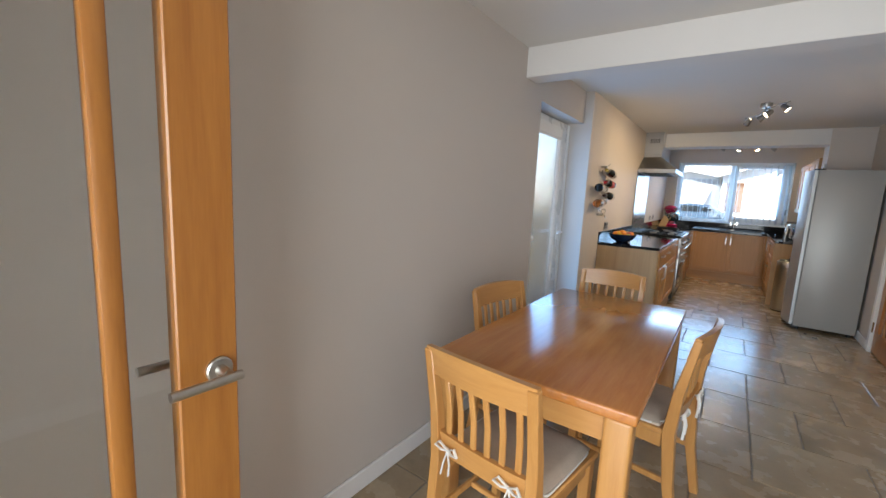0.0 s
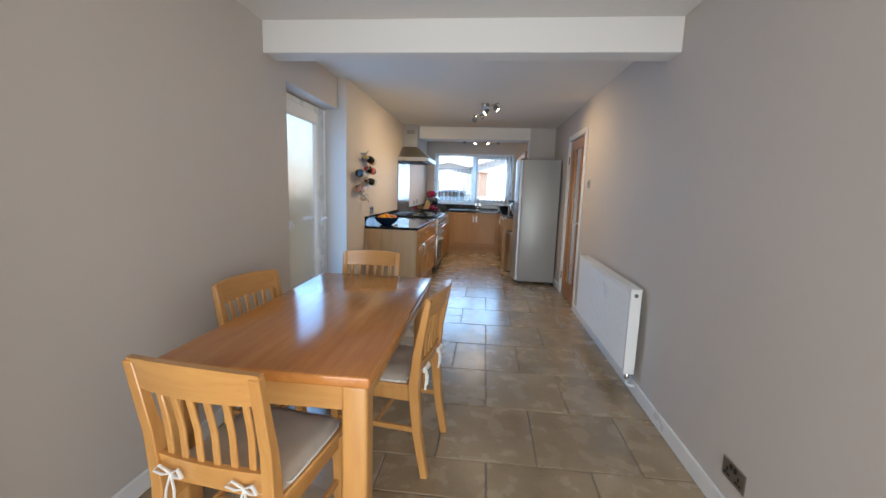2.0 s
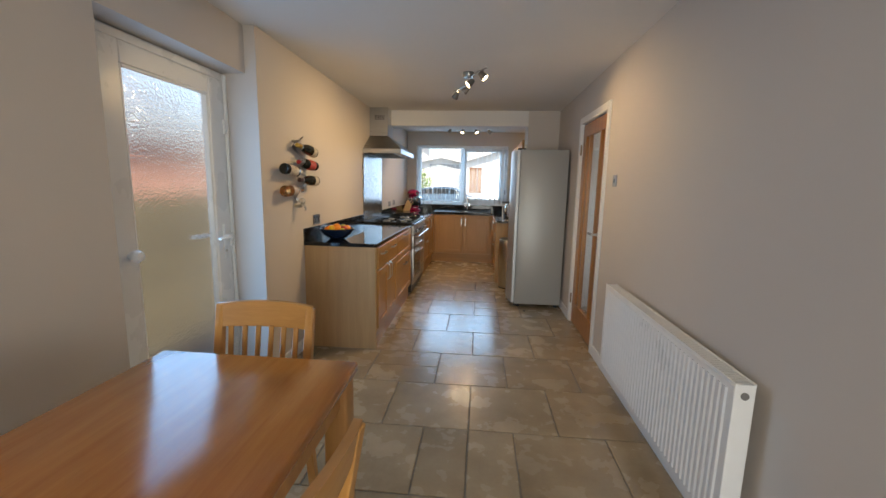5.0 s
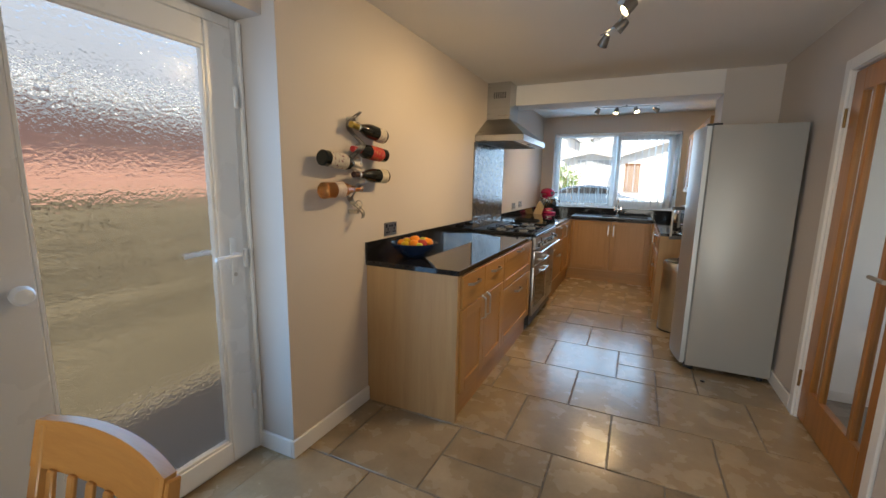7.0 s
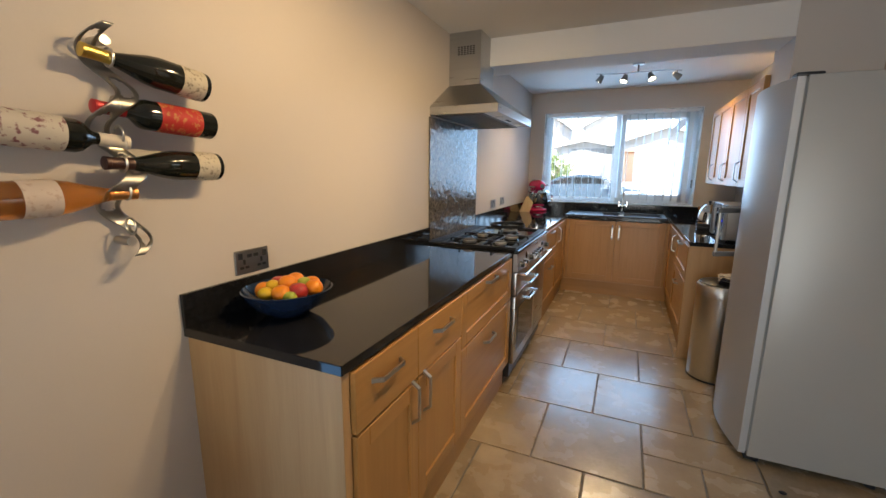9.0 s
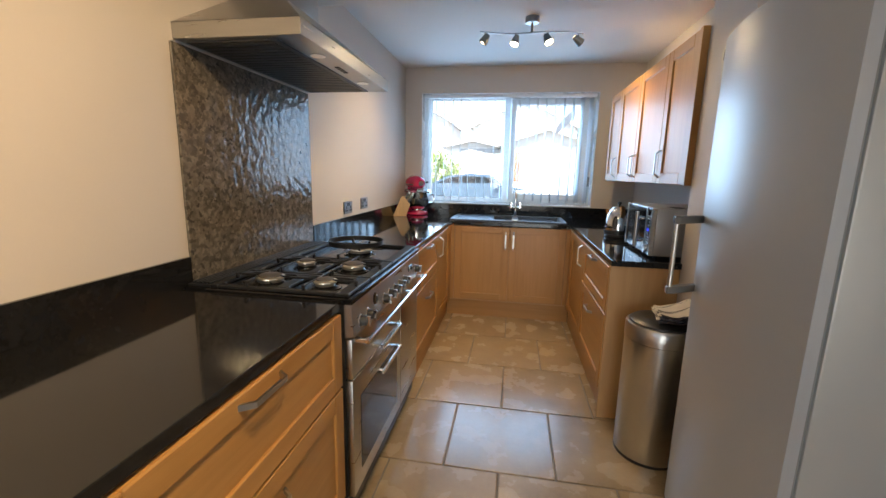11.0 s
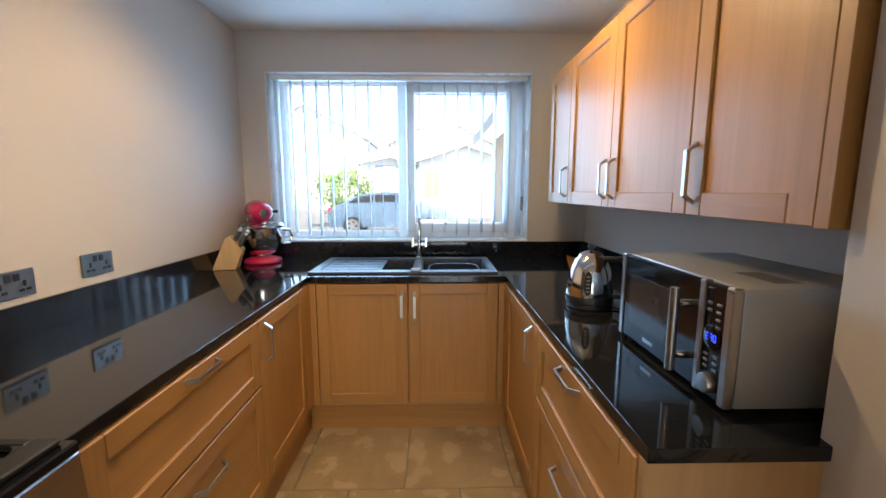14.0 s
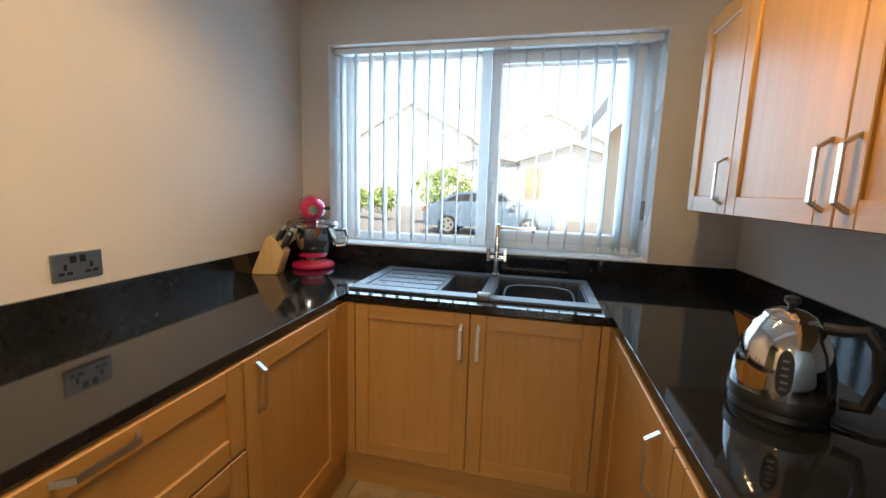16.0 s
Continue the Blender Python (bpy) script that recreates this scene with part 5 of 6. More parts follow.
# ---- spotlights ----
def spot_bar(name, a, b, z, aims, label, power, size):
    ob = thing(name, ((a[0] + b[0]) / 2, (a[1] + b[1]) / 2, z), label, "ceiling light", "spotlight bars")
    ceil = CEIL if a[1] < YP else CEIL_E
    pts = []
    d = Vector((b[0] - a[0], b[1] - a[1], 0))
    side = Vector((-d.y, d.x, 0)).normalized()
    for i in range(25):
        u = i / 24
        pts.append((a[0] + d.x * u + side.x * 0.03 * math.sin(2 * math.pi * u), a[1] + d.y * u + side.y * 0.03 * math.sin(2 * math.pi * u), z))
    part("bar", tube(pts, 0.008, 8, 0.6), M["pewter"], ob)
    m = Vector((a[0] + d.x / 2, a[1] + d.y / 2, 0))
    part("ceiling_plate", lathe([(0.044, 0), (0.048, 0.006), (0.048, 0.040)], (m.x, m.y, ceil - 0.040)), M["pewter"], ob)
    part("stem", rod((m.x, m.y, z), (m.x, m.y, ceil - 0.02), 0.008), M["pewter"], ob)
    bulb = glow("warm_bulb", (1.0, 0.80, 0.52), 10)
    for k, aim in enumerate(aims):
        u = (0.05, 0.35, 0.65, 0.95)[k]
        p = Vector((a[0] + d.x * u + side.x * 0.03 * math.sin(2 * math.pi * u), a[1] + d.y * u + side.y * 0.03 * math.sin(2 * math.pi * u), z))
        w = (Vector(aim) - p).normalized()
        c = p + Vector((0, 0, -0.045))
        part("stalk", rod(p, c, 0.005), M["pewter"], ob)
        hd = part("spot_head", lathe([(0.010, -0.038), (0.018, -0.034), (0.024, -0.01), (0.031, 0.030), (0.029, 0.030), (0.022, -0.008)], c, w, 20, False), M["pewter"], ob)
        part("bulb", lathe([(0.004, -0.004), (0.021, 0.004), (0.026, 0.022), (0.002, 0.029)], c, w, 18), bulb, hd, "lit warm bulb")
        L = bpy.data.lights.new("spot_beam", "SPOT")
        L.energy, L.color, L.spot_size, L.spot_blend, L.shadow_soft_size = power, (1.0, 0.71, 0.37), radians(size), 0.8, 0.025
        lo = new("spot_beam", L)
        lo.matrix_basis = look(c + w * 0.035, c + w)


spot_bar("spotlight_bar", (0.085, 5.88), (0.38, 5.12), 2.272, [(-0.75, 6.9, 0.9), (-1.06, 5.9, 1.2), (-1.0, 5.0, 1.25), (1.34, 4.9, 1.3)], "satin nickel bar of four lit spotlights under the kitchen ceiling", 11, 118)
spot_bar("spotlight_bar", (-0.185, 8.50), (0.515, 8.62), 2.290, [(-1.06, 8.6, 0.9), (-0.4, 8.0, 0.6), (1.0, 7.85, 0.6), (0.93, 8.82, 2.0)], "satin nickel bar of four lit spotlights over the sink end", 8.5, 112)


# ---- sockets and switches ----
def wall_plate(name, f, u, z, w, label, category, inserts, group=""):
    ob = thing(name, f(u, 0, z), label, category, group)
    bm = bmesh.new()
    front_box(bm, f, u - w / 2, u + w / 2, 0, 0.007, z - 0.043, z + 0.043, 0.003)
    plate = part("plate", bm, M["pewter"], ob)
    for kind, du, dz, hw, hh in inserts:
        bm = bmesh.new()
        front_box(bm, f, u + du - hw, u + du + hw, 0.0072, 0.0095, z + dz - hh, z + dz + hh, 0.0008)
        part(kind, bm, M["black"], ob)
    return ob


def sockets():
    west, east, dine = plane_map("x", XK, 1), plane_map("x", XR, -1), plane_map("x", XL, 1)
    pins = []
    for s in (-0.037, 0.037):
        pins += [("pin_slot", s, 0.000, 0.0045, 0.009), ("pin_slot", s - 0.011, -0.020, 0.008, 0.0045), ("pin_slot", s + 0.011, -0.020, 0.008, 0.0045)]
    rockers = [("rocker", -0.014, 0.022, 0.009, 0.011), ("rocker", 0.014, 0.022, 0.009, 0.011)]
    usb = [("usb_port", -0.014, 0.020, 0.010, 0.006), ("usb_port", 0.014, 0.020, 0.010, 0.006), ("rocker", -0.052, 0.022, 0.009, 0.011), ("rocker", 0.052, 0.022, 0.009, 0.011)]
    wall_plate("wall_socket", west, 5.293, 1.063, 0.147, "satin nickel double socket with black inserts above the granite", "socket", pins + usb, "double sockets")
    wall_plate("wall_socket", west, 8.228, 1.072, 0.147, "satin nickel double socket with black inserts above the granite", "socket", pins + rockers, "double sockets")
    wall_plate("wall_socket", west, 8.55, 1.082, 0.147, "satin nickel double socket with black inserts above the granite", "socket", pins + rockers, "double sockets")
    wall_plate("wall_socket", east, 2.16, 0.222, 0.147, "satin nickel double socket low on the wall above the skirting", "socket", pins + rockers, "double sockets")
    wall_plate("light_switch", east, 4.948, 1.44, 0.087, "satin nickel single light switch beside the oak door", "switch", [("rocker", 0, 0, 0.010, 0.016)])


sockets()


# ---- wine rack and bottles ----
def wine_rack():
    ob = thing("wine_rack", (XK, 4.875, 1.16), "wavy satin steel wine rack screwed to the wall", "wine rack")
    bm = bmesh.new()
    n, w, cols = 112, 0.027, 9
    rows = []
    for i in range(n + 1):
        z = 1.165 + 0.56 * i / n
        ph = 2 * math.pi * (z - 1.165) / 0.187
        y = 4.878 + 0.034 * math.sin(ph)
        x = XK + 0.052 + 0.036 * math.cos(ph)
        ww = w * (0.45 + 0.55 * min(1, 6 * min(i / n, 1 - i / n)))
        rows.append([bm.verts.new((x, y - ww + 2 * ww * c / cols, z)) for c in range(cols + 1)])
    for i, (a, b) in enumerate(zip(rows, rows[1:])):
        hole = ((0.56 * (i + 0.5) / n) % 0.0935 - 0.047) / 0.026
        for k in range(cols):
            if hole ** 2 + (((k + 0.5) / cols - 0.5) / 0.33) ** 2 > 1:
                bm.faces.new((a[k], a[k + 1], b[k + 1], b[k]))
    strip = part("wave_strip", bm, M["pewter"], ob)
    strip.modifiers.new("sheet", "SOLIDIFY").thickness = 0.002
    for z in (1.24, 1.33, 1.40, 1.47, 1.54, 1.65):
        part("neck_ring", tube([(-1.0 + 0.021 * math.cos(a), 4.878, z + 0.021 * math.sin(a)) for a in (2 * math.pi * k / 20 for k in range(20))], 0.003, 6, 1.0, True), M["nickel"], ob)
    for z in (1.20, 1.69):
        part("standoff", rod((XK, 4.878, z), (XK + 0.06, 4.878, z), 0.012), M["nickel"], ob)


def bottle(neck, base, glass_mat, foil, label_mat, label, shape="bordeaux", band=(0.06, 0.19)):
    a, b = Vector(base), Vector(neck)
    ax = (b - a).normalized()
    r = 0.0385
    prof = {"bordeaux": [(r - 0.006, 0.0), (r, 0.006), (r, 0.19), (r - 0.004, 0.203), (0.018, 0.222), (0.0145, 0.232), (0.0140, 0.292)],
            "burgundy": [(r - 0.006, 0.0), (r + 0.002, 0.006), (r + 0.002, 0.135), (r - 0.003, 0.165), (0.024, 0.205), (0.0155, 0.240), (0.0140, 0.294)]}[shape]
    ob = thing("wine_bottle", base, label, "bottle", "bottles in the wine rack")
    part("glass", lathe(prof, base, ax, 28), glass_mat, ob)
    part("foil", lathe([(0.0158, 0.236), (0.0152, 0.262), (0.0152, 0.292), (0.0165, 0.293), (0.0165, 0.302), (0.010, 0.304)], base, ax, 24), foil, ob)
    rr = r + (0.0028 if shape == "burgundy" else 0.0008)
    part("paper_label", lathe([(rr, band[0]), (rr, band[1])], base, ax, 28, False), label_mat, ob)
    return ob


def paper(name, color, ink):
    """Printed paper: the lettering is too small to read and shows as broken bars."""
    m, nt, p = shader(name)
    N, L = nt.nodes, nt.links
    tc, no, ramp = N.new("ShaderNodeTexCoord"), N.new("ShaderNodeTexNoise"), N.new("ShaderNodeValToRGB")
    L.new(tc.outputs["Object"], no.inputs["Vector"])
    no.inputs["Scale"].default_value, no.inputs["Detail"].default_value = 70, 4
    e = ramp.color_ramp.elements
    e[0].position, e[0].color, e[1].position, e[1].color = 0.36, rgb(ink), 0.46, rgb(color)
    L.new(no.outputs[0], ramp.inputs[0])
    L.new(ramp.outputs[0], p.inputs["Base Color"])
    p.inputs["Roughness"].default_value = 0.6
    return m


def bottles():
    dark = surface("dark_green_glass", (0.010, 0.011, 0.008), 0.07, var=0.2, bump=0.0, rvar=0.02)
    rose = surface("rose_wine_glass", (0.78, 0.34, 0.09), 0.05, var=0.15, bump=0.0, rvar=0.02)
    rose.node_tree.nodes["Principled BSDF"].inputs["Transmission Weight"].default_value = 0.85
    gold = surface("gold_foil", (0.60, 0.45, 0.12), 0.3, 1.0, var=0.1, bump=0.1)
    red = surface("red_foil", (0.42, 0.02, 0.025), 0.35, 0.3, var=0.1)
    brown = surface("dark_foil", (0.06, 0.025, 0.02), 0.4, 0.3, var=0.1)
    white = surface("white_cap", (0.66, 0.60, 0.52), 0.5, var=0.05)
    copper = surface("copper_foil", (0.62, 0.28, 0.10), 0.3, 0.9, var=0.1)
    cream = paper("cream_label", (0.55, 0.49, 0.38), (0.24, 0.2, 0.15))
    redl = paper("red_label", (0.45, 0.025, 0.02), (0.48, 0.2, 0.06))
    pict = paper("illustrated_label", (0.55, 0.50, 0.42), (0.22, 0.09, 0.10))
    pale = paper("pale_label", (0.60, 0.50, 0.42), (0.5, 0.38, 0.3))
    x = -1.0
    bottle((x, 4.825, 1.655), (x, 5.122, 1.622), dark, gold, cream, "dark sparkling wine bottle with gold foil in the rack", "burgundy", (0.018, 0.085))
    bottle((x, 4.832, 1.532), (x, 5.132, 1.515), dark, red, redl, "dark wine bottle with red foil and red label", "bordeaux", (0.05, 0.165))
    bottle((x, 4.893, 1.452), (x, 4.595, 1.475), dark, white, pict, "dark bottle with an illustrated cream label and white cap", "bordeaux", (0.035, 0.165))
    bottle((x, 4.842, 1.400), (x, 5.140, 1.395), dark, brown, cream, "dark wine bottle with a small cream label", "burgundy", (0.018, 0.085))
    bottle((x, 4.895, 1.325), (x, 4.597, 1.318), rose, copper, pale, "rose wine bottle with copper foil and pale label", "burgundy", (0.07, 0.135))


wine_rack()
bottles()


# ---- fruit bowl ----
def fruit_bowl():
    cx, cy, z = -0.868, 5.265, 0.90
    glaze = surface("dark_blue_glaze", (0.010, 0.022, 0.055), 0.14, var=0.4, scale=14, fine=90, bump=0.06)
    prof = [(0.055, 0.0), (0.062, 0.002), (0.075, 0.012), (0.115, 0.040), (0.142, 0.078), (0.149, 0.092), (0.145, 0.094), (0.138, 0.080), (0.110, 0.046), (0.070, 0.020), (0.004, 0.016)]
    solid("fruit_bowl", lathe(prof, (cx, cy, z), seg=44), glaze, "dark blue glazed bowl full of fruit on the granite", "bowl")
    orange = surface("orange_peel", (0.78, 0.24, 0.010), 0.40, var=0.1, scale=20, fine=180, bump=0.25)
    lime = surface("green_apple_skin", (0.38, 0.42, 0.05), 0.35, var=0.15, scale=14, bump=0.03)
    apple = surface("red_apple_skin", (0.42, 0.035, 0.03), 0.3, var=0.3, scale=14, bump=0.02)
    lemon = surface("lemon_peel", (0.72, 0.45, 0.02), 0.4, var=0.1, scale=20, fine=200, bump=0.2)
    def fruit(name, dx, dy, dz, r, m, label):
        bm = bmesh.new()
        bmesh.ops.create_uvsphere(bm, u_segments=24, v_segments=16, radius=r)
        for v in bm.verts:
            k = v.co.z / r
            v.co.z *= 0.93 - 0.10 * max(0.0, abs(k) - 0.8)
            v.co.x *= 1 + 0.03 * math.sin(3 * v.co.y / r + dx * 90)
            if name == "apple" and k > 0.85:
                v.co.z -= r * 0.5 * (k - 0.85)
            if name == "lemon":
                v.co.x *= 1.0 + 0.25 * abs(v.co.x / r) ** 3
        bmesh.ops.translate(bm, verts=bm.verts, vec=(cx + dx, cy + dy, z + dz))
        solid(name, bm, m, label, "fruit", "fruit in the bowl")
    fruit("orange", -0.066, -0.040, 0.084, 0.031, orange, "ripe orange resting in the blue bowl")
    fruit("orange", 0.030, -0.058, 0.088, 0.032, orange, "ripe orange resting in the blue bowl")
    fruit("orange", 0.000, 0.000, 0.104, 0.033, orange, "ripe orange on top of the fruit")
    fruit("orange", 0.078, 0.040, 0.090, 0.031, orange, "ripe orange resting in the blue bowl")
    fruit("orange", -0.030, 0.068, 0.096, 0.032, orange, "ripe orange resting in the blue bowl")
    fruit("orange", 0.036, 0.078, 0.090, 0.030, orange, "ripe orange resting in the blue bowl")
    fruit("apple", 0.062, -0.018, 0.090, 0.033, apple, "red apple lying among the oranges")
    fruit("apple", -0.066, 0.026, 0.088, 0.033, apple, "red apple lying among the oranges")
    fruit("lemon", -0.018, -0.078, 0.088, 0.024, lemon, "yellow lemon lying among the oranges")
    fruit("lemon", -0.036, -0.030, 0.100, 0.023, lemon, "yellow lemon lying among the oranges")
    fruit("lime", 0.040, 0.036, 0.102, 0.024, lime, "green lime lying among the oranges")
    fruit("lime", 0.070, -0.062, 0.082, 0.022, lime, "green lime lying among the oranges")


fruit_bowl()


# ---- knife block, stand mixer, kettle, microwave ----
def knife_block():
    cx, cy, z = -0.985, 9.385, 0.90
    pale = wood("pale_beech_block", (0.52, 0.33, 0.14), (0.64, 0.43, 0.21), 0.45, (30, 30, 3), 0.1)
    ob = thing("knife_block", (cx, cy, z), "pale beech knife block with steel-handled knives", "knife block")
    ob.rotation_euler = (0, 0, radians(12))
    bm = prism([(-0.085, 0.0), (0.045, 0.0), (0.085, 0.115), (0.02, 0.20), (-0.005, 0.185)], "y", -0.045, 0.045, 0.003)
    me = new("block", finish(bm, "block", pale))
    me.parent = ob
    for i, (dy, s, ln) in enumerate(((-0.028, 0.25, 0.085), (-0.004, 0.3, 0.10), (0.022, 0.28, 0.09), (-0.02, 0.68, 0.07), (0.006, 0.72, 0.075), (0.028, 0.7, 0.065))):
        p = Vector((0.085 - 0.065 * s, dy, 0.115 + 0.085 * s))
        w = Vector((0.5, 0, 0.86)).normalized()
        bm = bmesh.new()
        bent_bar(bm, [p - w * 0.01, p + w * ln * 0.5, p + w * ln], 0.012, [0.018, 0.020, 0.016], (0, 1, 0))
        k = new("knife", finish(bm, "knife", M["black"]))
        k.parent = ob
        bm = bmesh.new()
        bent_bar(bm, [p + w * (ln - 0.012), p + w * (ln + 0.004)], 0.0125, 0.018, (0, 1, 0))
        e = new("end_cap", finish(bm, "end_cap", M["steel"]))
        e.parent = k


def stand_mixer():
    cx, cy, z = -0.900, 9.640, 0.90
    red = surface("raspberry_enamel", (0.62, 0.020, 0.095), 0.16, var=0.06, bump=0.0, coat=0.5)
    ob = thing("stand_mixer", (cx, cy, z), "raspberry red stand mixer with a steel bowl and clear guard", "mixer")
    w = Vector((0.55, -0.835, 0)).normalized()
    def sweep(name, stations, m, seg=24):
        bm = bmesh.new()
        rings = []
        s = Vector((-w.y, w.x, 0))
        for along, zc, rw, rh in stations:
            rings.append([bm.verts.new(Vector((cx, cy, z + zc)) + w * along + s * rw * math.cos(a) + Vector((0, 0, rh * math.sin(a)))) for a in (2 * math.pi * k / seg for k in range(seg))])
        for a, b in zip(rings, rings[1:]):
            for k in range(seg):
                bm.faces.new((a[k], a[(k + 1) % seg], b[(k + 1) % seg], b[k]))
        bm.faces.new(rings[0][::-1])
        bm.faces.new(rings[-1])
        return part(name, bm, m, ob)
    part("base", lathe([(0.088, 0.0), (0.098, 0.004), (0.100, 0.014), (0.094, 0.026), (0.070, 0.034), (0.05, 0.036), (0.004, 0.037)], (cx + w.x * 0.03, cy + w.y * 0.03, z), seg=40), red, ob)
    sweep("foot", [(-0.155, 0.018, 0.05, 0.017), (-0.10, 0.018, 0.075, 0.017), (0.0, 0.018, 0.08, 0.016)], red)
    part("column", lathe([(0.052, 0.02), (0.044, 0.05), (0.038, 0.12), (0.042, 0.20), (0.046, 0.235)], (cx - w.x * 0.105, cy - w.y * 0.105, z), seg=28), red, ob)
    sweep("motor_head", [(-0.165, 0.275, 0.030, 0.034), (-0.15, 0.278, 0.050, 0.052), (-0.09, 0.282, 0.062, 0.062), (0.0, 0.282, 0.062, 0.060), (0.07, 0.28, 0.058, 0.054), (0.105, 0.278, 0.046, 0.044), (0.118, 0.276, 0.030, 0.030)], red)
    sweep("trim_band", [(-0.10, 0.262, 0.0632, 0.012), (0.07, 0.262, 0.0606, 0.012)], M["chrome"])
    part("hub_cap", rod((cx + w.x * 0.105, cy + w.y * 0.105, z + 0.276), (cx + w.x * 0.126, cy + w.y * 0.126, z + 0.276), 0.022), M["chrome"], ob)
    part("speed_knob", rod((cx + w.x * 0.10 - w.y * 0.05, cy + w.y * 0.10 + w.x * 0.05, z + 0.285), (cx + w.x * 0.10 - w.y * 0.075, cy + w.y * 0.10 + w.x * 0.075, z + 0.285), 0.008), M["black"], ob)
    b = Vector((cx + w.x * 0.035, cy + w.y * 0.035, z))
    bowl = part("bowl", lathe([(0.045, 0.037), (0.050, 0.042), (0.050, 0.050), (0.072, 0.062), (0.098, 0.098), (0.108, 0.150), (0.110, 0.196), (0.114, 0.198), (0.108, 0.192), (0.100, 0.12), (0.06, 0.068), (0.004, 0.060)], b, seg=40), M["chrome"], ob)
    hx = Vector((0.83, 0.55, 0)).normalized()
    part("bowl_handle", tube([b + hx * 0.104 + Vector((0, 0, 0.178)), b + hx * 0.150 + Vector((0, 0, 0.176)), b + hx * 0.160 + Vector((0, 0, 0.14)), b + hx * 0.150 + Vector((0, 0, 0.10)), b + hx * 0.108 + Vector((0, 0, 0.098))], 0.008, 8), M["chrome"], bowl)
    part("pouring_guard", lathe([(0.116, 0.200), (0.118, 0.204), (0.108, 0.222), (0.070, 0.230), (0.067, 0.228), (0.104, 0.219), (0.113, 0.203)], b, seg=36, close=False), glass("clear_guard", 0.05, (0.93, 0.95, 0.96)), ob)
    ob.scale = (1.16, 1.16, 1.16)


def kettle():
    cx, cy, z = 0.852, 8.570, 0.90
    ob = thing("kettle", (cx, cy, z), "polished steel dome kettle with a black handle", "kettle")
    part("power_base", lathe([(0.086, 0.0), (0.088, 0.006), (0.084, 0.018), (0.07, 0.020)], (cx, cy, z), seg=40), M["black"], ob)
    body = part("body", lathe([(0.082, 0.0205), (0.088, 0.028), (0.090, 0.05), (0.087, 0.10), (0.077, 0.15), (0.062, 0.185), (0.046, 0.202)], (cx, cy, z), seg=48), M["chrome"], ob)
    part("skirt", lathe([(0.0885, 0.0208), (0.0915, 0.024), (0.0918, 0.046), (0.0900, 0.050)], (cx, cy, z), seg=48, close=False), M["black"], ob)
    lid = part("lid", lathe([(0.047, 0.2025), (0.044, 0.210), (0.026, 0.221), (0.008, 0.224)], (cx, cy, z), seg=36), M["chrome"], ob)
    part("knob", lathe([(0.006, 0.2245), (0.008, 0.232), (0.014, 0.238), (0.013, 0.248), (0.004, 0.252)], (cx, cy, z), seg=20), M["black"], lid)
    sp = Vector((-0.80, 0.6, 0)).normalized()
    bm = bmesh.new()
    s = Vector((-sp.y, sp.x, 0))
    o = Vector((cx, cy, z))
    pts = [o + sp * 0.060 + s * 0.022 + Vector((0, 0, 0.185)), o + sp * 0.060 - s * 0.022 + Vector((0, 0, 0.185)), o + sp * 0.098 + s * 0.006 + Vector((0, 0, 0.196)), o + sp * 0.098 - s * 0.006 + Vector((0, 0, 0.196)), o + sp * 0.080 + Vector((0, 0, 0.130))]
    v = [bm.verts.new(p) for p in pts]
    for f in ((0, 1, 3, 2), (0, 2, 4), (1, 4, 3), (2, 3, 4), (0, 4, 1)):
        bm.faces.new([v[i] for i in f])
    part("spout", bm, M["chrome"], ob)
    h = -sp
    part("handle", tube([o + h * 0.055 + Vector((0, 0, 0.195)), o + h * 0.088 + Vector((0, 0, 0.198)), o + h * 0.115 + Vector((0, 0, 0.205)), o + h * 0.135 + Vector((0, 0, 0.175)), o + h * 0.143 + Vector((0, 0, 0.11)), o + h * 0.130 + Vector((0, 0, 0.055)), o + h * 0.095 + Vector((0, 0, 0.05))], 0.0115, 10), M["black"], ob)
    g = Vector((-0.42, -0.90, 0)).normalized()
    gs = Vector((-g.y, g.x, 0))
    bm = bmesh.new()
    outline = []
    for k in range(24):
        a = 2 * math.pi * k / 24
        outline.append((0.014 * math.cos(a), 0.046 * math.copysign(abs(math.sin(a)) ** 0.7, math.sin(a))))
    lo, hi = [], []
    for u, t in outline:
        zz = 0.108 + t
        rad = 0.089 if zz < 0.1 else 0.0892 - (zz - 0.1) * 0.17
        lo.append(bm.verts.new(o + gs * u + g * (rad - 0.012) + Vector((0, 0, zz))))
        hi.append(bm.verts.new(o + gs * u + g * (rad + 0.003) + Vector((0, 0, zz))))
    for k in range(24):
        bm.faces.new((lo[k], lo[(k + 1) % 24], hi[(k + 1) % 24], hi[k]))
    bm.faces.new(hi)
    bm.faces.new(lo[::-1])
    gauge = part("water_gauge", bm, M["black"], ob, "dark water-level window")
    for k in range(5):
        zz = 0.078 + k * 0.014
        c = o + g * (0.0935 if zz < 0.1 else 0.0935 - (zz - 0.1) * 0.17) + Vector((0, 0, zz))
        bm = bmesh.new()
        bent_bar(bm, [c - gs * 0.006, c + gs * 0.006], 0.002, 0.003, (0, 0, 1))
        part("gauge_mark", bm, M["steel"], gauge)
    cord = [o + h * 0.07 + Vector((0, 0, 0.008)), o + h * 0.13 + Vector((0.01, -0.01, 0.006)), o + h * 0.21 + Vector((0.02, 0.02, 0.006)), Vector((XE - 0.03, 8.50, z + 0.006)), Vector((XE - 0.022, 8.36, z + 0.006)), Vector((XE - 0.022, 8.20, z + 0.006))]
    part("cord", tube(cord, 0.0045, 6), M["black"], ob)


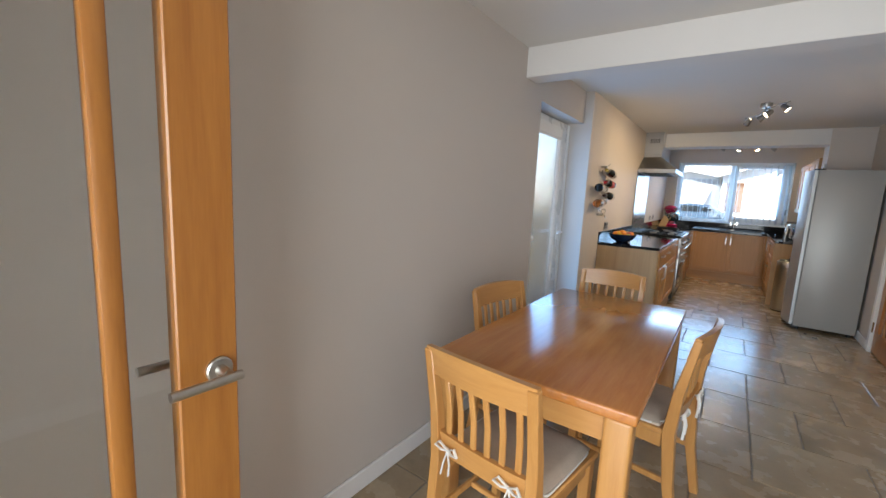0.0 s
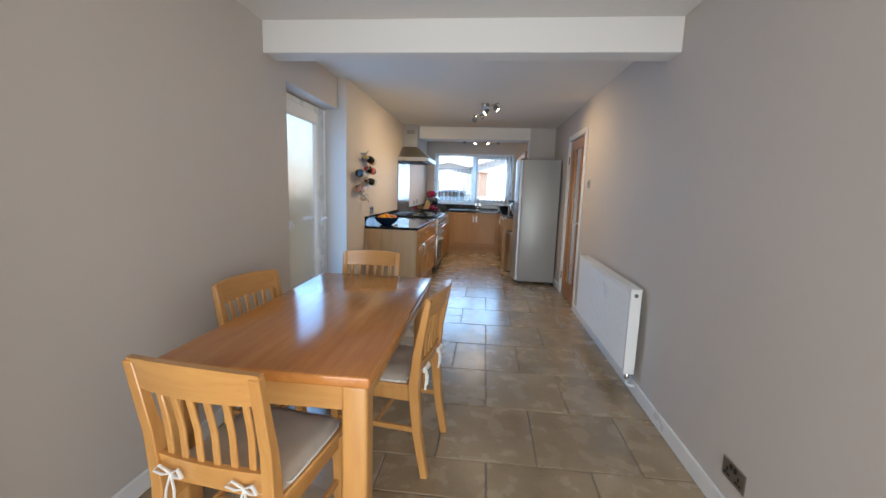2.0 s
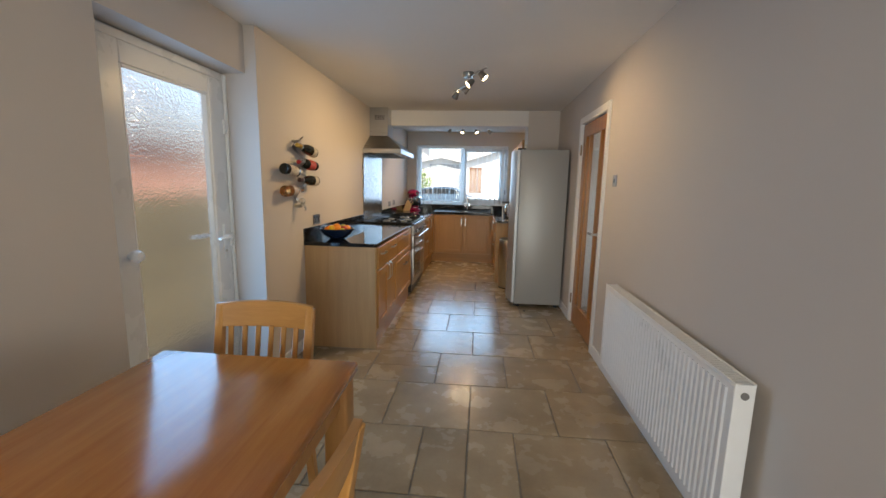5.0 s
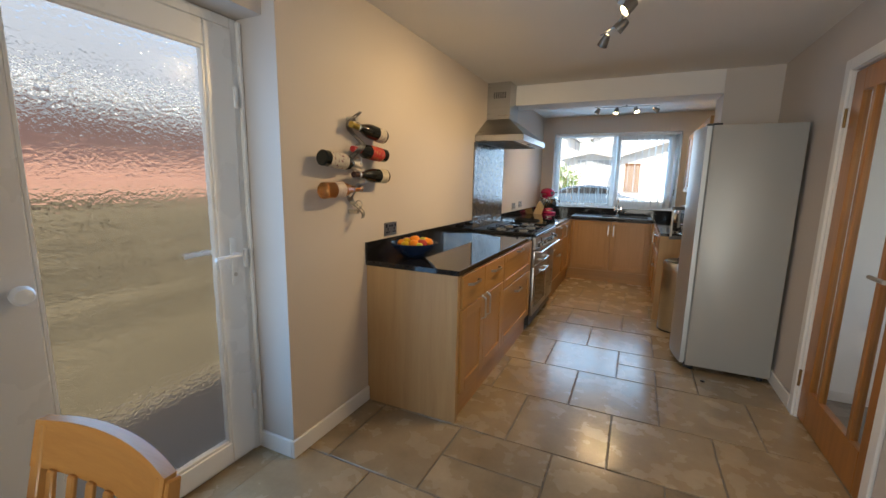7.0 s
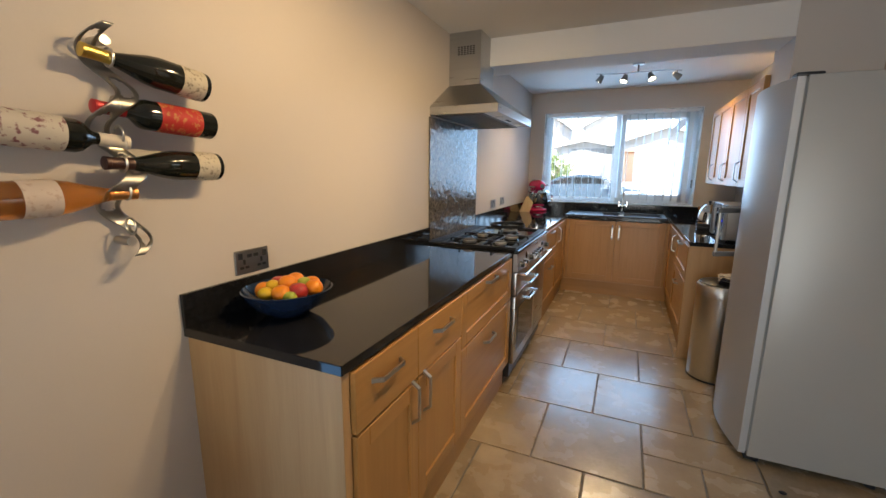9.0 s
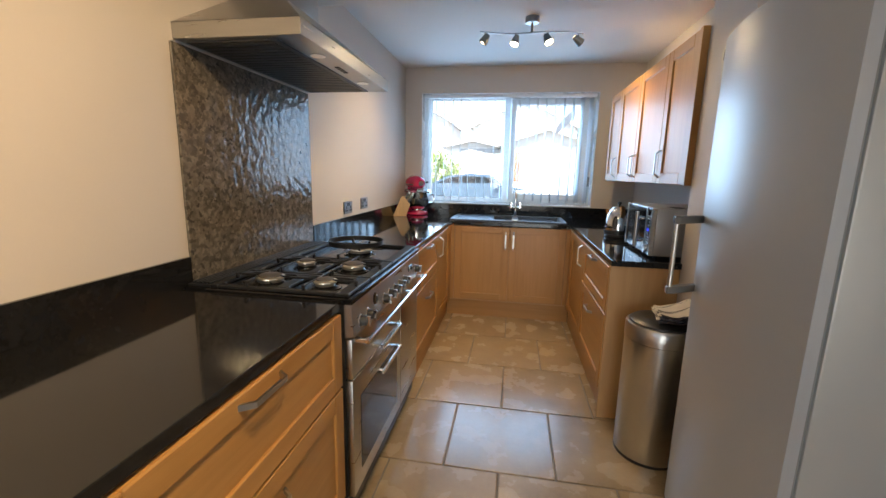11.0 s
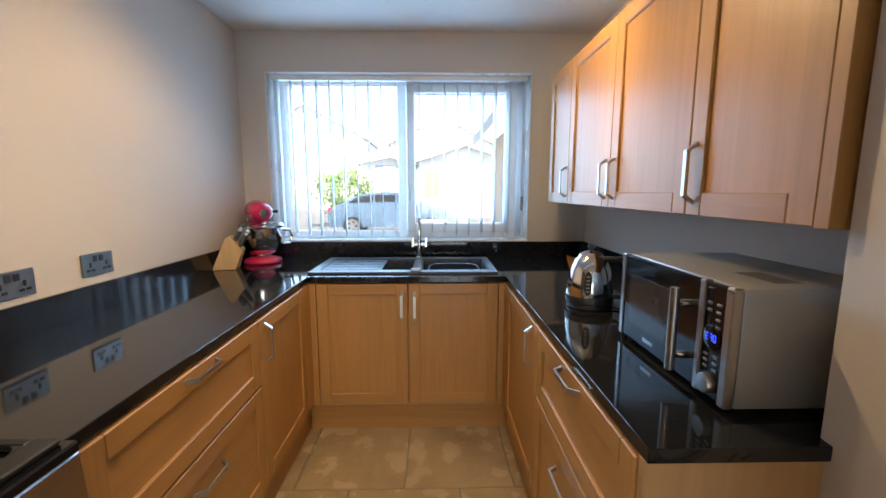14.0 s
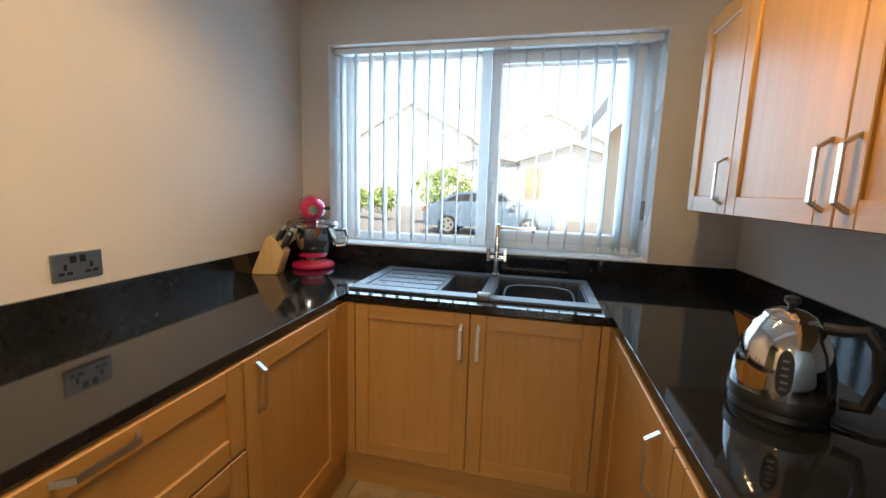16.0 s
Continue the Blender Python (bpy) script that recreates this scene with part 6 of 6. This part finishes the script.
def microwave():
    x0, x1, y0, y1, z0, z1 = 0.818, 1.165, 7.752, 8.228, 0.915, 1.168
    grey = surface("grey_painted_steel", (0.37, 0.37, 0.37), 0.36, 0.4, var=0.04, scale=3, fine=400, bump=0.08)
    ob = thing("microwave", ((x0 + x1) / 2, (y0 + y1) / 2, 0.90), "grey steel microwave oven with a dark glass door", "microwave")
    part("casing", box((x0 + 0.022, y0, z0), (x1, y1, z1), 0.005, 2), grey, ob)
    fr = 0.022
    for ya, yb in ((y0, y0 + fr), (7.838, 7.856), (y1 - fr, y1)):
        part("front_trim", box((x0, ya, z0), (x0 + 0.0215, yb, z1), 0.003), M["steel"], ob, "brushed steel upright trim")
    door = part("door", box((x0 + 0.004, 7.857, z0 + 0.004), (x0 + 0.0213, y1 - fr - 0.001, z1 - 0.004), 0.002), M["enamel"], ob, "black glass door")
    mesh = surface("oven_mesh", (0.035, 0.036, 0.04), 0.16, var=0.2, bump=0.0)
    part("window", box((x0 + 0.0025, 7.945, z0 + 0.055), (x0 + 0.0038, y1 - 0.055, z1 - 0.055)), mesh, door)
    hd = part("handle", rod((x0 - 0.036, 7.885, z0 + 0.030), (x0 - 0.036, 7.885, z1 - 0.028), 0.0105), M["steel"], door, "round steel bar handle")
    for z in (z0 + 0.065, z1 - 0.065):
        part("bracket", rod((x0 - 0.036, 7.885, z), (x0 + 0.006, 7.885, z), 0.009), M["chrome"], hd)
    pn = part("control_panel", box((x0 + 0.004, y0 + fr + 0.001, z0 + 0.004), (x0 + 0.0213, 7.837, z1 - 0.004), 0.002), M["enamel"], ob, "black control panel")
    ring = part("display", lathe([(0.027, 0), (0.027, 0.002), (0.025, 0.003), (0.002, 0.003)], (x0 + 0.004, 7.806, z0 + 0.135), (-1, 0, 0)), M["enamel"], pn, "round dark display")
    digits = glow("blue_digits", (0.03, 0.06, 1.0), 0.5)
    bm = bmesh.new()
    for dy, segs in ((0.012, "gmfed"), (0.0, "gmbc"), (-0.011, "abcdef")):
        yc, zc, w, h = 7.806 + dy, z0 + 0.135, 0.0034, 0.0040
        bars = {"a": ((0, 2 * h), "h"), "g": ((0, 2 * h), "h"), "m": ((0, 0), "h"), "d": ((0, -2 * h), "h"), "f": ((w, h), "v"), "b": ((-w, h), "v"), "e": ((w, -h), "v"), "c": ((-w, -h), "v")}
        for s in segs:
            (by, bz), way = bars[s]
            hy, hz = (w * 0.85, 0.0010) if way == "h" else (0.0010, h * 0.8)
            mesh_box(bm, (x0 + 0.0002, yc + by - hy, zc + bz * 0.9 - hz), (x0 + 0.0009, yc + by + hy, zc + bz * 0.9 + hz))
    part("digits", bm, digits, ring, "glowing blue clock digits")
    for r in range(4):
        for c in range(2):
            z, y = z1 - 0.045 - r * 0.016, 7.792 + c * 0.028
            if r < 2 or c == 0:
                part("button", box((x0 + 0.001, y - 0.007, z - 0.003), (x0 + 0.004, y + 0.007, z + 0.003), 0.001), M["steel"], pn)
    for r in range(3):
        for c in range(2):
            z, y = z0 + 0.095 - r * 0.014, 7.792 + c * 0.028
            part("button", box((x0 + 0.001, y - 0.007, z - 0.003), (x0 + 0.004, y + 0.007, z + 0.003), 0.001), M["steel"], pn)
    part("dial", lathe([(0.022, 0), (0.022, 0.012), (0.020, 0.016), (0.003, 0.017)], (x0 + 0.004, 7.806, z0 + 0.034), (-1, 0, 0)), M["steel"], pn, "round steel dial")
    part("maker_mark", box((x0 + 0.0028, 8.03, z0 + 0.022), (x0 + 0.0038, 8.085, z0 + 0.032)), M["steel"], door)
    bm = bmesh.new()
    for i in range(10):
        mesh_box(bm, (x0 + 0.12, 7.80 + i * 0.012, z1 - 0.001), (x0 + 0.18, 7.805 + i * 0.012, z1 + 0.0006))
    part("top_vent", bm, M["black"], ob)
    for x in (x0 + 0.05, x1 - 0.04):
        for y in (y0 + 0.05, y1 - 0.05):
            part("foot", rod((x, y, 0.90), (x, y, z0 + 0.002), 0.013), M["black"], ob)


knife_block()
stand_mixer()
kettle()
microwave()
def wall_plaque():
    """A wavy-edged plaque on the pier's face, with a fruit and leaves in relief."""
    x, yc, zc = 0.955, 7.425, 1.825
    ob = thing("wall_plaque", (x, yc, zc), "cream ceramic wall plaque with yellow fruit and brown leaves", "plaque")
    def blob(cy, cz, ry, rz, turn, waves, n=36):
        out = []
        for k in range(n):
            a = 2 * math.pi * k / n
            r = 1 + waves * math.sin(7 * a + cy * 40)
            u, v = ry * r * math.cos(a), rz * r * math.sin(a)
            out.append((yc + cy + u * math.cos(turn) - v * math.sin(turn), zc + cz + u * math.sin(turn) + v * math.cos(turn)))
        return out
    part("plate", prism(blob(0, 0, 0.085, 0.105, 0, 0.05), "x", x - 0.010, x - 0.0005), surface("cream_glaze", (0.62, 0.56, 0.42), 0.3, var=0.12, scale=14, bump=0.1), ob)
    ochre = surface("ochre_glaze", (0.50, 0.33, 0.05), 0.3, var=0.2, scale=20)
    brown = surface("brown_glaze", (0.20, 0.10, 0.05), 0.35, var=0.25, scale=25)
    grey = surface("grey_green_glaze", (0.20, 0.19, 0.13), 0.35, var=0.25, scale=25)
    for cy, cz, ry, rz, turn, m in ((-0.005, 0.015, 0.030, 0.050, 0.3, ochre), (0.035, -0.055, 0.014, 0.022, 0.6, grey), (-0.005, -0.075, 0.013, 0.020, -0.5, brown), (-0.045, -0.055, 0.018, 0.024, -0.7, brown), (0.050, 0.02, 0.010, 0.028, 0.2, grey)):
        part("motif", prism(blob(cy, cz, ry, rz, turn, 0.02, 20), "x", x - 0.014, x - 0.0095), m, ob)


wall_plaque()
crumb = surface("dark_crumb", (0.02, 0.017, 0.015), 0.8)
_b = bmesh.new()
bmesh.ops.create_icosphere(_b, subdivisions=2, radius=0.012, matrix=Matrix.Translation((0.905, 6.30, 0.006)) @ Matrix.Diagonal((1.3, 0.9, 0.55, 1)))
solid("floor_crumb", _b, crumb, "small dark crumb lying on the floor tile", "crumb")


# ---- outside ----
def outdoors():
    asphalt = surface("driveway_asphalt", (0.10, 0.10, 0.10), 0.9, var=0.2, scale=3, fine=120, bump=0.3)
    bm = bmesh.new()
    bmesh.ops.create_grid(bm, x_segments=2, y_segments=2, size=700, matrix=Matrix.Translation((0, 300, -0.18)))
    tagged(new("ground", finish(bm, "ground", asphalt)), "grey tarmac ground outside the house", "ground", kind="structure")
    concrete = surface("mossy_paving", (0.30, 0.37, 0.15), 0.9, var=0.3, scale=5, bump=0.3)
    structure("pavement_side_passage", [((-2.6, 0.5, -0.17), (-1.42, 9.5, -0.10))], concrete, "mossy concrete side passage beside the house", "pavement")
    structure("pavement_front", [((-14, 15.0, -0.17), (14, 18.2, -0.06))], surface("pale_concrete_drive", (0.42, 0.41, 0.38), 0.9, var=0.12, scale=3, bump=0.3), "pale concrete drive across the front", "pavement")

    structure("road", [((-40, 18.2, -0.17), (40, 24.0, -0.12))], asphalt, "grey tarmac road across the front of the house", "road")

    fence_wood = wood("weathered_fence", (0.125, 0.108, 0.074), (0.19, 0.163, 0.112), 0.9, (14, 1.0, 14), 0.0, 0.3, 0.2)
    fe = thing("garden_fence", (-2.25, 4.5, -0.10), "weathered larch-lap fence along the side passage", "fence")
    for i in range(11):
        part("board", prism([(-2.262, -0.06 + i * 0.118), (-2.238, -0.06 + i * 0.118), (-2.250, 0.074 + i * 0.118), (-2.262, 0.074 + i * 0.118)], "y", 1.2, 8.2), fence_wood, fe)
    for k in range(5):
        part("post", box((-2.32, 1.2 + k * 1.7, -0.10), (-2.265, 1.29 + k * 1.7, 1.25), 0.004), fence_wood, fe)
    part("capping", box((-2.285, 1.2, 1.235), (-2.235, 8.2, 1.262), 0.004), fence_wood, fe)

    brick = surface("red_brick_render", (0.50, 0.27, 0.20), 0.85, var=0.2, scale=12, fine=60, bump=0.3)
    ho = thing("neighbour_garage", (-6.6, 4.5, -0.18), "red brick garage next door with a sloping roof and white fascia", "garage")
    part("wall", box((-7.5, -2.0, -0.18), (-4.6, 10.2, 1.95)), brick, ho)
    part("fascia", box((-4.62, -2.3, 1.95), (-4.50, 10.4, 2.20)), M["white"], ho, "white fascia board under the roof")
    tiles = surface("grey_roof_tiles", (0.55, 0.55, 0.55), 0.8, var=0.25, scale=14, bump=0.4)
    bm = bmesh.new()
    add_prism(bm, [(-4.42, 2.20), (-7.65, 3.95), (-7.65, 4.07), (-4.42, 2.32)], "y", -2.3, 10.4)
    part("roof", bm, surface("blue_slate", (0.13, 0.145, 0.17), 0.6, var=0.2, scale=14, bump=0.4), ho)
    part("gutter", rod((-4.44, -2.3, 2.14), (-4.44, 10.4, 2.14), 0.05), M["white"], ho)

    white = surface("white_render", (0.80, 0.79, 0.76), 0.85, var=0.05, scale=2, fine=60, bump=0.2)
    pane = surface("grey_window_glass", (0.34, 0.37, 0.40), 0.08, var=0.2, bump=0.0)
    def house(at, w, d, wall_h, roof_h, label, doors=(), windows=(), garage=None):
        x, y, z = at
        ob = thing("house", (x, y, -0.18), label, "house", "houses across the street")
        part("wall", box((x - w / 2, y, -0.18), (x + w / 2, y + d, z + wall_h)), white, ob)
        bm = bmesh.new()
        e = z + wall_h
        add_prism(bm, [(x - w / 2 - 0.3, e - 0.15), (x, e + roof_h), (x + w / 2 + 0.3, e - 0.15), (x + w / 2 + 0.3, e + 0.02), (x, e + roof_h + 0.17), (x - w / 2 - 0.3, e + 0.02)], "y", y - 0.35, y + d + 0.3)
        part("roof", bm, tiles, ob)
        bm = bmesh.new()
        add_prism(bm, [(x - w / 2, e - 0.02), (x + w / 2, e - 0.02), (x, e + roof_h)], "y", y, y + d)
        part("gable", bm, white, ob)
        for dx, dw, dh in doors:
            part("door", box((x + dx - dw / 2, y - 0.06, z), (x + dx + dw / 2, y + 0.02, z + dh)), surface("dark_door_timber", (0.16, 0.07, 0.02), 0.5), ob, "varnished timber front door")
            part("door_window", box((x + dx + dw / 2 + 0.05, y - 0.05, z), (x + dx + dw / 2 + 0.6, y + 0.02, z + dh)), pane, ob)
        for dx, zz, ww, hh in windows:
            wn = part("window", box((x + dx - ww / 2, y - 0.05, z + zz), (x + dx + ww / 2, y + 0.02, z + zz + hh)), M["upvc"], ob)
            part("pane", box((x + dx - ww / 2 + 0.08, y - 0.06, z + zz + 0.08), (x + dx + ww / 2 - 0.08, y - 0.045, z + zz + hh - 0.08)), pane, wn)
        if garage:
            dx, gw, gh = garage
            part("garage_door", box((x + dx - gw / 2, y - 0.05, z), (x + dx + gw / 2, y + 0.02, z + gh)), M["white"], ob, "white up-and-over garage door")
            part("garage_lintel", box((x + dx - gw / 2, y - 0.055, z + gh), (x + dx + gw / 2, y + 0.02, z + gh + 0.35)), pane, ob)
    house((2.0, 31.0, 0.9), 5.4, 8, 2.2, 0.8, "white rendered bungalow across the street with a timber door", [(-2.0, 0.85, 1.75)])
    house((-2.6, 33.0, 0.9), 3.6, 7, 2.2, 0.3, "white flat-roofed garage across the street", garage=(0.4, 2.6, 1.7))
    house((0.8, 44.0, 0.9), 9.0, 9, 4.6, 2.3, "two-storey white rendered house behind the bungalow", windows=[(-2.2, 2.9, 1.5, 1.2), (1.6, 2.9, 1.8, 1.2)])
    house((-10.5, 42.0, 0.9), 9.5, 9, 4.9, 2.6, "two-storey white rendered gabled house")

    # neighbouring wing close by
    wing = thing("porch_wing", (2.3, 13.2, -0.18), "cream rendered wing of the house with a tiled gable", "house")
    part("wall", box((1.35, 12.3, -0.18), (3.6, 14.6, 2.3)), surface("cream_render", (0.62, 0.55, 0.44), 0.9, var=0.08, scale=4, bump=0.3), wing)
    bm = bmesh.new()
    add_prism(bm, [(0.95, 2.18), (2.5, 4.3), (4.05, 2.18), (4.05, 2.34), (2.5, 4.48), (0.95, 2.34)], "y", 11.9, 14.9)
    part("roof", bm, tiles, wing)
    bm = bmesh.new()
    add_prism(bm, [(0.93, 2.14), (2.5, 4.26), (2.5, 4.40), (0.93, 2.30)], "y", 11.86, 11.90)
    part("bargeboard", bm, M["white"], wing)

    def bush(at, r, h, n, seed, label):
        rnd = random.Random(seed)
        leaf = surface("shrub_leaf", (0.12, 0.20, 0.04), 0.6, var=0.35, scale=5, bump=0.0)
        ob = thing("shrub", (at[0], at[1], -0.18), label, "shrub", "shrubs by the drive")
        bm = bmesh.new()
        for k in range(7):
            a = rnd.uniform(0, 6.28)
            top = (at[0] + math.cos(a) * r * 0.6, at[1] + math.sin(a) * r * 0.6, at[2] + h * rnd.uniform(0.5, 0.85))
            add_tube(bm, [(at[0] + 0.05 * math.cos(a), at[1] + 0.05 * math.sin(a), -0.18), (at[0] + math.cos(a) * r * 0.25, at[1] + math.sin(a) * r * 0.25, at[2] + h * 0.3), top], 0.022, 5)
        part("branches", bm, surface("bark", (0.12, 0.09, 0.06), 0.9), ob)
        verts, faces = [], []
        for k in range(n):
            a, b = rnd.uniform(0, 6.28), rnd.uniform(-1, 1)
            q = rnd.uniform(0.45, 1.0) ** 0.5 * (0.82 + 0.22 * math.sin(3 * a + seed) + 0.12 * math.sin(5 * b + 2 * a))
            s = math.sqrt(1 - b * b)
            c = Vector((at[0] + r * q * s * math.cos(a), at[1] + r * q * s * math.sin(a), at[2] + h * (0.5 + 0.5 * b * q)))
            u = Vector((rnd.uniform(-1, 1), rnd.uniform(-1, 1), rnd.uniform(-1, 1))).normalized()
            v = u.orthogonal().normalized()
            l, w = rnd.uniform(0.05, 0.10), rnd.uniform(0.022, 0.04)
            i = len(verts)
            verts += [c - u * l, c + v * w, c + u * l, c - v * w]
            faces.append((i, i + 1, i + 2, i + 3))
        me = bpy.data.meshes.new("leaves")
        me.from_pydata([tuple(p - Vector(ob.location)) for p in verts], [], faces)
        me.materials.append(leaf)
        lf = new("leaves", me)
        lf.parent = ob
    bush((-3.7, 25.0, 0.2), 1.5, 2.3, 3000, 3, "tall leafy green shrub behind the parked car")
    bush((-6.6, 25.5, 0.2), 0.8, 1.3, 1300, 5, "low rounded green shrub by the drive")
    bush((-8.2, 26.0, 0.2), 0.9, 1.2, 1300, 8, "low rounded green shrub by the drive")
    bush((-9.9, 27.0, 0.2), 1.1, 2.4, 1800, 11, "tall leafy green shrub at the garden edge")


def parked_car():
    x, y, z = -1.2, 21.4, -0.12
    blue = surface("blue_car_paint", (0.08, 0.13, 0.19), 0.2, 0.3, var=0.08, scale=1, bump=0.0, coat=0.8)
    dark = surface("tinted_glass", (0.02, 0.025, 0.03), 0.05, var=0.1, bump=0.0)
    ob = thing("parked_car", (x, y, z), "pale metallic blue hatchback parked across the drive", "car")
    side = [(-2.12, 0.36), (-2.16, 0.62), (-2.08, 0.86), (-1.86, 0.98), (-1.10, 1.36), (-0.30, 1.45), (0.45, 1.40), (1.05, 1.04), (1.75, 0.90), (2.10, 0.72), (2.14, 0.45), (2.05, 0.30), (-2.0, 0.28)]
    bm = bmesh.new()
    rings = []
    for dy, k, kz in ((-0.84, 0.985, 0.97), (-0.78, 1.0, 1.0), (0.78, 1.0, 1.0), (0.84, 0.985, 0.97)):
        rings.append([bm.verts.new((x + px * k, y + dy * (0.82 if pz > 1.05 else 1.0), z + 0.28 + (pz - 0.28) * kz)) for px, pz in side])
    n = len(side)
    for a, b in zip(rings, rings[1:]):
        for k in range(n):
            bm.faces.new((a[k], a[(k + 1) % n], b[(k + 1) % n], b[k]))
    bm.faces.new(rings[0][::-1])
    bm.faces.new(rings[-1])
    part("body", bm, blue, ob)
    for pts in ([(-1.55, 1.05), (-1.05, 1.29), (-0.62, 1.34), (-0.62, 1.03)], [(-0.55, 1.03), (-0.55, 1.35), (0.12, 1.34), (0.12, 1.02)], [(0.19, 1.02), (0.19, 1.33), (0.45, 1.30), (0.88, 1.02)]):
        bm = bmesh.new()
        add_prism(bm, [(x + a, z + b) for a, b in pts], "y", y - 0.80, y - 0.62)
        part("side_window", bm, dark, ob)
    for wx in (-1.32, 1.30):
        w = part("wheel", lathe([(0.06, 0), (0.31, 0.0), (0.325, 0.03), (0.325, 0.17), (0.31, 0.20), (0.06, 0.20)], (x + wx, y - 0.86, z + 0.325), (0, 1, 0), 32), M["black"], ob, "black tyre")
        part("rim", lathe([(0.03, -0.012), (0.20, -0.004), (0.225, -0.008), (0.225, 0.02), (0.02, 0.02)], (x + wx, y - 0.86, z + 0.325), (0, 1, 0), 32), M["steel"], w, "silver alloy rim")
        for k in range(5):
            a = 2 * math.pi * k / 5
            c = Vector((x + wx + 0.13 * math.cos(a), y - 0.874, z + 0.325 + 0.13 * math.sin(a)))
            part("slot", box(c - Vector((0.035, 0.004, 0.035)), c + Vector((0.035, 0.004, 0.035)), 0.015), M["black"], w)
    for wx in (-1.32, 1.30):
        part("wheel", lathe([(0.06, 0), (0.31, 0.0), (0.325, 0.03), (0.325, 0.17), (0.31, 0.20), (0.06, 0.20)], (x + wx, y + 0.66, z + 0.325), (0, 1, 0), 32), M["black"], ob, "black tyre")
    part("headlight", box((x + 1.86, y - 0.80, z + 0.66), (x + 2.09, y - 0.62, z + 0.78), 0.03), M["chrome"], ob)
    part("tail_light", box((x - 2.13, y - 0.82, z + 0.72), (x - 2.0, y - 0.60, z + 0.92), 0.03), surface("red_lens", (0.4, 0.02, 0.02), 0.2), ob)
    part("door_mirror", box((x + 0.72, y - 0.98, z + 0.98), (x + 0.92, y - 0.86, z + 1.10), 0.03), blue, ob)


outdoors()
parked_car()


# ---- floor, tile by tile ----
floor = structure("floor", [((-2.4, -1.74, -0.12), (2.7, 10.12, -0.006))], M["grout"], "beige stone-look floor tiles laid in half bond with grey grout", "floor")


def floor_tiles():
    pitch_y, pitch_x, y0, g = 0.5245, 0.509, 2.40, 0.0035
    shapes = {}

    def tile(xa, xb, ya, yb):
        xa, xb = max(xa, XL - 0.2), min(xb, XR + 0.14)
        ya, yb = max(ya, -0.6), min(yb, YF)
        if xb - xa < 0.03 or yb - ya < 0.03:
            return
        w, d = round(xb - xa - 2 * g, 4), round(yb - ya - 2 * g, 4)
        if (w, d) not in shapes:
            shapes[w, d] = finish(box((-w / 2, -d / 2, -0.012), (w / 2, d / 2, 0.0), 0.003), "tile", M["tile"])
        ob = new("tile", shapes[w, d])
        ob.parent = floor
        ob.location = ((xa + xb) / 2, (ya + yb) / 2, random.uniform(-0.0008, 0.0004))
        ob.rotation_euler = (random.uniform(-1, 1) * 0.0012, random.uniform(-1, 1) * 0.0012, 0)

    for k in range(-6, 15):
        ya, yb = y0 + k * pitch_y, y0 + (k + 1) * pitch_y
        first = 0.090 if k % 2 == 0 else 0.346
        for i in range(-4, 5):
            xa = first + i * pitch_x
            xb, xm, ym = xa + pitch_x, xa + pitch_x / 2, (ya + yb) / 2
            if k == 2 and i == 0:
                tile(xa, xm, ya, yb), tile(xm, xb, ya, yb)
            elif k == 7 and i == 0:
                tile(xa, xm, ya, ym), tile(xm, xb, ya, ym), tile(xa, xb, ym, yb)
            elif (k == 4 and i == -1) or (k == -1 and i == -1):
                tile(xa, xb, ya, ym), tile(xa, xb, ym, yb)
            else:
                tile(xa, xb, ya, yb)


floor_tiles()
